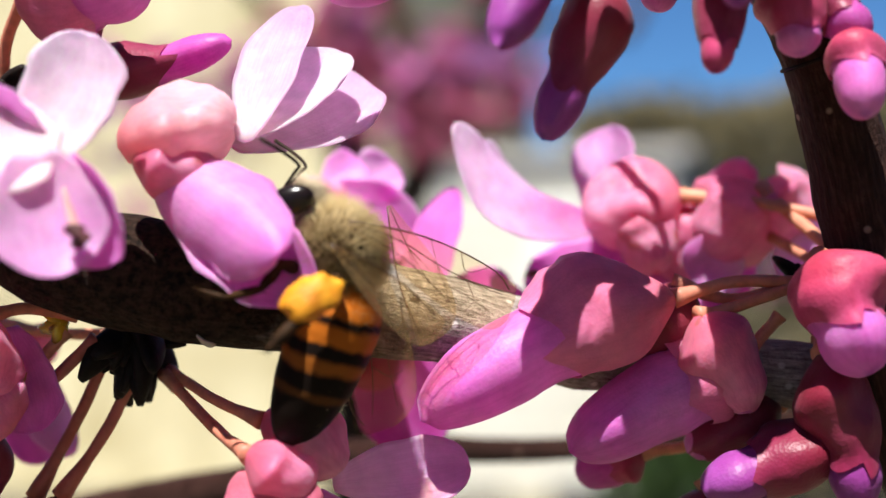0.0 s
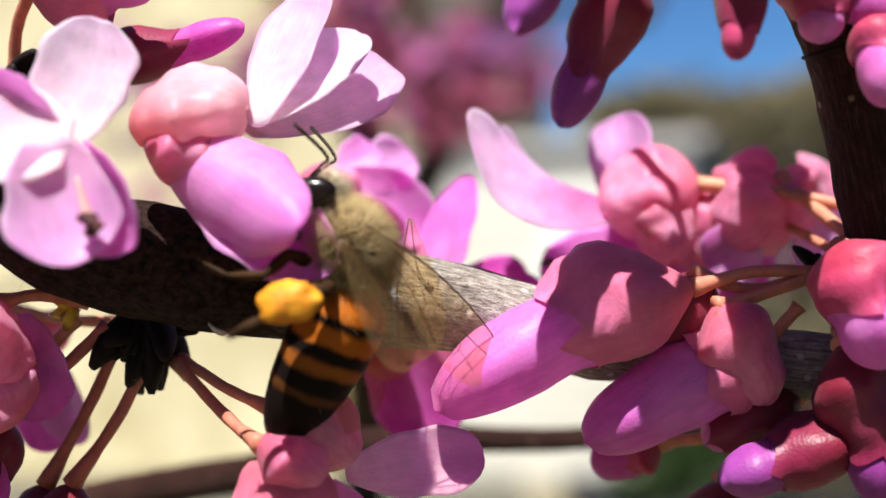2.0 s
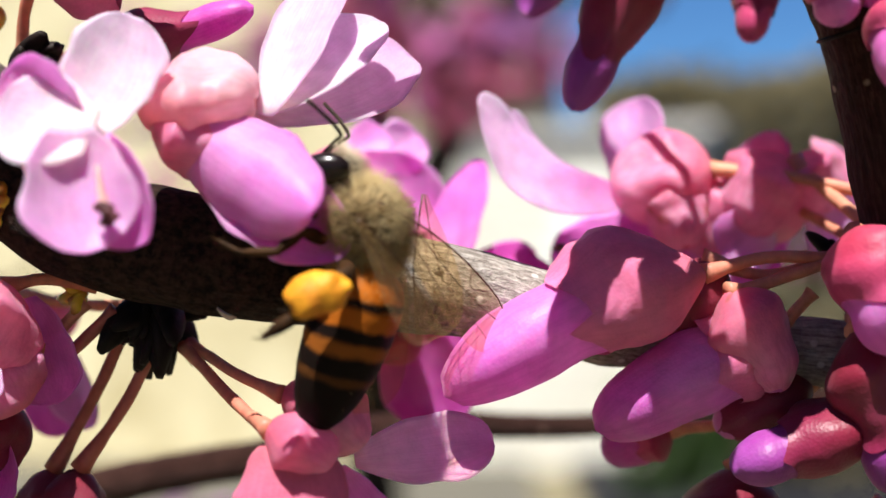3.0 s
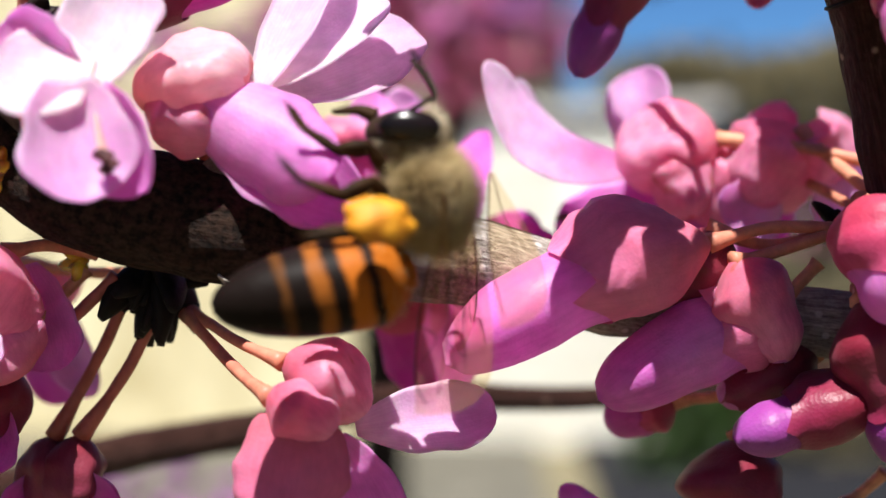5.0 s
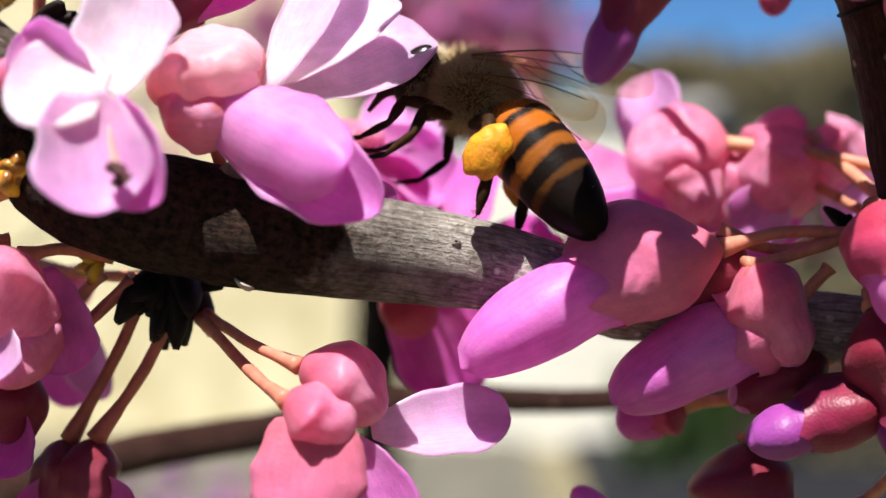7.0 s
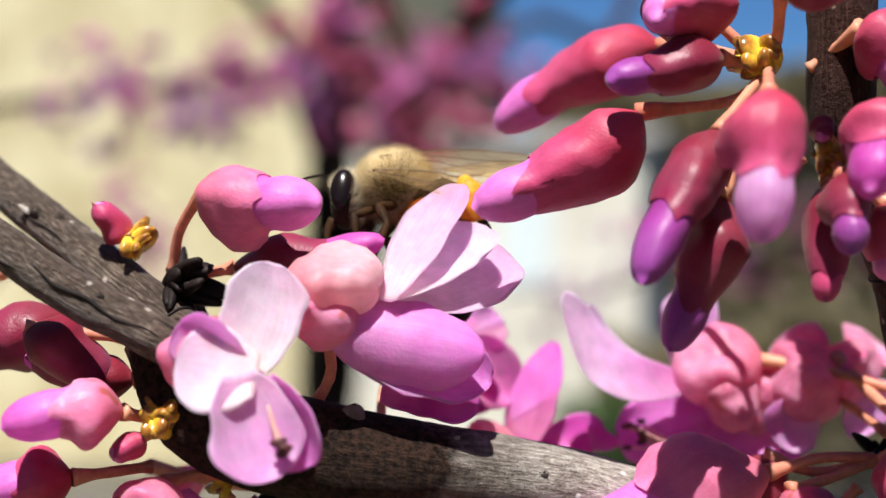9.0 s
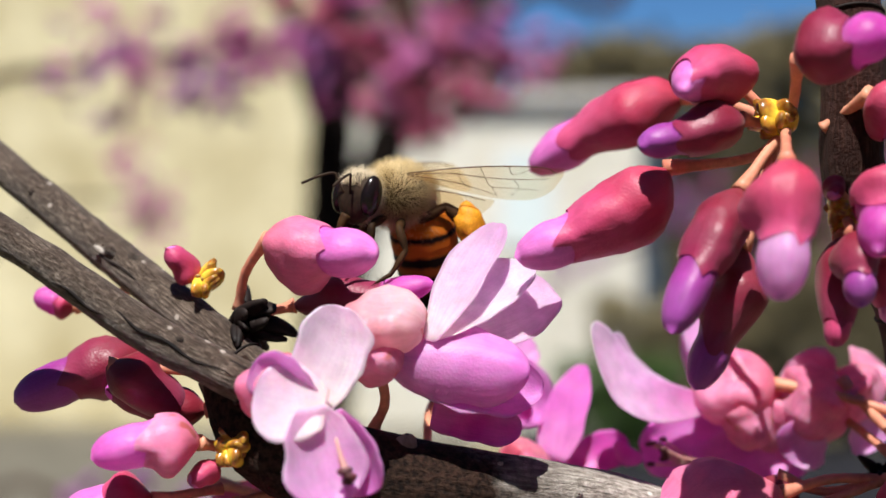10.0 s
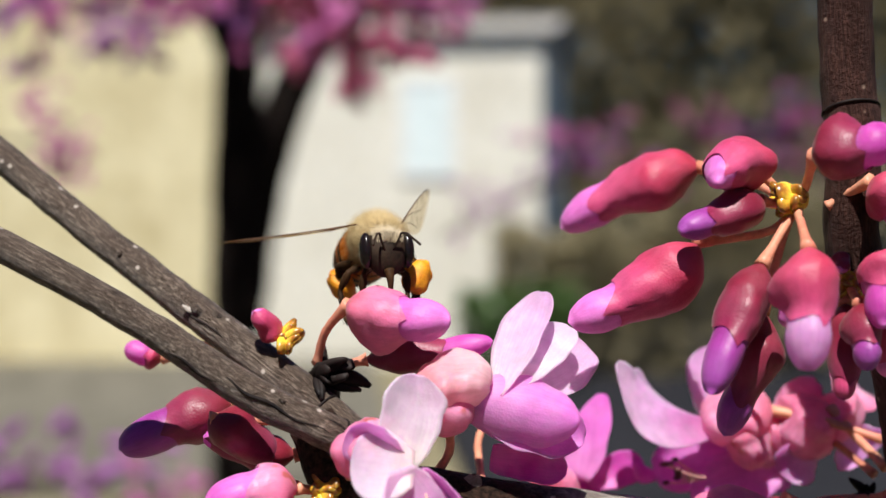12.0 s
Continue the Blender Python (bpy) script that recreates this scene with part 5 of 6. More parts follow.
def make_wing(parent, side):
    """Forewing with its hindwing, root at the origin, reaching along +X; +Z is its upper side."""
    def blade(bm, length, width, lead, x0=0.0, y0=0.0):
        rows_t, rows_l = [], []
        n, k = 22, 8
        for i in range(n + 1):
            u = i / n
            w = width * (0.10 + 0.90 * math.sin(min(1, u / 0.72) * math.pi / 2) ** 1.1) * math.sqrt(max(0.0, 1 - max(0, (u - 0.72) / 0.285) ** 2.4))
            row = []
            for j in range(k + 1):
                v = j / k
                y = lead * width * 0.18 * math.sin(math.pi * u) - v * w
                z = 0.10 * math.sin(math.pi * u) - 0.10 * v * w / width + 0.03 * math.sin(9 * v + 4 * u)
                row.append(Vector((x0 + length * u, side * (y0 + y) * 1.0, z)) * MM)
            rows_t.append([bm.verts.new(p + Vector((0, 0, 0.000012))) for p in row])
            rows_l.append([bm.verts.new(p - Vector((0, 0, 0.000012))) for p in row])
        grid_faces(bm, rows_t, False)
        grid_faces(bm, [list(reversed(r)) for r in rows_l], False)
        kept = [[q.co.copy() for q in r] for r in rows_t]
        return lambda u, v: kept[int(round(u * n))][int(round(v * k))].copy()
    bm = bmesh.new()
    where = blade(bm, 9.2, 3.0, 1.0)
    fore = part("forewing", bm, M_WING, parent, "clear amber forewing")
    bm = bmesh.new()
    for path, r in ((((0, 0), (0.3, 0), (0.6, 0), (0.85, 0), (0.95, 0.2)), 0.085), (((0, 0.3), (0.25, 0.3), (0.5, 0.35), (0.75, 0.4), (0.9, 0.35)), 0.055),
                    (((0, 0.5), (0.25, 0.6), (0.45, 0.75), (0.6, 0.88)), 0.05), (((0.3, 0.3), (0.36, 0.62), (0.4, 0.8)), 0.04),
                    (((0.5, 0.35), (0.56, 0.6), (0.7, 0.62), (0.85, 0.7)), 0.035), (((0.56, 0.6), (0.58, 0.85)), 0.035), (((0.7, 0.4), (0.72, 0.62), (0.68, 0.9)), 0.035),
                    (((0.45, 0.02), (0.5, 0.35)), 0.04), (((0.62, 0.02), (0.66, 0.2), (0.8, 0.06)), 0.04)):
        tube(bm, spline([where(*q) + Vector((0, 0, 0.00001)) for q in path], 12), lambda s: r * MM * (1 - 0.4 * s) * 0.55, 5)
    part("wing_vein", bm, M_VEIN, fore, "brown wing veins")
    bm = bmesh.new()
    where2 = blade(bm, 6.2, 2.1, 0.6, -0.3, -1.3)
    hind = part("hindwing", bm, M_WING, fore, "clear hindwing")
    hind.matrix_basis = pose(0, 0, -0.00018, 0, 0, side * -14)
    bm = bmesh.new()
    for path, r in ((((0, 0), (0.3, 0), (0.6, 0), (0.9, 0.1)), 0.07), (((0, 0.4), (0.3, 0.45), (0.6, 0.6)), 0.045), (((0.3, 0.45), (0.5, 0.8)), 0.04)):
        tube(bm, spline([where2(*q) for q in path], 10), lambda s: r * MM * (1 - 0.4 * s) * 0.55, 5)
    vein = part("hindwing_vein", bm, M_VEIN, fore)
    vein.matrix_basis = pose(0, 0, -0.00017, 0, 0, side * -14)
    return fore


def build_bee():
    """Body frame: +X forward, +Z back of the bee upwards; the thorax centre is the origin."""
    rnd = random.Random(21)
    bee = root("honeybee", Vector((0, 0, HEIGHT)), "furry golden honeybee with banded abdomen and orange pollen loads", "bee")
    bm = bmesh.new()
    ball(bm, (0, 0, 0), (1.85, 1.62, 1.6), 28, 18, 0.05)
    thorax = part("thorax", bm, M_SKIN, bee)
    bm = bmesh.new()
    hairs(bm, (0, 0, 0), (1.8, 1.58, 1.55), 11000, 0.9, rnd, (-0.15, 0, 0.05), None, 0.013)
    tagged(part("thorax_fur", bm, M_FUZZ, thorax, "dense golden fur"), kind="stuff")
    # head with eyes, feelers, mouth
    bm = bmesh.new()
    ball(bm, (0, 0, 0), (0.92, 1.62, 1.45), 24, 16, 0.03, lambda p, d: Vector((p.x, p.y * (1 - 0.28 * max(0, -d.z)), p.z * (1.12 if d.z < 0 else 1))))
    head = part("head", bm, M_CHITIN, bee)
    for s in (1, -1):
        bm = bmesh.new()
        ball(bm, (0.14, s * 1.34, 0.10), (0.66, 0.46, 1.18), 24, 18)
        part("eye", bm, M_EYE, head, "glossy black compound eye")
        bm = bmesh.new()
        tube(bm, spline([Vector(p) * MM for p in ((0.85, s * 0.28, 0.05), (1.25, s * 0.6, 0.75), (1.45, s * 0.75, 1.05), (2.1, s * 1.1, 0.75), (3.0, s * 1.5, 0.1))], 16), lambda q: 0.065 * MM * (1 + 0.25 * q), 8)
        part("antenna", bm, M_CHITIN, head)
    bm = bmesh.new()
    tube(bm, spline([Vector(p) * MM for p in ((0.6, 0, -1.2), (0.85, 0, -1.9), (0.75, 0, -2.9))], 8), lambda q: 0.34 * MM * (1 - 0.7 * q), 10)
    part("proboscis", bm, M_LEG, head)
    bm = bmesh.new()
    hairs(bm, (0, 0, 0), (0.92, 1.5, 1.4), 4200, 0.62, rnd, (0, 0, 0.25), lambda d: d.x < -0.3 or (abs(d.y) < 0.6 and d.z > 0.35))
    tagged(part("head_fur", bm, M_FUZZ_PALE, head, "short pale hair"), kind="stuff")
    # abdomen, root at the waist, reaching along -X
    bm = bmesh.new()
    rows = []
    n, k = 44, 26
    for i in range(n + 1):
        u = i / n
        r = (0.35 + 0.65 * math.sin(min(1, u / 0.24) * math.pi / 2)) * math.sqrt(max(0.0, 1 - max(0, (u - 0.30) / 0.705) ** 2.1))
        seg = (u * 6.0) % 1.0
        r *= 1 + 0.018 * (seg - 0.5)
        x, z = -7.7 * u, -0.5 * u ** 1.6
        rows.append([bm.verts.new(Vector((x, 2.08 * r * math.cos(2 * math.pi * j / k), z + 1.86 * r * math.sin(2 * math.pi * j / k))) * MM) for j in range(k)])
    grid_faces(bm, rows, True)
    abdomen = part("abdomen", bm, M_ABDOMEN, bee, "amber and black banded abdomen")
    bm = bmesh.new()
    hairs(bm, (-1.6, 0, -0.05), (1.7, 2.0, 1.8), 700, 0.42, rnd, (-0.5, 0, 0))
    hairs(bm, (-4.0, 0, -0.15), (3.2, 1.85, 1.72), 160, 0.18, rnd, (-0.9, 0, 0), None, 0.008)
    tagged(part("abdomen_fur", bm, M_FUZZ, abdomen, "fine pale hair"), kind="stuff")
    # legs
    legs = []
    for s in (1, -1):
        make_leg(bee, ((1.2, s * 0.7, -1.4), (2.3, s * 1.4, -1.9), (2.35, s * 1.5, -3.1), (3.4, s * 1.2, -4.3), (4.3, s * 1.0, -4.7)), (0.24, 0.27, 0.19, 0.13, 0.07))
        make_leg(bee, ((0.1, s * 0.9, -1.5), (0.9, s * 2.1, -1.9), (0.6, s * 2.6, -3.1), (1.3, s * 2.5, -4.5), (2.2, s * 2.4, -5.1)), (0.25, 0.28, 0.20, 0.14, 0.07))
        hind = make_leg(bee, ((-1.0, s * 0.9, -1.4), (-2.2, s * 2.2, -1.0), (-3.0, s * 2.5, -2.3), (-3.6, s * 2.5, -3.6), (-3.9, s * 2.3, -5.0)), (0.3, 0.32, 0.42, 0.34, 0.12), "hind leg loaded with pollen")
        bm = bmesh.new()
        ball(bm, (-3.1, s * 2.80, -2.45), (0.95, 0.78, 1.25), 24, 18, 0.22)
        part("pollen_load", bm, M_POLLEN, hind, "lumpy orange pollen load")
        legs.append(hind)
    wings = [make_wing(bee, s) for s in (1, -1)]
    return bee, head, abdomen, wings, legs


BEE, BEE_HEAD, BEE_ABDOMEN, BEE_WINGS, BEE_HIND_LEGS = build_bee()
# ---------------------------------------------------------------- flowering branches out of focus
far_branch(((-0.347, 0.682, 1.396), (-0.228, 0.632, 1.406), (-0.148, 0.620, 1.414), (-0.087, 0.608, 1.422), (-0.011, 0.601, 1.442)), 0.0028, (((-0.175, 0.614, 1.399), (0.0100, 0.0177, 0.0087), 19, VIOLET), ((-0.161, 0.614, 1.418), (0.0118, 0.0177, 0.0087), 22, PINK), ((-0.150, 0.614, 1.409), (0.0047, 0.0177, 0.0066), 11, PINK), ((-0.125, 0.614, 1.404), (0.0100, 0.0177, 0.0100), 36, VIOLET), ((-0.111, 0.614, 1.415), (0.0089, 0.0177, 0.0087), 28, PINK), ((-0.088, 0.614, 1.421), (0.0118, 0.0177, 0.0074), 30, PINK), ((-0.062, 0.614, 1.424), (0.0106, 0.0177, 0.0081), 28, VIOLET),), 31, "flowering redbud branch out of focus")
far_branch(((0.113, 0.690, 1.506), (0.049, 0.630, 1.450), (0.003, 0.600, 1.420), (-0.033, 0.588, 1.405), (-0.058, 0.582, 1.396)), 0.0030, (((-0.044, 0.594, 1.395), (0.0055, 0.0171, 0.0047), 16, PINK), ((-0.026, 0.594, 1.404), (0.0084, 0.0171, 0.0084), 40, RED), ((-0.019, 0.594, 1.392), (0.0051, 0.0171, 0.0064), 20, PINK), ((-0.006, 0.594, 1.409), (0.0084, 0.0171, 0.0076), 40, RED), ((-0.002, 0.594, 1.416), (0.0064, 0.0171, 0.0055), 18, PINK), ((0.012, 0.594, 1.392), (0.0026, 0.0171, 0.0064), 8, RED), ((0.017, 0.594, 1.407), (0.0084, 0.0171, 0.0072), 30, RED), ((0.033, 0.594, 1.415), (0.0076, 0.0171, 0.0064), 26, PINK), ((0.010, 0.594, 1.421), (0.0127, 0.0171, 0.0055), 30, VIOLET),), 32, "crowded redbud branch with rosy buds out of focus")
far_branch(((0.580, 1.045, 1.301), (0.375, 0.969, 1.318), (0.232, 0.950, 1.320), (0.145, 0.931, 1.308), (0.066, 0.912, 1.271)), 0.0030, (((0.182, 0.941, 1.348), (0.0157, 0.0271, 0.0087), 20, PINK), ((0.177, 0.941, 1.333), (0.0197, 0.0271, 0.0079), 24, VIOLET), ((0.235, 0.941, 1.320), (0.0142, 0.0271, 0.0079), 16, PINK), ((0.274, 0.941, 1.357), (0.0102, 0.0271, 0.0110), 16, PINK), ((0.342, 0.941, 1.341), (0.0173, 0.0271, 0.0134), 34, PINK), ((0.332, 0.941, 1.354), (0.0157, 0.0271, 0.0102), 20, VIOLET), ((0.099, 0.941, 1.291), (0.0094, 0.0271, 0.0094), 10, VIOLET), ((0.120, 0.941, 1.308), (0.0118, 0.0271, 0.0094), 10, VIOLET), ((0.350, 0.941, 1.363), (0.0118, 0.0271, 0.0079), 14, PINK),), 35, "flowering redbud branch out of focus")
far_branch(((-0.344, 0.840, 1.341), (-0.251, 0.816, 1.344), (-0.194, 0.800, 1.344), (-0.173, 0.784, 1.351)), 0.0020, (((-0.187, 0.792, 1.342), (0.0086, 0.0229, 0.0086), 16, PINK), ((-0.191, 0.792, 1.369), (0.0113, 0.0229, 0.0080), 14, PINK), ((-0.182, 0.792, 1.330), (0.0060, 0.0229, 0.0080), 10, PINK),), 36, "pink redbud spray out of focus")
far_branch(((-0.233, 0.578, 1.167), (-0.152, 0.550, 1.185), (-0.103, 0.539, 1.192)), 0.0020, (((-0.101, 0.544, 1.188), (0.0082, 0.0157, 0.0050), 14, PINK), ((-0.124, 0.544, 1.197), (0.0091, 0.0157, 0.0046), 14, VIOLET), ((-0.140, 0.544, 1.203), (0.0046, 0.0157, 0.0055), 8, VIOLET), ((-0.163, 0.544, 1.190), (0.0068, 0.0157, 0.0059), 10, VIOLET),), 37, "redbud spray out of focus near the ground", rise=0)
far_branch(((-0.061, 0.440, 1.493), (-0.033, 0.408, 1.442), (-0.018, 0.400, 1.412), (-0.009, 0.392, 1.384), (-0.007, 0.388, 1.356)), 0.0050, (((-0.045, 0.396, 1.404), (0.0046, 0.0114, 0.0050), 8, RED), ((-0.030, 0.396, 1.398), (0.0050, 0.0114, 0.0056), 10, RED), ((-0.014, 0.396, 1.390), (0.0050, 0.0114, 0.0060), 10, PINK), ((-0.000, 0.396, 1.399), (0.0033, 0.0114, 0.0040), 7, RED), ((-0.015, 0.396, 1.369), (0.0033, 0.0114, 0.0066), 6, RED), ((-0.001, 0.396, 1.376), (0.0036, 0.0114, 0.0050), 6, RED), ((0.020, 0.396, 1.376), (0.0030, 0.0114, 0.0040), 4, RED), ((-0.030, 0.396, 1.383), (0.0033, 0.0114, 0.0040), 4, RED), ((-0.037, 0.396, 1.412), (0.0066, 0.0114, 0.0033), 8, PINK),), 38, "redbud branch with rosy buds out of focus")
def motions():
    """The bee crawls over the flowers; the flower it pulls at gives way."""
    walk(BEE, [
        (0, pose(-0.00263, -0.01250, 1.32263, -5.7, -51.5, 180.0)),
        (0.5, pose(-0.00261, -0.01250, 1.32236, -5.8, -59.8, 180.0)),
        (1, pose(-0.00258, -0.01250, 1.32250, -5.8, -58.5, 180.0)),
        (1.5, pose(-0.00277, -0.01250, 1.32242, -6.9, -66.0, 180.0)),
        (2, pose(-0.00269, -0.01250, 1.32212, -7.0, -62.9, 180.0)),
        (2.5, pose(-0.00265, -0.01250, 1.32236, -7.0, -61.1, 180.0)),
        (3, pose(-0.00253, -0.01250, 1.32241, -7.0, -62.9, 180.0)),
        (3.4, pose(-0.00220, -0.01250, 1.32224, -11.7, -69.2, 180.0)),
        (4.6, pose(0.00050, -0.01550, 1.32219, 2.1, -84.7, 180.0)),
        (4.8, pose(0.00050, -0.01550, 1.32219, 2.1, -84.7, 180.0)),
        (5, pose(0.00010, -0.01550, 1.32207, 2.5, -81.7, 180.0)),
        (5.2, pose(-0.00211, -0.01250, 1.32232, 3.2, -56.0, 180.0)),
        (5.5, pose(-0.00233, -0.01050, 1.32265, 18.9, -66.2, 163.6)),
        (5.8, pose(-0.00264, -0.00950, 1.32360, 37.9, -71.5, 144.9)),
        (6, pose(-0.00259, -0.00930, 1.32400, 40.8, -72.5, 141.9)),
        (6.3, pose(-0.00284, -0.00930, 1.32433, 50.6, -61.8, 130.1)),
        (6.5, pose(-0.00309, -0.00930, 1.32454, 36.8, -54.7, 141.3)),
        (6.7, pose(-0.00356, -0.00900, 1.32566, 11.5, -30.7, 157.6)),
        (7, pose(0.00120, -0.00620, 1.32720, 13.0, -26.8, 159.5)),
        (7.3, pose(0.00040, -0.00300, 1.32960, 15.0, -21.9, 162.0)),
        (7.65, pose(-0.00280, -0.00150, 1.33180, 17.3, -16.8, 164.8)),
        (8, pose(-0.00522, -0.00464, 1.33179, 19.9, -11.6, 167.9)),
        (8.3, pose(-0.00588, -0.00320, 1.33340, 37.6, 13.2, 180.0)),
        (8.5, pose(-0.00632, -0.00320, 1.33391, 38.4, 19.0, 180.0)),
        (8.8, pose(-0.00693, -0.00330, 1.33474, 31.1, 13.0, 180.0)),
        (9, pose(-0.00735, -0.00350, 1.33518, 20.5, 9.2, 180.0)),
        (9.2, pose(-0.00655, -0.00450, 1.33518, -2.5, -10.5, -145.5)),
        (9.5, pose(-0.00934, -0.00500, 1.33636, -3.4, -3.5, -148.2)),
        (9.8, pose(-0.00939, -0.00500, 1.33704, -4.0, -4.6, -148.2)),
        (10, pose(-0.00971, -0.00500, 1.33720, -3.1, -5.8, -149.5)),
        (10.3, pose(-0.00982, -0.00480, 1.33736, -5.6, -8.1, -153.4)),
        (10.5, pose(-0.00867, -0.00450, 1.33457, -9.3, -3.6, -159.3)),
        (10.8, pose(-0.00901, -0.00420, 1.33483, -9.3, -5.9, -159.3)),
        (11, pose(-0.01169, -0.00350, 1.33321, -12.0, -0.0, -167.7)),
        (11.3, pose(-0.01569, -0.00320, 1.33428, -17.7, -3.0, -173.9)),
        (11.5, pose(-0.01784, -0.00360, 1.33529, -9.3, -3.5, -152.4)),
        (11.6, pose(-0.01821, -0.00380, 1.33584, -8.8, -2.3, -140.8)),
        (11.8, pose(-0.01732, -0.00440, 1.33723, -1.0, 1.2, -106.6)),
        (12, pose(-0.01494, -0.00460, 1.33846, -0.5, 2.3, -79.5)),
    ])
    walk(BEE_ABDOMEN, [
        (0, pose(-0.00130, 0.00000, -0.00030, 0.0, -58.0, 0.0)),
        (0.5, pose(-0.00130, 0.00000, -0.00030, 0.0, -44.0, 0.0)),
        (1, pose(-0.00130, 0.00000, -0.00030, 0.0, -44.0, 0.0)),
        (1.5, pose(-0.00130, 0.00000, -0.00030, 0.0, -38.0, 0.0)),
        (2, pose(-0.00130, 0.00000, -0.00030, 0.0, -52.0, 0.0)),
        (2.5, pose(-0.00130, 0.00000, -0.00030, 0.0, -44.0, 0.0)),
        (3, pose(-0.00130, 0.00000, -0.00030, 0.0, -44.0, 0.0)),
        (3.4, pose(-0.00130, 0.00000, -0.00030, 0.0, -36.0, 0.0)),
        (4.6, pose(-0.00260, 0.00000, -0.00100, 58.7, -78.0, -62.2)),
        (4.8, pose(-0.00260, 0.00000, -0.00100, 58.7, -78.0, -62.2)),
        (5, pose(-0.00260, 0.00000, -0.00100, 58.7, -78.0, -62.2)),
        (5.2, pose(-0.00130, 0.00000, -0.00030, 89.2, -48.0, -104.1)),
        (5.5, pose(-0.00130, 0.00000, -0.00030, 33.3, -35.8, -46.1)),
        (5.8, pose(-0.00130, 0.00000, -0.00030, 17.0, -31.9, -24.8)),
        (6, pose(-0.00130, 0.00000, -0.00030, 22.2, -37.2, -30.9)),
        (6.3, pose(-0.00130, 0.00000, -0.00030, 31.7, -42.5, -42.0)),
        (6.5, pose(-0.00130, 0.00000, -0.00030, 34.7, -35.8, -47.8)),
        (6.7, pose(-0.00130, 0.00000, -0.00030, 13.0, -17.5, -21.5)),
        (7.3, pose(-0.00130, 0.00000, -0.00030, 0.0, -18.0, 0.0)),
        (8, pose(-0.00130, 0.00000, -0.00030, -36.9, -53.1, 45.4)),
        (8.3, pose(-0.00130, 0.00000, -0.00030, -78.8, -54.2, 91.3)),
        (8.5, pose(-0.00130, 0.00000, -0.00030, -85.6, -54.4, 98.1)),
        (8.8, pose(-0.00130, 0.00000, -0.00030, -70.5, -61.8, 80.0)),
        (9, pose(-0.00130, 0.00000, -0.00030, -46.9, -69.2, 52.3)),
        (9.2, pose(-0.00130, 0.00000, -0.00030, 0.0, -30.0, 22.0)),
        (9.5, pose(-0.00130, 0.00000, -0.00030, 0.0, -62.0, 22.0)),
        (9.8, pose(-0.00130, 0.00000, -0.00030, 0.0, -62.0, 22.0)),
        (10, pose(-0.00130, 0.00000, -0.00030, 0.0, -62.0, 22.0)),
        (10.3, pose(-0.00130, 0.00000, -0.00030, 0.0, -62.0, 22.0)),
        (10.5, pose(-0.00130, 0.00000, -0.00030, 0.0, -26.0, 22.0)),
        (10.8, pose(-0.00130, 0.00000, -0.00030, 0.0, -26.0, 22.0)),
        (11, pose(-0.00130, 0.00000, -0.00030, 0.0, -26.0, 22.0)),
        (11.3, pose(-0.00130, 0.00000, -0.00030, 0.0, -20.0, 0.0)),
        (11.5, pose(-0.00130, 0.00000, -0.00030, 0.0, -20.0, 0.0)),
        (11.6, pose(-0.00130, 0.00000, -0.00030, 0.0, -20.0, 0.0)),
        (11.8, pose(-0.00130, 0.00000, -0.00030, 0.0, -20.0, 0.0)),
        (12, pose(-0.00130, 0.00000, -0.00030, 0.0, -20.0, 0.0)),
    ])
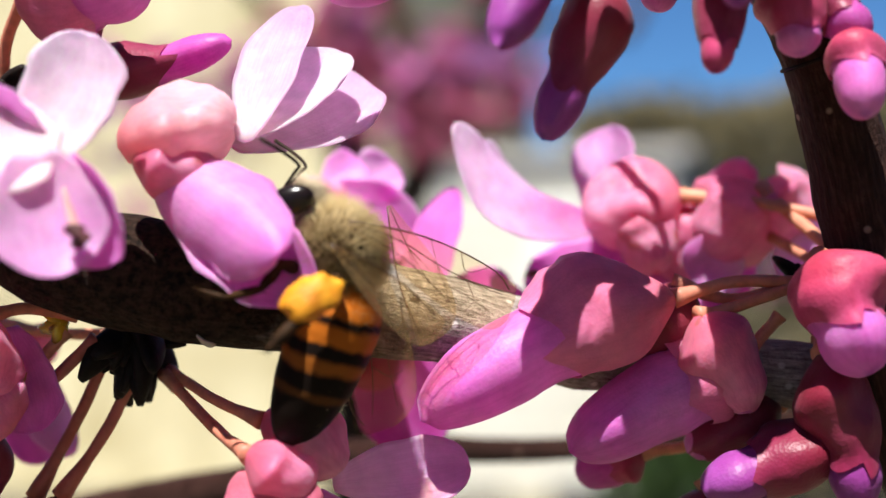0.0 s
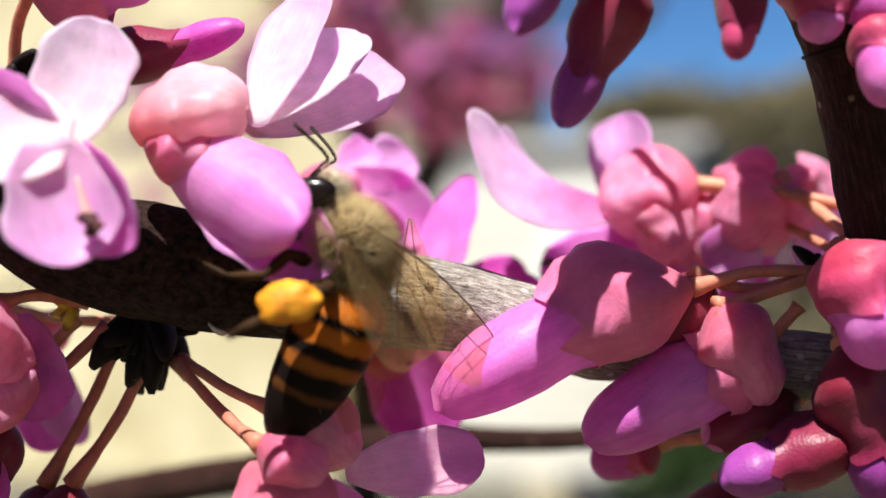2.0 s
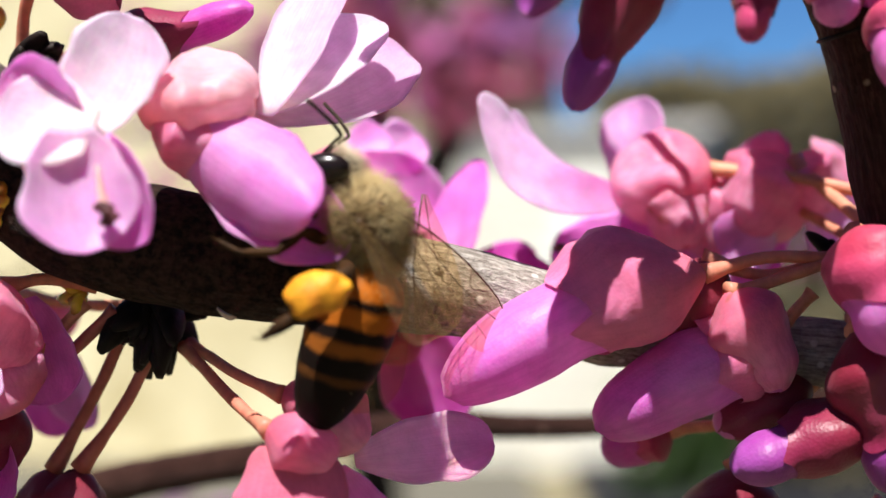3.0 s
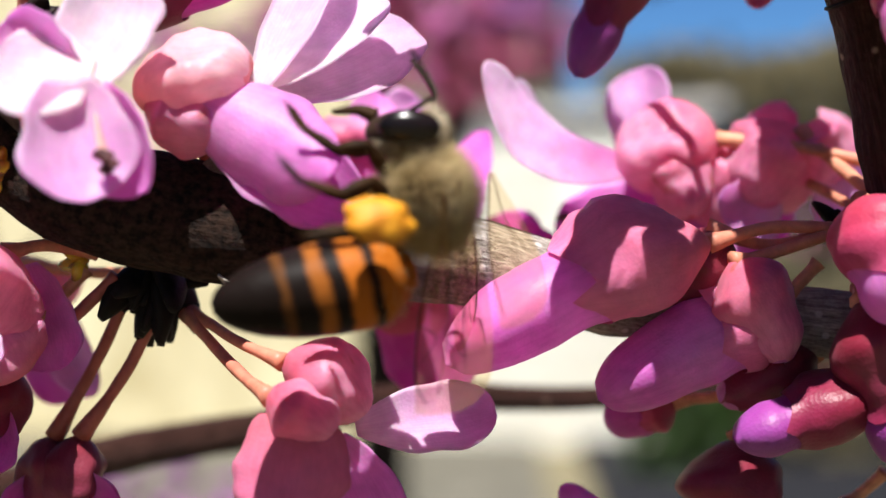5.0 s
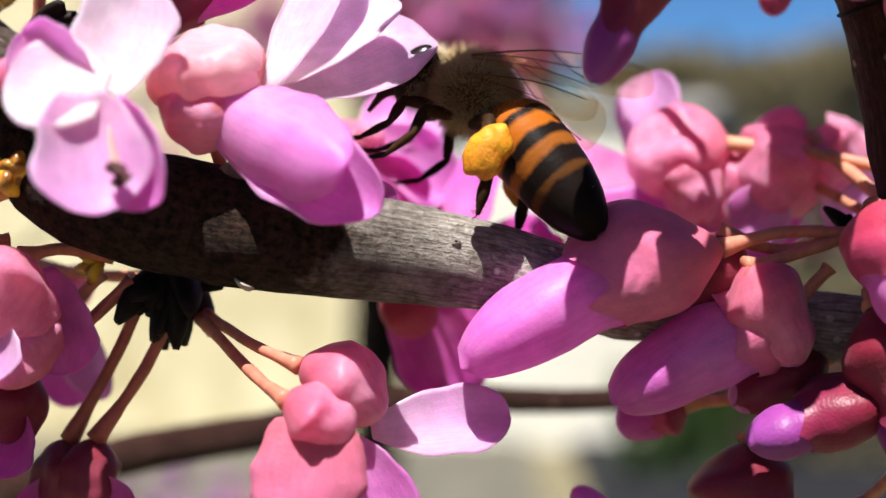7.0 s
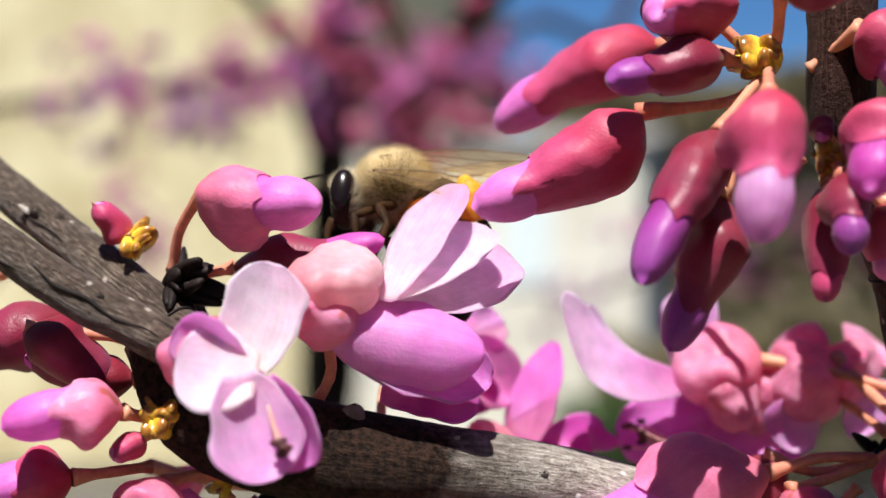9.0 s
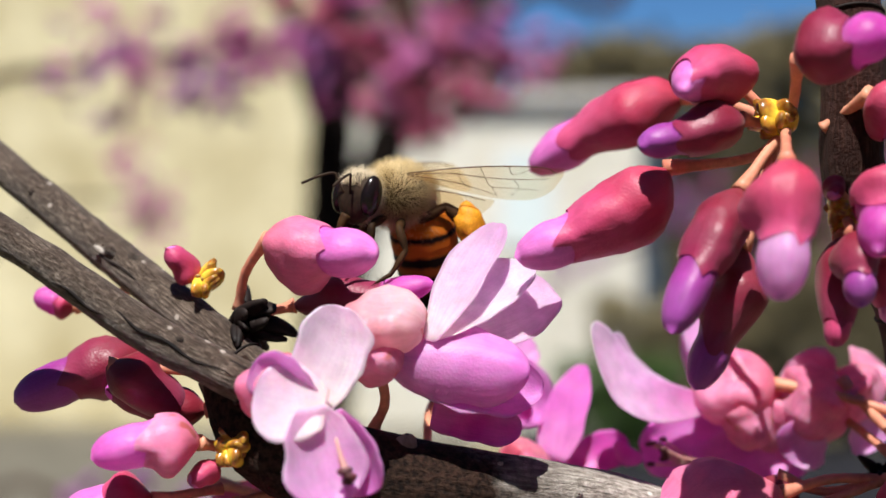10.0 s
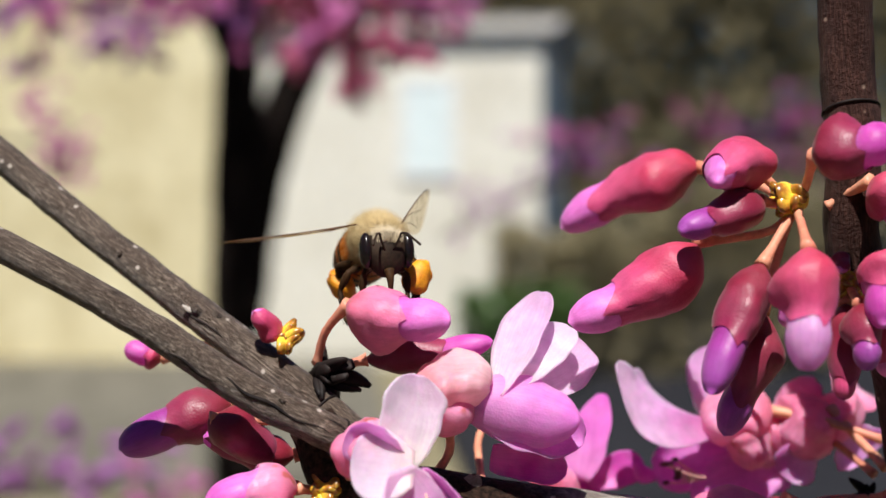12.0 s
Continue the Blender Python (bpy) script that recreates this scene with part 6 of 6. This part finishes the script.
    walk(BEE_HEAD, [
        (0, pose(0.00260, 0.00000, -0.00040, 0.0, -18.0, 0.0)),
        (0.5, pose(0.00260, 0.00000, -0.00040, 0.0, -18.0, 0.0)),
        (1, pose(0.00260, 0.00000, -0.00040, 0.0, -18.0, 0.0)),
        (1.5, pose(0.00260, 0.00000, -0.00040, 0.0, -18.0, 0.0)),
        (2, pose(0.00260, 0.00000, -0.00040, 0.0, -18.0, 0.0)),
        (2.5, pose(0.00260, 0.00000, -0.00040, 0.0, -18.0, 0.0)),
        (3, pose(0.00260, 0.00000, -0.00040, 0.0, -18.0, 0.0)),
        (3.4, pose(0.00260, 0.00000, -0.00040, 0.0, -14.0, 0.0)),
        (4.6, pose(0.00260, 0.00000, -0.00040, 0.0, -10.0, 0.0)),
        (4.8, pose(0.00260, 0.00000, -0.00040, 0.0, -10.0, 0.0)),
        (5, pose(0.00260, 0.00000, -0.00040, 0.0, -10.0, 0.0)),
        (5.2, pose(0.00260, 0.00000, -0.00040, 0.0, -12.0, 0.0)),
        (5.5, pose(0.00260, 0.00000, -0.00040, 0.0, -18.0, 0.0)),
        (5.8, pose(0.00260, 0.00000, -0.00040, 0.0, -18.0, 0.0)),
        (6, pose(0.00260, 0.00000, -0.00040, 0.0, -18.0, 0.0)),
        (6.3, pose(0.00260, 0.00000, -0.00040, 0.0, -18.0, 0.0)),
        (6.5, pose(0.00260, 0.00000, -0.00040, 0.0, -18.0, 0.0)),
        (6.7, pose(0.00260, 0.00000, -0.00040, 0.0, -18.0, 0.0)),
        (7.3, pose(0.00260, 0.00000, -0.00040, 0.0, -16.0, 0.0)),
        (8, pose(0.00260, 0.00000, -0.00040, 0.0, -10.0, 0.0)),
        (8.3, pose(0.00260, 0.00000, -0.00040, 0.0, -10.0, 0.0)),
        (8.5, pose(0.00260, 0.00000, -0.00040, 0.0, -12.0, 0.0)),
        (8.8, pose(0.00260, 0.00000, -0.00040, 0.0, -20.0, 0.0)),
        (9, pose(0.00260, 0.00000, -0.00040, 0.0, -14.0, 0.0)),
        (9.2, pose(0.00260, 0.00000, -0.00040, 0.0, -12.0, 14.0)),
        (9.5, pose(0.00260, 0.00000, -0.00040, 0.0, -2.0, 12.0)),
        (9.8, pose(0.00260, 0.00000, -0.00040, 0.0, -4.0, 12.0)),
        (10, pose(0.00260, 0.00000, -0.00040, 0.0, -6.0, 10.0)),
        (10.3, pose(0.00260, 0.00000, -0.00040, 0.0, -10.0, 8.0)),
        (10.5, pose(0.00260, 0.00000, -0.00040, 0.0, -0.0, 6.0)),
        (10.8, pose(0.00260, 0.00000, -0.00040, 0.0, -4.0, 6.0)),
        (11, pose(0.00260, 0.00000, -0.00040, 0.0, -0.0, 6.0)),
        (11.3, pose(0.00260, 0.00000, -0.00040, 0.0, -0.0, 4.0)),
        (11.5, pose(0.00260, 0.00000, -0.00040, 0.0, -0.0, 10.0)),
        (11.6, pose(0.00260, 0.00000, -0.00040, 0.0, -0.0, 12.0)),
        (11.8, pose(0.00260, 0.00000, -0.00040, 0.0, -6.0, 0.0)),
        (12, pose(0.00260, 0.00000, -0.00040, 0.0, -14.0, 0.0)),
    ])
    walk(BEE_WINGS[0], [
        (0, pose(0.00050, 0.00145, 0.00125, 37.2, -20.2, -139.2)),
        (0.5, pose(0.00050, 0.00145, 0.00125, 31.0, -15.6, -134.5)),
        (1, pose(0.00050, 0.00145, 0.00125, 35.3, -15.7, -140.6)),
        (1.5, pose(0.00050, 0.00145, 0.00125, 35.3, -10.7, -145.8)),
        (2, pose(0.00050, 0.00145, 0.00125, 37.7, -12.1, -147.1)),
        (2.5, pose(0.00050, 0.00145, 0.00125, 35.9, -9.3, -148.1)),
        (3, pose(0.00050, 0.00145, 0.00125, 31.1, -11.3, -139.3)),
        (3.4, pose(0.00050, 0.00145, 0.00125, 26.2, -7.8, -135.7)),
        (4.6, pose(0.00050, 0.00145, 0.00125, 23.1, -12.6, -122.3)),
        (4.8, pose(0.00050, 0.00145, 0.00125, 24.5, -1.0, -128.0)),
        (5, pose(0.00050, 0.00145, 0.00125, 23.1, 0.0, -128.9)),
        (5.2, pose(0.00050, 0.00145, 0.00125, 28.2, -7.1, -144.0)),
        (5.5, pose(0.00050, 0.00145, 0.00125, 35.9, -24.4, -137.7)),
        (5.8, pose(0.00050, 0.00145, 0.00125, 40.9, -15.7, -154.8)),
        (6, pose(0.00050, 0.00145, 0.00125, 38.2, -39.4, -145.0)),
        (6.3, pose(0.00050, 0.00145, 0.00125, 35.7, -51.6, -141.4)),
        (6.5, pose(0.00050, 0.00145, 0.00125, 40.9, -41.2, -149.1)),
        (6.7, pose(0.00050, 0.00145, 0.00125, 50.8, -35.4, -165.5)),
        (7.3, pose(0.00050, 0.00145, 0.00125, 19.4, -14.1, -110.8)),
        (8, pose(0.00050, 0.00145, 0.00125, 30.5, -17.7, -131.6)),
        (8.3, pose(0.00050, 0.00145, 0.00125, 40.7, 14.6, -174.5)),
        (8.5, pose(0.00050, 0.00145, 0.00125, 34.3, 18.0, -171.6)),
        (8.8, pose(0.00050, 0.00145, 0.00125, 23.1, 10.5, -173.4)),
        (9, pose(0.00050, 0.00145, 0.00125, 54.0, 1.9, -162.5)),
        (9.2, pose(0.00050, 0.00145, 0.00125, 84.7, -7.6, -178.0)),
        (9.5, pose(0.00050, 0.00145, 0.00125, 148.3, -2.1, 152.8)),
        (9.8, pose(0.00050, 0.00145, 0.00125, 146.7, -4.2, 151.6)),
        (10, pose(0.00050, 0.00145, 0.00125, 137.3, -8.1, 155.9)),
        (10.3, pose(0.00050, 0.00145, 0.00125, 107.4, -24.5, 168.5)),
        (10.5, pose(0.00050, 0.00145, 0.00125, 76.8, -48.1, -167.9)),
        (10.8, pose(0.00050, 0.00145, 0.00125, 69.1, -29.5, -164.7)),
        (11, pose(0.00050, 0.00145, 0.00125, 71.9, -45.0, -163.8)),
        (11.3, pose(0.00050, 0.00145, 0.00125, 21.4, -32.1, -107.6)),
        (11.5, pose(0.00050, 0.00145, 0.00125, 103.1, -39.1, 169.1)),
        (11.6, pose(0.00050, 0.00145, 0.00125, 106.7, -32.0, 167.4)),
        (11.8, pose(0.00050, 0.00145, 0.00125, 141.4, -11.9, 148.3)),
        (12, pose(0.00050, 0.00145, 0.00125, 96.3, -10.2, 153.2)),
    ])
    walk(BEE_WINGS[1], [
        (0, pose(0.00050, -0.00145, 0.00125, 78.5, 40.6, 174.6)),
        (0.5, pose(0.00050, -0.00145, 0.00125, 74.3, 36.6, 173.7)),
        (1, pose(0.00050, -0.00145, 0.00125, 75.0, 41.9, 172.7)),
        (1.5, pose(0.00050, -0.00145, 0.00125, 69.6, 40.5, 170.3)),
        (2, pose(0.00050, -0.00145, 0.00125, 70.2, 45.9, 169.0)),
        (2.5, pose(0.00050, -0.00145, 0.00125, 70.1, 47.2, 168.5)),
        (3, pose(0.00050, -0.00145, 0.00125, 73.0, 43.7, 171.2)),
        (3.4, pose(0.00050, -0.00145, 0.00125, 62.0, 35.8, 168.6)),
        (4, pose(0.00050, -0.00145, 0.00125, 77.2, 26.4, 171.0)),
        (4.6, pose(0.00050, -0.00145, 0.00125, 91.0, 16.8, 170.6)),
        (4.8, pose(0.00050, -0.00145, 0.00125, 91.0, 16.8, 170.6)),
        (5, pose(0.00050, -0.00145, 0.00125, 90.7, 19.0, 170.3)),
        (5.2, pose(0.00050, -0.00145, 0.00125, 95.6, 31.7, -178.3)),
        (5.5, pose(0.00050, -0.00145, 0.00125, 73.9, 45.1, 171.3)),
        (5.8, pose(0.00050, -0.00145, 0.00125, 73.9, 46.8, 170.9)),
        (6, pose(0.00050, -0.00145, 0.00125, 74.0, 47.5, 170.8)),
        (6.3, pose(0.00050, -0.00145, 0.00125, 76.4, 42.9, 173.1)),
        (6.5, pose(0.00050, -0.00145, 0.00125, 67.9, 40.5, 169.5)),
        (6.7, pose(0.00050, -0.00145, 0.00125, 83.7, 37.2, 177.5)),
        (7.3, pose(0.00050, -0.00145, 0.00125, 75.5, 36.2, 174.3)),
        (7.6, pose(0.00050, -0.00145, 0.00125, 127.1, 34.3, -158.9)),
        (8, pose(0.00050, -0.00145, 0.00125, -178.2, 9.6, -142.6)),
        (8.3, pose(0.00050, -0.00145, 0.00125, -142.1, -11.7, -147.7)),
        (8.5, pose(0.00050, -0.00145, 0.00125, -142.1, -11.7, -147.7)),
        (8.8, pose(0.00050, -0.00145, 0.00125, -142.1, -11.7, -147.7)),
        (9, pose(0.00050, -0.00145, 0.00125, -142.1, -11.7, -147.7)),
        (9.2, pose(0.00050, -0.00145, 0.00125, -142.1, -11.7, -147.7)),
        (9.5, pose(0.00050, -0.00145, 0.00125, -142.5, -3.9, -156.1)),
        (9.8, pose(0.00050, -0.00145, 0.00125, -140.5, -5.7, -155.6)),
        (10, pose(0.00050, -0.00145, 0.00125, -145.6, -7.9, -147.8)),
        (10.3, pose(0.00050, -0.00145, 0.00125, -148.7, -7.6, -144.3)),
        (10.5, pose(0.00050, -0.00145, 0.00125, -152.2, -12.3, -132.6)),
        (10.8, pose(0.00050, -0.00145, 0.00125, -160.6, 0.1, -135.1)),
        (11, pose(0.00050, -0.00145, 0.00125, -160.2, -5.1, -124.0)),
        (11.3, pose(0.00050, -0.00145, 0.00125, -166.5, 5.0, -96.8)),
        (11.5, pose(0.00050, -0.00145, 0.00125, -154.6, -2.5, -143.2)),
        (11.6, pose(0.00050, -0.00145, 0.00125, -163.5, 2.5, -132.0)),
        (11.8, pose(0.00050, -0.00145, 0.00125, -179.7, 19.7, -133.4)),
        (12, pose(0.00050, -0.00145, 0.00125, -167.6, 8.4, -103.7)),
    ])
    walk(BEE_HIND_LEGS[0], [
        (0, pose(-0.00111, -0.00082, -0.00051, 19.7, 6.9, -43.8)),
        (0.5, pose(-0.00098, -0.00071, -0.00031, 15.6, 1.0, -38.5)),
        (1, pose(-0.00114, -0.00008, 0.00027, 0.6, -23.0, -30.5)),
        (1.5, pose(-0.00095, -0.00028, 0.00014, 4.4, -14.7, -29.6)),
        (2, pose(-0.00135, -0.00043, -0.00003, 12.4, -13.0, -45.9)),
        (2.5, pose(-0.00111, 0.00098, 0.00054, -36.1, -33.7, 10.6)),
        (3, pose(-0.00084, -0.00058, -0.00015, 11.4, -3.4, -32.4)),
        (3.4, pose(-0.00093, -0.00066, -0.00024, 13.9, -1.0, -36.4)),
        (4.6, pose(-0.00125, -0.00082, -0.00054, 20.8, 7.1, -48.0)),
        (4.8, pose(-0.00130, -0.00084, -0.00059, 21.7, 8.6, -49.9)),
        (5, pose(-0.00144, -0.00066, -0.00033, 18.6, -2.1, -52.3)),
        (5.2, pose(-0.00114, -0.00086, -0.00058, 20.9, 9.0, -45.0)),
        (5.5, pose(-0.00104, -0.00007, 0.00028, -0.8, -21.9, -26.9)),
        (5.8, pose(0.00005, 0.00006, -0.00000, -0.6, 0.6, 2.3)),
        (6, pose(0.00012, -0.00062, -0.00095, 23.9, 23.1, -6.1)),
        (6.3, pose(0.00027, -0.00044, -0.00200, 53.8, 42.7, 17.7)),
        (6.5, pose(0.00053, -0.00015, -0.00198, 54.4, 40.3, 29.4)),
        (6.7, pose(-0.00006, -0.00040, -0.00031, 9.9, 7.0, -9.3)),
        (7.3, pose(0.00006, 0.00017, 0.00005, -3.0, -0.4, 5.0)),
        (8, pose(-0.00008, 0.00098, 0.00031, -21.6, -4.5, 25.2)),
        (8.3, pose(-0.00020, 0.00127, 0.00033, -28.6, -4.3, 32.8)),
        (8.5, pose(-0.00024, 0.00187, 0.00010, -31.9, 8.5, 53.1)),
        (8.8, pose(0.00026, 0.00136, 0.00000, -15.5, 9.5, 41.7)),
        (9, pose(0.00055, 0.00087, -0.00023, -1.7, 12.9, 32.4)),
        (9.2, pose(0.00068, 0.00038, -0.00059, 11.6, 18.3, 24.0)),
        (9.5, pose(0.00062, -0.00013, -0.00109, 26.6, 26.8, 15.9)),
        (9.8, pose(0.00057, -0.00012, -0.00090, 21.7, 23.2, 13.1)),
        (10, pose(0.00051, -0.00005, -0.00064, 14.9, 17.9, 11.3)),
        (10.3, pose(0.00060, 0.00004, -0.00072, 16.5, 19.9, 15.7)),
        (10.5, pose(0.00073, 0.00032, -0.00205, 58.6, 38.1, 46.8)),
        (10.8, pose(-0.00080, -0.00101, -0.00110, 28.1, 25.8, -34.7)),
        (11, pose(0.00089, 0.00054, -0.00113, 27.4, 27.9, 37.9)),
        (11.3, pose(0.00070, 0.00118, -0.00229, 72.2, 32.1, 78.4)),
        (11.5, pose(0.00076, 0.00012, -0.00167, 44.2, 35.1, 33.5)),
        (11.6, pose(0.00047, -0.00037, -0.00131, 32.5, 30.7, 10.3)),
        (11.8, pose(-0.00066, -0.00083, -0.00059, 19.1, 11.5, -31.2)),
        (12, pose(-0.00264, 0.00067, -0.00038, 35.2, -27.7, -103.2)),
    ])
    walk(BEE_HIND_LEGS[1], [
        (0, pose(0.00000, 0.00000, 0.00000, 0.0, -0.0, 0.0)),
        (0.5, pose(0.00000, 0.00000, 0.00000, 0.0, -0.0, 0.0)),
        (1, pose(0.00000, 0.00000, 0.00000, 0.0, -0.0, 0.0)),
        (1.5, pose(0.00000, 0.00000, 0.00000, 0.0, -0.0, 0.0)),
        (2, pose(0.00000, 0.00000, 0.00000, 0.0, -0.0, 0.0)),
        (2.5, pose(0.00000, 0.00000, 0.00000, 0.0, -0.0, 0.0)),
        (3, pose(0.00000, 0.00000, 0.00000, 0.0, -0.0, 0.0)),
        (3.4, pose(0.00000, 0.00000, 0.00000, 0.0, -0.0, 0.0)),
        (4.6, pose(-0.00080, 0.00000, 0.00031, 0.0, -28.8, 0.0)),
        (4.8, pose(-0.00080, 0.00000, 0.00031, 0.0, -28.8, 0.0)),
        (5, pose(-0.00080, 0.00000, 0.00031, 0.0, -28.8, 0.0)),
        (5.2, pose(-0.00047, 0.00000, 0.00024, 0.0, -17.6, 0.0)),
        (5.5, pose(-0.00010, 0.00000, 0.00007, 0.0, -4.0, 0.0)),
        (5.8, pose(0.00002, 0.00000, -0.00002, 0.0, 0.9, 0.0)),
        (6, pose(0.00004, 0.00000, -0.00003, 0.0, 1.8, 0.0)),
        (6.3, pose(0.00007, 0.00000, -0.00006, 0.0, 3.1, 0.0)),
        (6.5, pose(0.00010, 0.00000, -0.00007, 0.0, 4.0, 0.0)),
        (6.7, pose(0.00012, 0.00000, -0.00009, 0.0, 4.9, 0.0)),
        (7.3, pose(0.00018, 0.00000, -0.00014, 0.0, 7.6, 0.0)),
        (8, pose(0.00024, 0.00000, -0.00021, 0.0, 10.7, 0.0)),
        (8.3, pose(0.00027, 0.00000, -0.00024, 0.0, 12.0, 0.0)),
        (8.5, pose(0.00021, 0.00000, -0.00018, 0.0, 9.3, 0.0)),
        (8.8, pose(0.00013, 0.00000, -0.00010, 0.0, 5.3, 0.0)),
        (9, pose(0.00006, 0.00000, -0.00005, 0.0, 2.7, 0.0)),
        (9.2, pose(0.00000, 0.00000, 0.00000, 0.0, -0.0, 0.0)),
        (9.5, pose(0.00072, 0.00000, -0.00127, 0.0, 50.0, 0.0)),
        (9.8, pose(0.00068, 0.00000, -0.00103, 0.0, 42.0, 0.0)),
        (10, pose(0.00068, 0.00000, -0.00103, 0.0, 42.0, 0.0)),
        (10.3, pose(0.00070, 0.00000, -0.00115, 0.0, 46.0, 0.0)),
        (10.5, pose(0.00068, 0.00000, -0.00103, 0.0, 42.0, 0.0)),
        (10.8, pose(0.00072, 0.00000, -0.00139, 0.0, 54.0, 0.0)),
        (11, pose(0.00072, 0.00000, -0.00139, 0.0, 54.0, 0.0)),
        (11.3, pose(0.00072, 0.00000, -0.00127, 0.0, 50.0, 0.0)),
        (11.5, pose(0.00000, 0.00000, 0.00000, 0.0, -0.0, 0.0)),
        (11.6, pose(0.00000, 0.00000, 0.00000, 0.0, -0.0, 0.0)),
        (11.8, pose(0.00000, -0.00105, 0.00026, 38.0, -0.0, 0.0)),
        (12, pose(0.00000, -0.00105, 0.00026, 38.0, -0.0, 0.0)),
    ])
    walk(open_two, [
        (0, pose(-0.01015, -0.00891, 1.32199, 1.9, -5.3, 16.9)),
        (1.5, pose(-0.01012, -0.00871, 1.32211, 1.5, -6.2, 16.4)),
        (2.5, pose(-0.01027, -0.00854, 1.32224, 6.8, -2.9, 13.5)),
        (3.2, pose(-0.01032, -0.00854, 1.32222, 7.0, -2.5, 13.2)),
        (4.8, pose(-0.01028, -0.00785, 1.32158, 5.3, -2.3, 5.3)),
        (5.5, pose(-0.01029, -0.00778, 1.32163, 5.0, -5.5, 6.7)),
        (6, pose(-0.01019, -0.00782, 1.32172, 5.5, -4.8, 5.7)),
        (6.5, pose(-0.01028, -0.00787, 1.32179, 5.2, -4.2, 4.8)),
        (8.3, pose(-0.01095, -0.00869, 1.32276, -6.5, 2.6, 9.7)),
        (8.8, pose(-0.01111, -0.00848, 1.32386, -3.0, 3.4, 8.2)),
        (9.5, pose(-0.01102, -0.00850, 1.32428, -0.1, -0.0, 0.0)),
        (10.5, pose(-0.01103, -0.00836, 1.32424, 0.5, 1.9, -0.2)),
        (11, pose(-0.01113, -0.00832, 1.32443, -3.5, 2.8, 0.9)),
        (12, pose(-0.01118, -0.00839, 1.32402, -3.4, 0.9, 1.9)),
    ])
    walk(open_one, [
        (0, pose(-0.01625, -0.00991, 1.32489, 4.4, -1.2, -0.9)),
        (1.5, pose(-0.01629, -0.00976, 1.32478, 4.4, -1.9, -0.6)),
        (2.5, pose(-0.01624, -0.00976, 1.32478, 3.9, -0.3, -0.3)),
        (3.2, pose(-0.01628, -0.00904, 1.32437, 0.2, 4.4, 1.6)),
        (4.8, pose(-0.01618, -0.00925, 1.32454, -0.8, 1.5, 1.2)),
        (5.5, pose(-0.01635, -0.00928, 1.32464, -1.4, 0.7, -0.6)),
        (6, pose(-0.01629, -0.00931, 1.32468, -1.9, 1.5, -0.2)),
        (6.5, pose(-0.01634, -0.00926, 1.32453, -1.2, 2.9, -0.3)),
        (8.3, pose(-0.01612, -0.00906, 1.32417, 1.1, -3.5, -1.5)),
        (8.8, pose(-0.01663, -0.00866, 1.32414, 2.6, -3.7, 0.7)),
        (9.5, pose(-0.01645, -0.00900, 1.32451, 0.0, -0.0, -0.0)),
        (10.5, pose(-0.01661, -0.00909, 1.32443, 2.4, -3.4, 0.4)),
        (11, pose(-0.01668, -0.00914, 1.32446, 3.3, -5.2, 0.5)),
        (12, pose(-0.01655, -0.00935, 1.32431, 2.5, -4.4, -0.8)),
    ])
    for petal_part in KEEL_PARTS:
        walk(petal_part, [
            (0, pose(-0.00099, 0.00024, 0.00054, -12.0, 27.4, -43.7)),
            (1.5, pose(-0.00084, 0.00017, 0.00047, -11.2, 25.3, -42.9)),
            (2.5, pose(-0.00071, 0.00009, 0.00075, -8.4, 20.8, -37.6)),
            (3.2, pose(-0.00059, 0.00008, 0.00078, -8.1, 20.3, -37.0)),
            (4.8, pose(-0.00058, 0.00021, 0.00143, -4.2, 21.8, -22.4)),
            (5.5, pose(-0.00031, 0.00000, 0.00142, -6.8, 20.6, -32.3)),
            (6, pose(-0.00030, 0.00002, 0.00144, -6.2, 20.0, -30.5)),
            (6.5, pose(-0.00023, 0.00004, 0.00135, -5.3, 18.9, -27.6)),
            (8.3, pose(0.00074, -0.00007, -0.00106, -5.6, 11.0, -35.0)),
            (8.8, pose(-0.00063, -0.00015, -0.00052, 0.7, 1.8, 3.2)),
            (9.5, pose(-0.00001, 0.00000, 0.00000, 0.0, 0.0, -0.0)),
            (10.5, pose(0.00033, 0.00008, 0.00018, -0.3, -3.4, 0.8)),
            (11, pose(0.00050, -0.00018, -0.00052, -0.4, -2.5, -1.3)),
            (12, pose(-0.00018, 0.00015, 0.00122, 0.3, 5.5, -1.8)),
        ])


motions()
